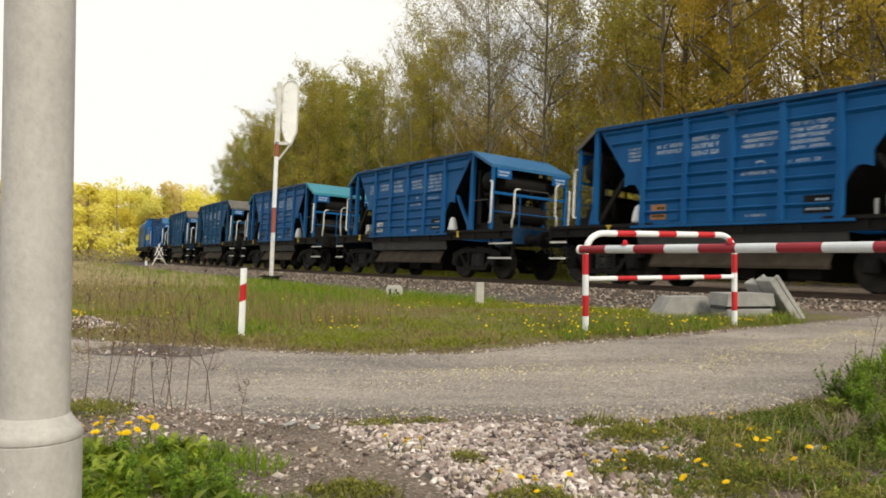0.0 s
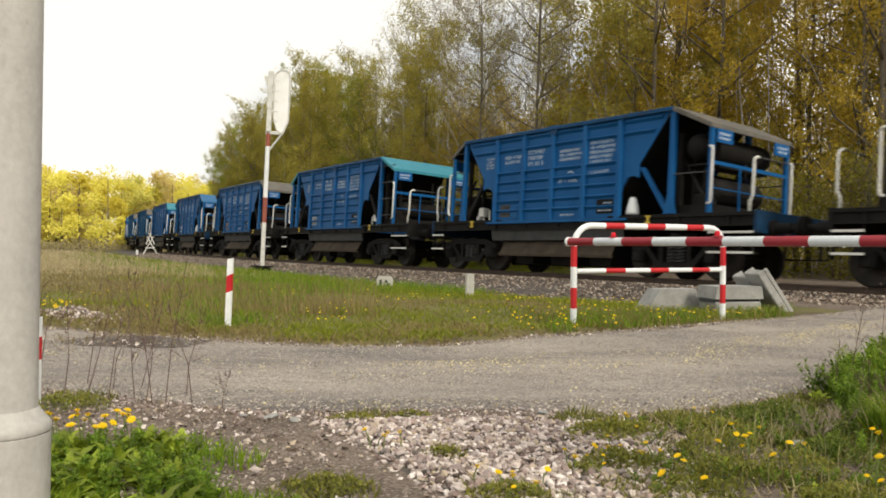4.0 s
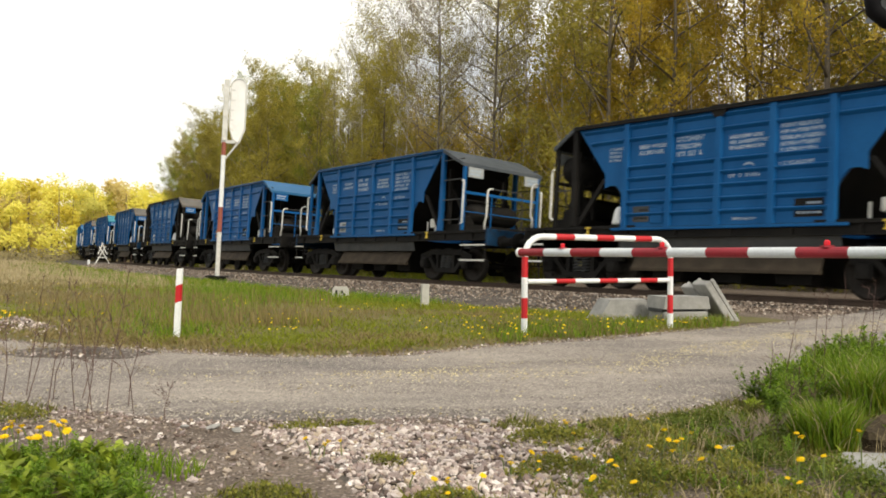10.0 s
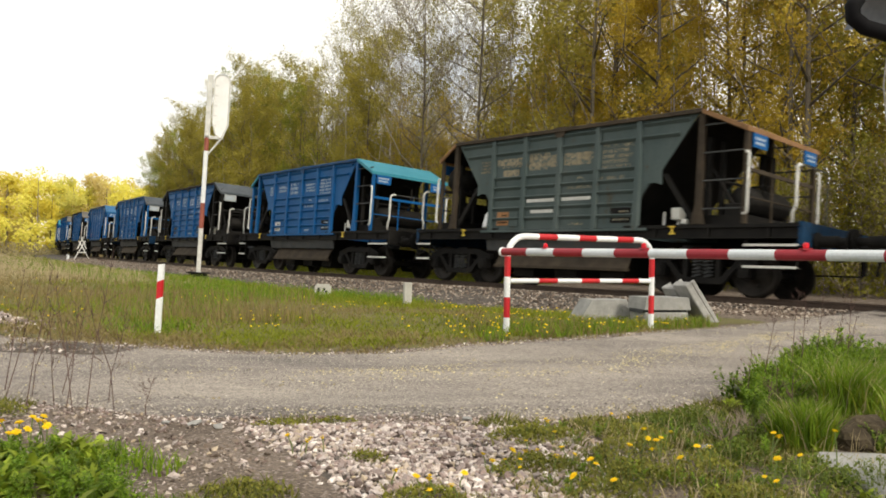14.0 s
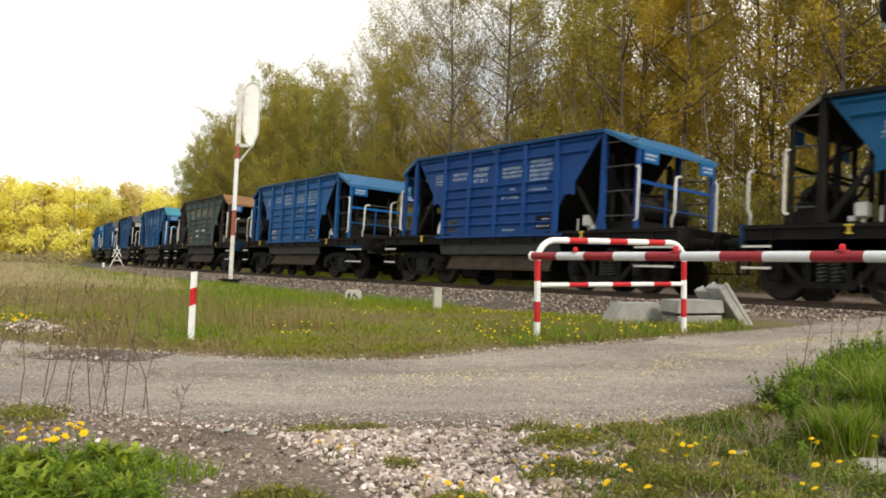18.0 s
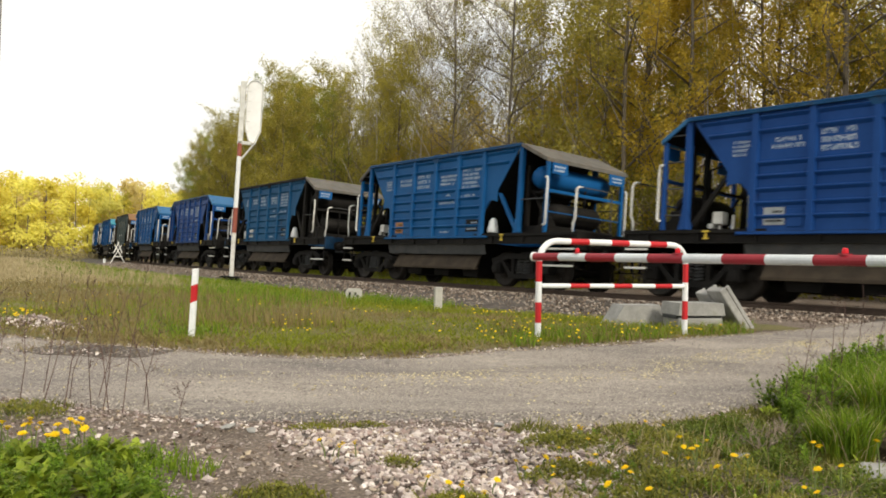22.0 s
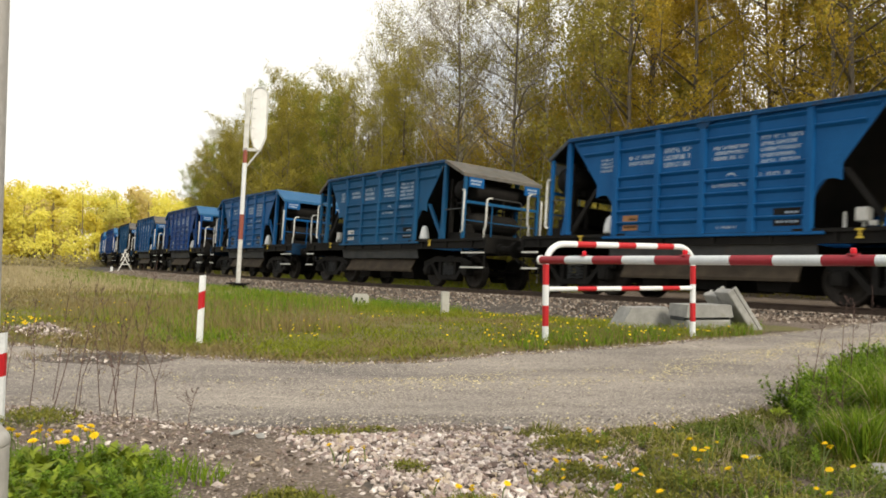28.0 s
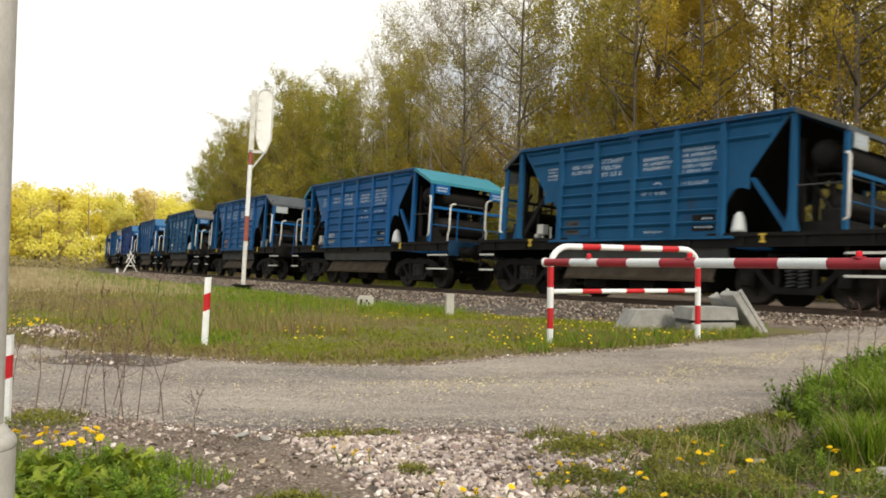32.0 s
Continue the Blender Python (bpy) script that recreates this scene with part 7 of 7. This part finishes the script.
def leaf_mesh(seed):
    """A long toothed leaf that rises and droops."""
    rr = random.Random(seed)
    g = Geo()
    n = 9
    for i in range(n + 1):
        u = i / n
        w = 0.16 * math.sin(math.pi * min(u * 0.9 + 0.08, 1)) * (1.0 if i % 2 else 0.6) + 0.012
        z = 0.9 * u - 0.75 * u * u
        g.v += [(u, -w, z + 0.02), (u, 0, z), (u, w, z + 0.02)]
    for i in range(n):
        a = 3 * i
        g.f += [(a, a + 3, a + 4, a + 1), (a + 1, a + 4, a + 5, a + 2)]
    return g


WEEDM = leaf_mat("weed_leaves", (0.085, 0.165, 0.010), (0.23, 0.34, 0.025), through_it=0.4, vary=0.3)
WEEDS = [weed_mesh(s) for s in range(4)]


def weed(x, y, h, rr):
    ob = tagged(new("weed"), "leafy green roadside weed with several stems", "weed", "roadside weeds")
    ob.matrix_basis = pose(x, y, ground_z(x, y), 0, 0, rr.uniform(0, 360)) @ Matrix.Diagonal((h, h, h, 1))
    st, lf = rr.choice(WEEDS)
    part("stem", st, None, ob)
    part("foliage", lf, None, ob)["kind"] = "stuff"


LEAFM = leaf_mat("broad_green_leaves", (0.185, 0.24, 0.020), (0.28, 0.35, 0.036), rough=0.5, through_it=0.35, vary=0.45)
LEAVES = [leaf_mesh(s).mesh("leaf", LEAFM, True) for s in range(3)]


def leafy_plant(x, y, n, size, rr):
    ob = tagged(new("leafy_plant"), "leafy green weed with toothed leaves on the ground", "plant", "leafy weeds")
    ob.matrix_basis = pose(x, y, ground_z(x, y) - 0.01, 0, 0, rr.uniform(0, 360))
    for i in range(n):
        s = size * rr.uniform(0.6, 1.15)
        lf = part("leaf", rr.choice(LEAVES), None, ob)
        lf.matrix_basis = pose(rr.gauss(0, 0.02), rr.gauss(0, 0.02), 0, rr.uniform(-15, 15), -rr.uniform(5, 55), i * 137.5) @ Matrix.Diagonal((s, s, s, 1))
    return ob


def plants():
    rr = random.Random(43)
    for i in range(84):
        x, y = rr.uniform(-2.0, -0.75), rr.uniform(2.28, 3.22)
        if x > -1.05 - 0.4 * (y - 2.7):
            continue
        leafy_plant(x, y, rr.randint(14, 18), rr.uniform(0.08, 0.14), rr)
    for i in range(190):
        x = 1.75 + 1.75 * rr.random() ** 0.8
        q = rr.random()
        weed(x, road_near(x) - 0.02 - 0.8 * q, rr.uniform(0.14, 0.29) * (0.75 + 0.25 * (x - 1.7)), rr)
    for i in range(130):
        x = rr.uniform(0.5, 2.5)
        y = rr.uniform(2.45, 3.75)
        if noise.noise((x * 2.4, y * 2.4, 3)) + 0.2 * (x - 1.0) > -0.12 and not (1.62 < x < 2.35 and 2.6 < y < 3.3):
            weed(x, y, rr.uniform(0.05, 0.10) * (0.8 + 0.45 * max(x - 0.8, 0)), rr)
    for i in range(80):
        x, y = rr.uniform(-1.95, -0.85), rr.uniform(2.55, 3.18)
        if x < -0.95 - 0.4 * (y - 2.7):
            weed(x, y, rr.uniform(0.08, 0.15), rr)
    for i in range(16):
        x = rr.uniform(1.75, 3.2)
        y = road_near(x) - rr.uniform(0.05, 0.85)
        leafy_plant(x, y, 14, rr.uniform(0.07, 0.13), rr)
    for x, y in ((-1.0, 2.75), (-0.93, 2.62), (1.55, 3.05), (1.75, 3.3), (1.35, 2.85), (1.1, 2.7), (1.9, 3.6), (0.95, 3.0), (1.6, 2.7), (2.2, 3.3)):
        leafy_plant(x, y, 13, rr.uniform(0.06, 0.10), rr)
    g = Geo()
    for i in range(18):
        tuft(g, rr, rr.uniform(-2.0, -0.95), rr.uniform(2.4, 3.25), 0.16, 110, 0.03, 0.10, 0.5, 0.004)
    for i in range(9):
        tuft(g, rr, rr.uniform(-1.0, -0.6), rr.uniform(2.3, 2.75), 0.11, 90, 0.02, 0.07, 0.8, 0.0035)
    tagged(part("plant_grass", g, G_LUSH), "fine grass between the leafy weeds", "grass", kind="stuff")


plants()


def flower_mesh():
    """Dandelion head: rings of small petals."""
    g, rr = Geo(), random.Random(9)
    for ring, (full, up, n) in enumerate(((1.0, 0.16, 18), (0.75, 0.34, 15), (0.45, 0.46, 10))):
        for i in range(n):
            r = full * rr.uniform(0.78, 1.12)
            a = 2 * math.pi * (i + 0.37 * ring) / n
            c, s = math.cos(a), math.sin(a)
            w = 0.13
            g.add([(0.1 * c, 0.1 * s, 0.1 + 0.2 * ring), (r * 0.7 * c - w * s, r * 0.7 * s + w * c, up * 0.8), (r * c, r * s, up), (r * 0.7 * c + w * s, r * 0.7 * s - w * c, up * 0.8)], [(0, 1, 2, 3)])
    g.lathe([(0.12, -0.25), (0.32, -0.05), (0.35, 0.12)], 8)
    return g


HEAD = flower_mesh().mesh("flower_head", PETAL)


def dandelion(x, y, h, size, rr):
    z = ground_z(x, y)
    ob = tagged(new("dandelion"), "yellow dandelion in bloom on a thin stem", "flower", "dandelions near the road")
    ob.matrix_basis = pose(x, y, z)
    tx, ty = rr.gauss(0, 0.02), rr.gauss(0, 0.02)
    part("stem", Geo().tube([(0, 0, -0.01), (tx * 0.3, ty * 0.3, h * 0.6), (tx, ty, h)], 0.0025, 5), STEM, ob)
    f = part("flower_head", HEAD, None, ob)
    f.matrix_basis = pose(tx, ty, h, rr.uniform(-10, 35), rr.uniform(-25, 25), rr.uniform(0, 360)) @ Matrix.Diagonal((size, size, size, 1))


CUSHION = leaf_mat("low_yellow_green_leaves", (0.12, 0.135, 0.018), (0.28, 0.27, 0.045), through_it=0.35, vary=0.15)

# greener and darker, with the shade by the right-hand bush in the colour
CUSHION_G = leaf_mat("low_green_shaded_leaves", (0.06, 0.095, 0.012), (0.18, 0.22, 0.03), through_it=0.35, vary=0.15)


def cushion(x, y, r, h, n, rr):
    """A low spreading plant: a dome of many small leaves on short stems."""
    ob = tagged(new("low_plant"), "low spreading yellow-green plant on stony soil", "plant", "low plants")
    z0 = ground_z(x, y)
    ob.matrix_basis = pose(x, y, z0)
    lf, st = Geo(), Geo()
    for i in range(int(n * 1.7)):
        a, q = rr.uniform(0, 6.283), rr.random() ** 0.6
        wob = 1 + 0.35 * noise.noise((math.cos(a) * 2 + x * 9, math.sin(a) * 2 + y * 9, 0))
        px, py = q * r * wob * math.cos(a), q * r * wob * math.sin(a) * 0.75
        top = h * (1 - 0.75 * q * q) * rr.uniform(0.25, 1.1)
        d = Vector((rr.gauss(0, 1), rr.gauss(0, 1), rr.uniform(0.1, 1.4))).normalized() * rr.uniform(0.008, 0.022)
        w = d.cross(Vector((rr.gauss(0, 0.4), rr.gauss(0, 0.4), 1))).normalized() * d.length * 0.28
        o = Vector((px, py, top))
        lf.add([o, o + d * 0.5 + w, o + d, o + d * 0.5 - w], [(0, 1, 2), (0, 2, 3)])
        if i % 14 == 0:
            st.tube([(px * 0.8, py * 0.8, -0.01), o], 0.0016, 3)
    part("foliage", lf, CUSHION_G if x > 1.22 else CUSHION, ob)["kind"] = "stuff"
    part("stem", st, STEM, ob)["kind"] = "stuff"


def cushions():
    rr = random.Random(48)
    for x, y, r, h, n in ((0.55, 3.56, 0.20, 0.07, 900), (0.68, 3.62, 0.17, 0.05, 500), (0.52, 3.10, 0.17, 0.06, 800), (0.36, 3.00, 0.10, 0.04, 260), (0.98, 3.35, 0.2, 0.07, 700), (0.85, 2.95, 0.2, 0.08, 700), (1.15, 3.02, 0.17, 0.09, 600),
                          (1.05, 3.65, 0.2, 0.06, 600), (1.25, 3.85, 0.2, 0.07, 600), (1.45, 3.95, 0.22, 0.09, 700), (0.95, 3.90, 0.15, 0.04, 300), (1.35, 3.22, 0.16, 0.09, 500), (1.5, 2.9, 0.2, 0.11, 600), (1.55, 3.5, 0.18, 0.10, 500), (0.7, 2.75, 0.18, 0.06, 500), (0.08, 2.66, 0.17, 0.05, 600),
                          (-0.16, 3.18, 0.10, 0.05, 260), (-0.62, 3.86, 0.12, 0.03, 160), (-0.35, 3.93, 0.10, 0.03, 120), (-0.55, 2.75, 0.15, 0.04, 350), (-2.1, 4.0, 0.22, 0.08, 500), (1.85, 3.85, 0.2, 0.13, 500), (1.15, 2.62, 0.2, 0.08, 600), (1.75, 2.8, 0.22, 0.12, 700)):
        cushion(x, y, r, h, n, rr)


cushions()


def flowers():
    rr = random.Random(44)
    for x, y, h in ((-1.72, 3.18, 0.17), (-1.66, 3.16, 0.16), (-1.63, 3.20, 0.155), (-1.60, 3.15, 0.15), (-1.52, 3.16, 0.165), (-1.48, 3.18, 0.18), (-1.45, 3.15, 0.17), (-1.42, 3.17, 0.175), (-1.49, 3.12, 0.14), (-1.76, 3.2, 0.16), (-1.70, 3.14, 0.15), (-1.68, 3.22, 0.17), (-1.56, 3.19, 0.17), (-1.46, 3.21, 0.18), (-1.40, 3.14, 0.16), (-1.53, 3.1, 0.14), (-1.44, 3.1, 0.15), (-1.62, 3.11, 0.14)):
        dandelion(x, y, h - 0.015, rr.uniform(0.017, 0.023), rr)
    spots = []
    for cx, cy, n, sp, h0, h1 in ((-0.45, 3.2, 4, 0.06, 0.04, 0.07), (0.08, 2.66, 7, 0.07, 0.04, 0.07), (0.45, 3.06, 6, 0.09, 0.04, 0.07), (0.34, 3.0, 3, 0.05, 0.04, 0.06), (0.62, 3.1, 4, 0.06, 0.05, 0.08), (0.6, 3.55, 3, 0.08, 0.05, 0.07), (1.0, 3.62, 2, 0.05, 0.07, 0.1),
                                  (1.05, 3.2, 5, 0.05, 0.07, 0.12), (0.9, 2.95, 3, 0.06, 0.07, 0.1), (1.2, 3.0, 2, 0.06, 0.08, 0.12), (1.42, 3.1, 2, 0.05, 0.10, 0.14), (1.45, 2.8, 2, 0.05, 0.10, 0.14), (1.2, 2.68, 2, 0.05, 0.08, 0.1), (1.68, 3.1, 1, 0.05, 0.13, 0.16), (0.72, 2.75, 3, 0.06, 0.05, 0.08)):
        spots += [(cx + rr.gauss(0, sp), cy + rr.gauss(0, sp), rr.uniform(h0, h1)) for _ in range(n)]
    for x, y, h in spots:
        dandelion(x, y, h + 0.02, rr.uniform(0.010, 0.021), rr)
    g, hg = Geo(), Geo()
    n = 0
    while n < 260:
        y = 6.9 + 14 * rr.random() ** 1.6
        x = rr.uniform(-0.6, 0.36) * y
        if y < road_far(x) + 0.15 or off_track(x, y) < 4.6 or (x < -1.7 and (y < 8.6 or rr.random() < 0.55)) or noise.noise((x * 0.8, y * 0.5, 12)) < 0.12 - (0.3 if x > 1 else 0):
            continue
        n += 1
        h = rr.uniform(0.05, 0.13)
        z = ground_z(x, y) + h
        s = rr.uniform(0.009, 0.015)
        g.lathe([(0.3 * s, -0.4 * s), (s, 0), (0.85 * s, 0.35 * s), (0.2 * s, 0.5 * s)], 7, Matrix.Translation((x, y, z)) @ pose(0, 0, 0, rr.uniform(0, 40), rr.uniform(-20, 20)))
        hg.tube([(x, y, z - h), (x, y, z)], 0.003, 3)
    for i in range(26):
        x, y, h = -4.72 + rr.gauss(0, 0.09), 8.80 + rr.gauss(0, 0.07), rr.uniform(0.08, 0.17)
        z, s = ground_z(x, y) + h, rr.uniform(0.010, 0.016)
        g.lathe([(0.3 * s, -0.4 * s), (s, 0), (0.85 * s, 0.35 * s), (0.2 * s, 0.5 * s)], 7, Matrix.Translation((x, y, z)) @ pose(0, 0, 0, rr.uniform(0, 40), rr.uniform(-20, 20)))
        hg.tube([(x, y, z - h), (x, y, z)], 0.003, 3)
    tagged(part("meadow_flowers", g, PETAL), "many small yellow dandelions in the meadow", "flowers", kind="stuff")
    tagged(part("meadow_stems", hg, STEM), "thin stems of the meadow dandelions", "flowers", kind="stuff")


flowers()


def stalk(x, y, h, rr, lean):
    """A dead weed stalk with short side twigs and seed bits."""
    ob = tagged(new("dead_stalk"), "dry brown weed stalk with small seed heads", "dry weed", "dry weed stalks")
    ob.matrix_basis = pose(x, y, ground_z(x, y))
    a = rr.gauss(0.2, 0.7) + (3.14 if rr.random() < 0.2 else 0)
    top = Vector((math.cos(a) * lean * h, math.sin(a) * lean * h, h))
    pts = [Vector((0, 0, -0.02)), top * 0.35 + Vector((rr.gauss(0, 0.012), 0, 0)), top * 0.7, top]
    part("stem", Geo().tube(pts, 0.0030, 5, 0.001), STALK, ob)
    tw, sd = Geo(), Geo()
    for i in range(11):
        u = rr.uniform(0.35, 0.98)
        p = top * u
        d = Vector((rr.gauss(0, 1), rr.gauss(0, 0.6), rr.uniform(0.4, 1.4))).normalized() * rr.uniform(0.04, 0.15) * (1.2 - u * 0.6)
        tw.tube([p, p + d * 0.55, p + d + Vector((0, 0, d.length * 0.25))], 0.0013, 3, 0.0006)
        for k in range(4):
            vs, fs = SHAPES[k]
            c = p + d * rr.uniform(0.4, 1.0)
            sd.add([(c.x + v[0] * 0.0035, c.y + v[1] * 0.0035, c.z + v[2] * 0.005) for v in vs], fs)
    part("side_twig", tw, STALK, ob)["kind"] = "stuff"
    part("seed_head", sd, STALK, ob)["kind"] = "stuff"


def dead_bush(x, y, h, rr):
    """A small leafless dry shrub: forked pale twigs."""
    ob = tagged(new("dry_shrub"), "small leafless pale brown shrub with forked twigs", "shrub", "dry shrubs")
    ob.matrix_basis = pose(x, y, ground_z(x, y))
    for i in range(9):
        g = Geo()
        a = rr.uniform(0, 6.283)
        p = Vector((0, 0, -0.01))
        d = Vector((math.cos(a) * 0.6, math.sin(a) * 0.5, 1)).normalized()
        q = p + d * h * rr.uniform(0.4, 0.7)
        g.tube([p, q], 0.0032, 4, 0.002)
        for k in range(3):
            e = q + (d + Vector((rr.gauss(0, 0.6), rr.gauss(0, 0.5), rr.uniform(-0.2, 0.4)))).normalized() * h * rr.uniform(0.25, 0.6)
            g.tube([q, e], 0.002, 3, 0.0008)
        part("twig", g, PALE_TWIG, ob)


PALE_TWIG = mat("pale_dry_twig", (0.15, 0.12, 0.09), (0.30, 0.245, 0.19), 9.0, 0.9, 0.1)


def stalks():
    rr = random.Random(45)
    for x, y, h in ((1.55, 3.55, 0.17), (1.62, 3.62, 0.16), (1.48, 3.66, 0.14), (1.4, 3.45, 0.12)):
        dead_bush(x, y, h, rr)
    for x, y, h in ((-1.95, 4.12, 0.72), (-1.86, 4.25, 0.55), (-1.78, 4.2, 0.66), (-1.70, 4.1, 0.60), (-1.66, 4.16, 0.70), (-1.60, 4.3, 0.48), (-1.53, 4.2, 0.56), (-2.15, 4.3, 0.60), (-2.3, 4.35, 0.52), (-2.05, 4.4, 0.5), (-1.9, 4.4, 0.62), (-2.42, 4.2, 0.55), (-1.32, 4.05, 0.16), (-2.25, 4.5, 0.66), (-2.5, 4.45, 0.5)):
        stalk(x, y, h * rr.uniform(0.85, 1.2), rr, rr.uniform(0.03, 0.30))
    for x, y, h in ((2.15, 4.75, 0.62), (2.42, 5.0, 0.66), (2.62, 5.2, 0.62), (2.85, 5.4, 0.72), (3.0, 5.5, 0.66), (3.15, 5.6, 0.7), (2.95, 5.3, 0.55), (1.9, 4.4, 0.34), (2.02, 4.1, 0.25), (1.95, 4.12, 0.28), (1.85, 4.05, 0.22)):
        stalk(x, y, h, rr, rr.uniform(0.02, 0.22))


stalks()


motions()
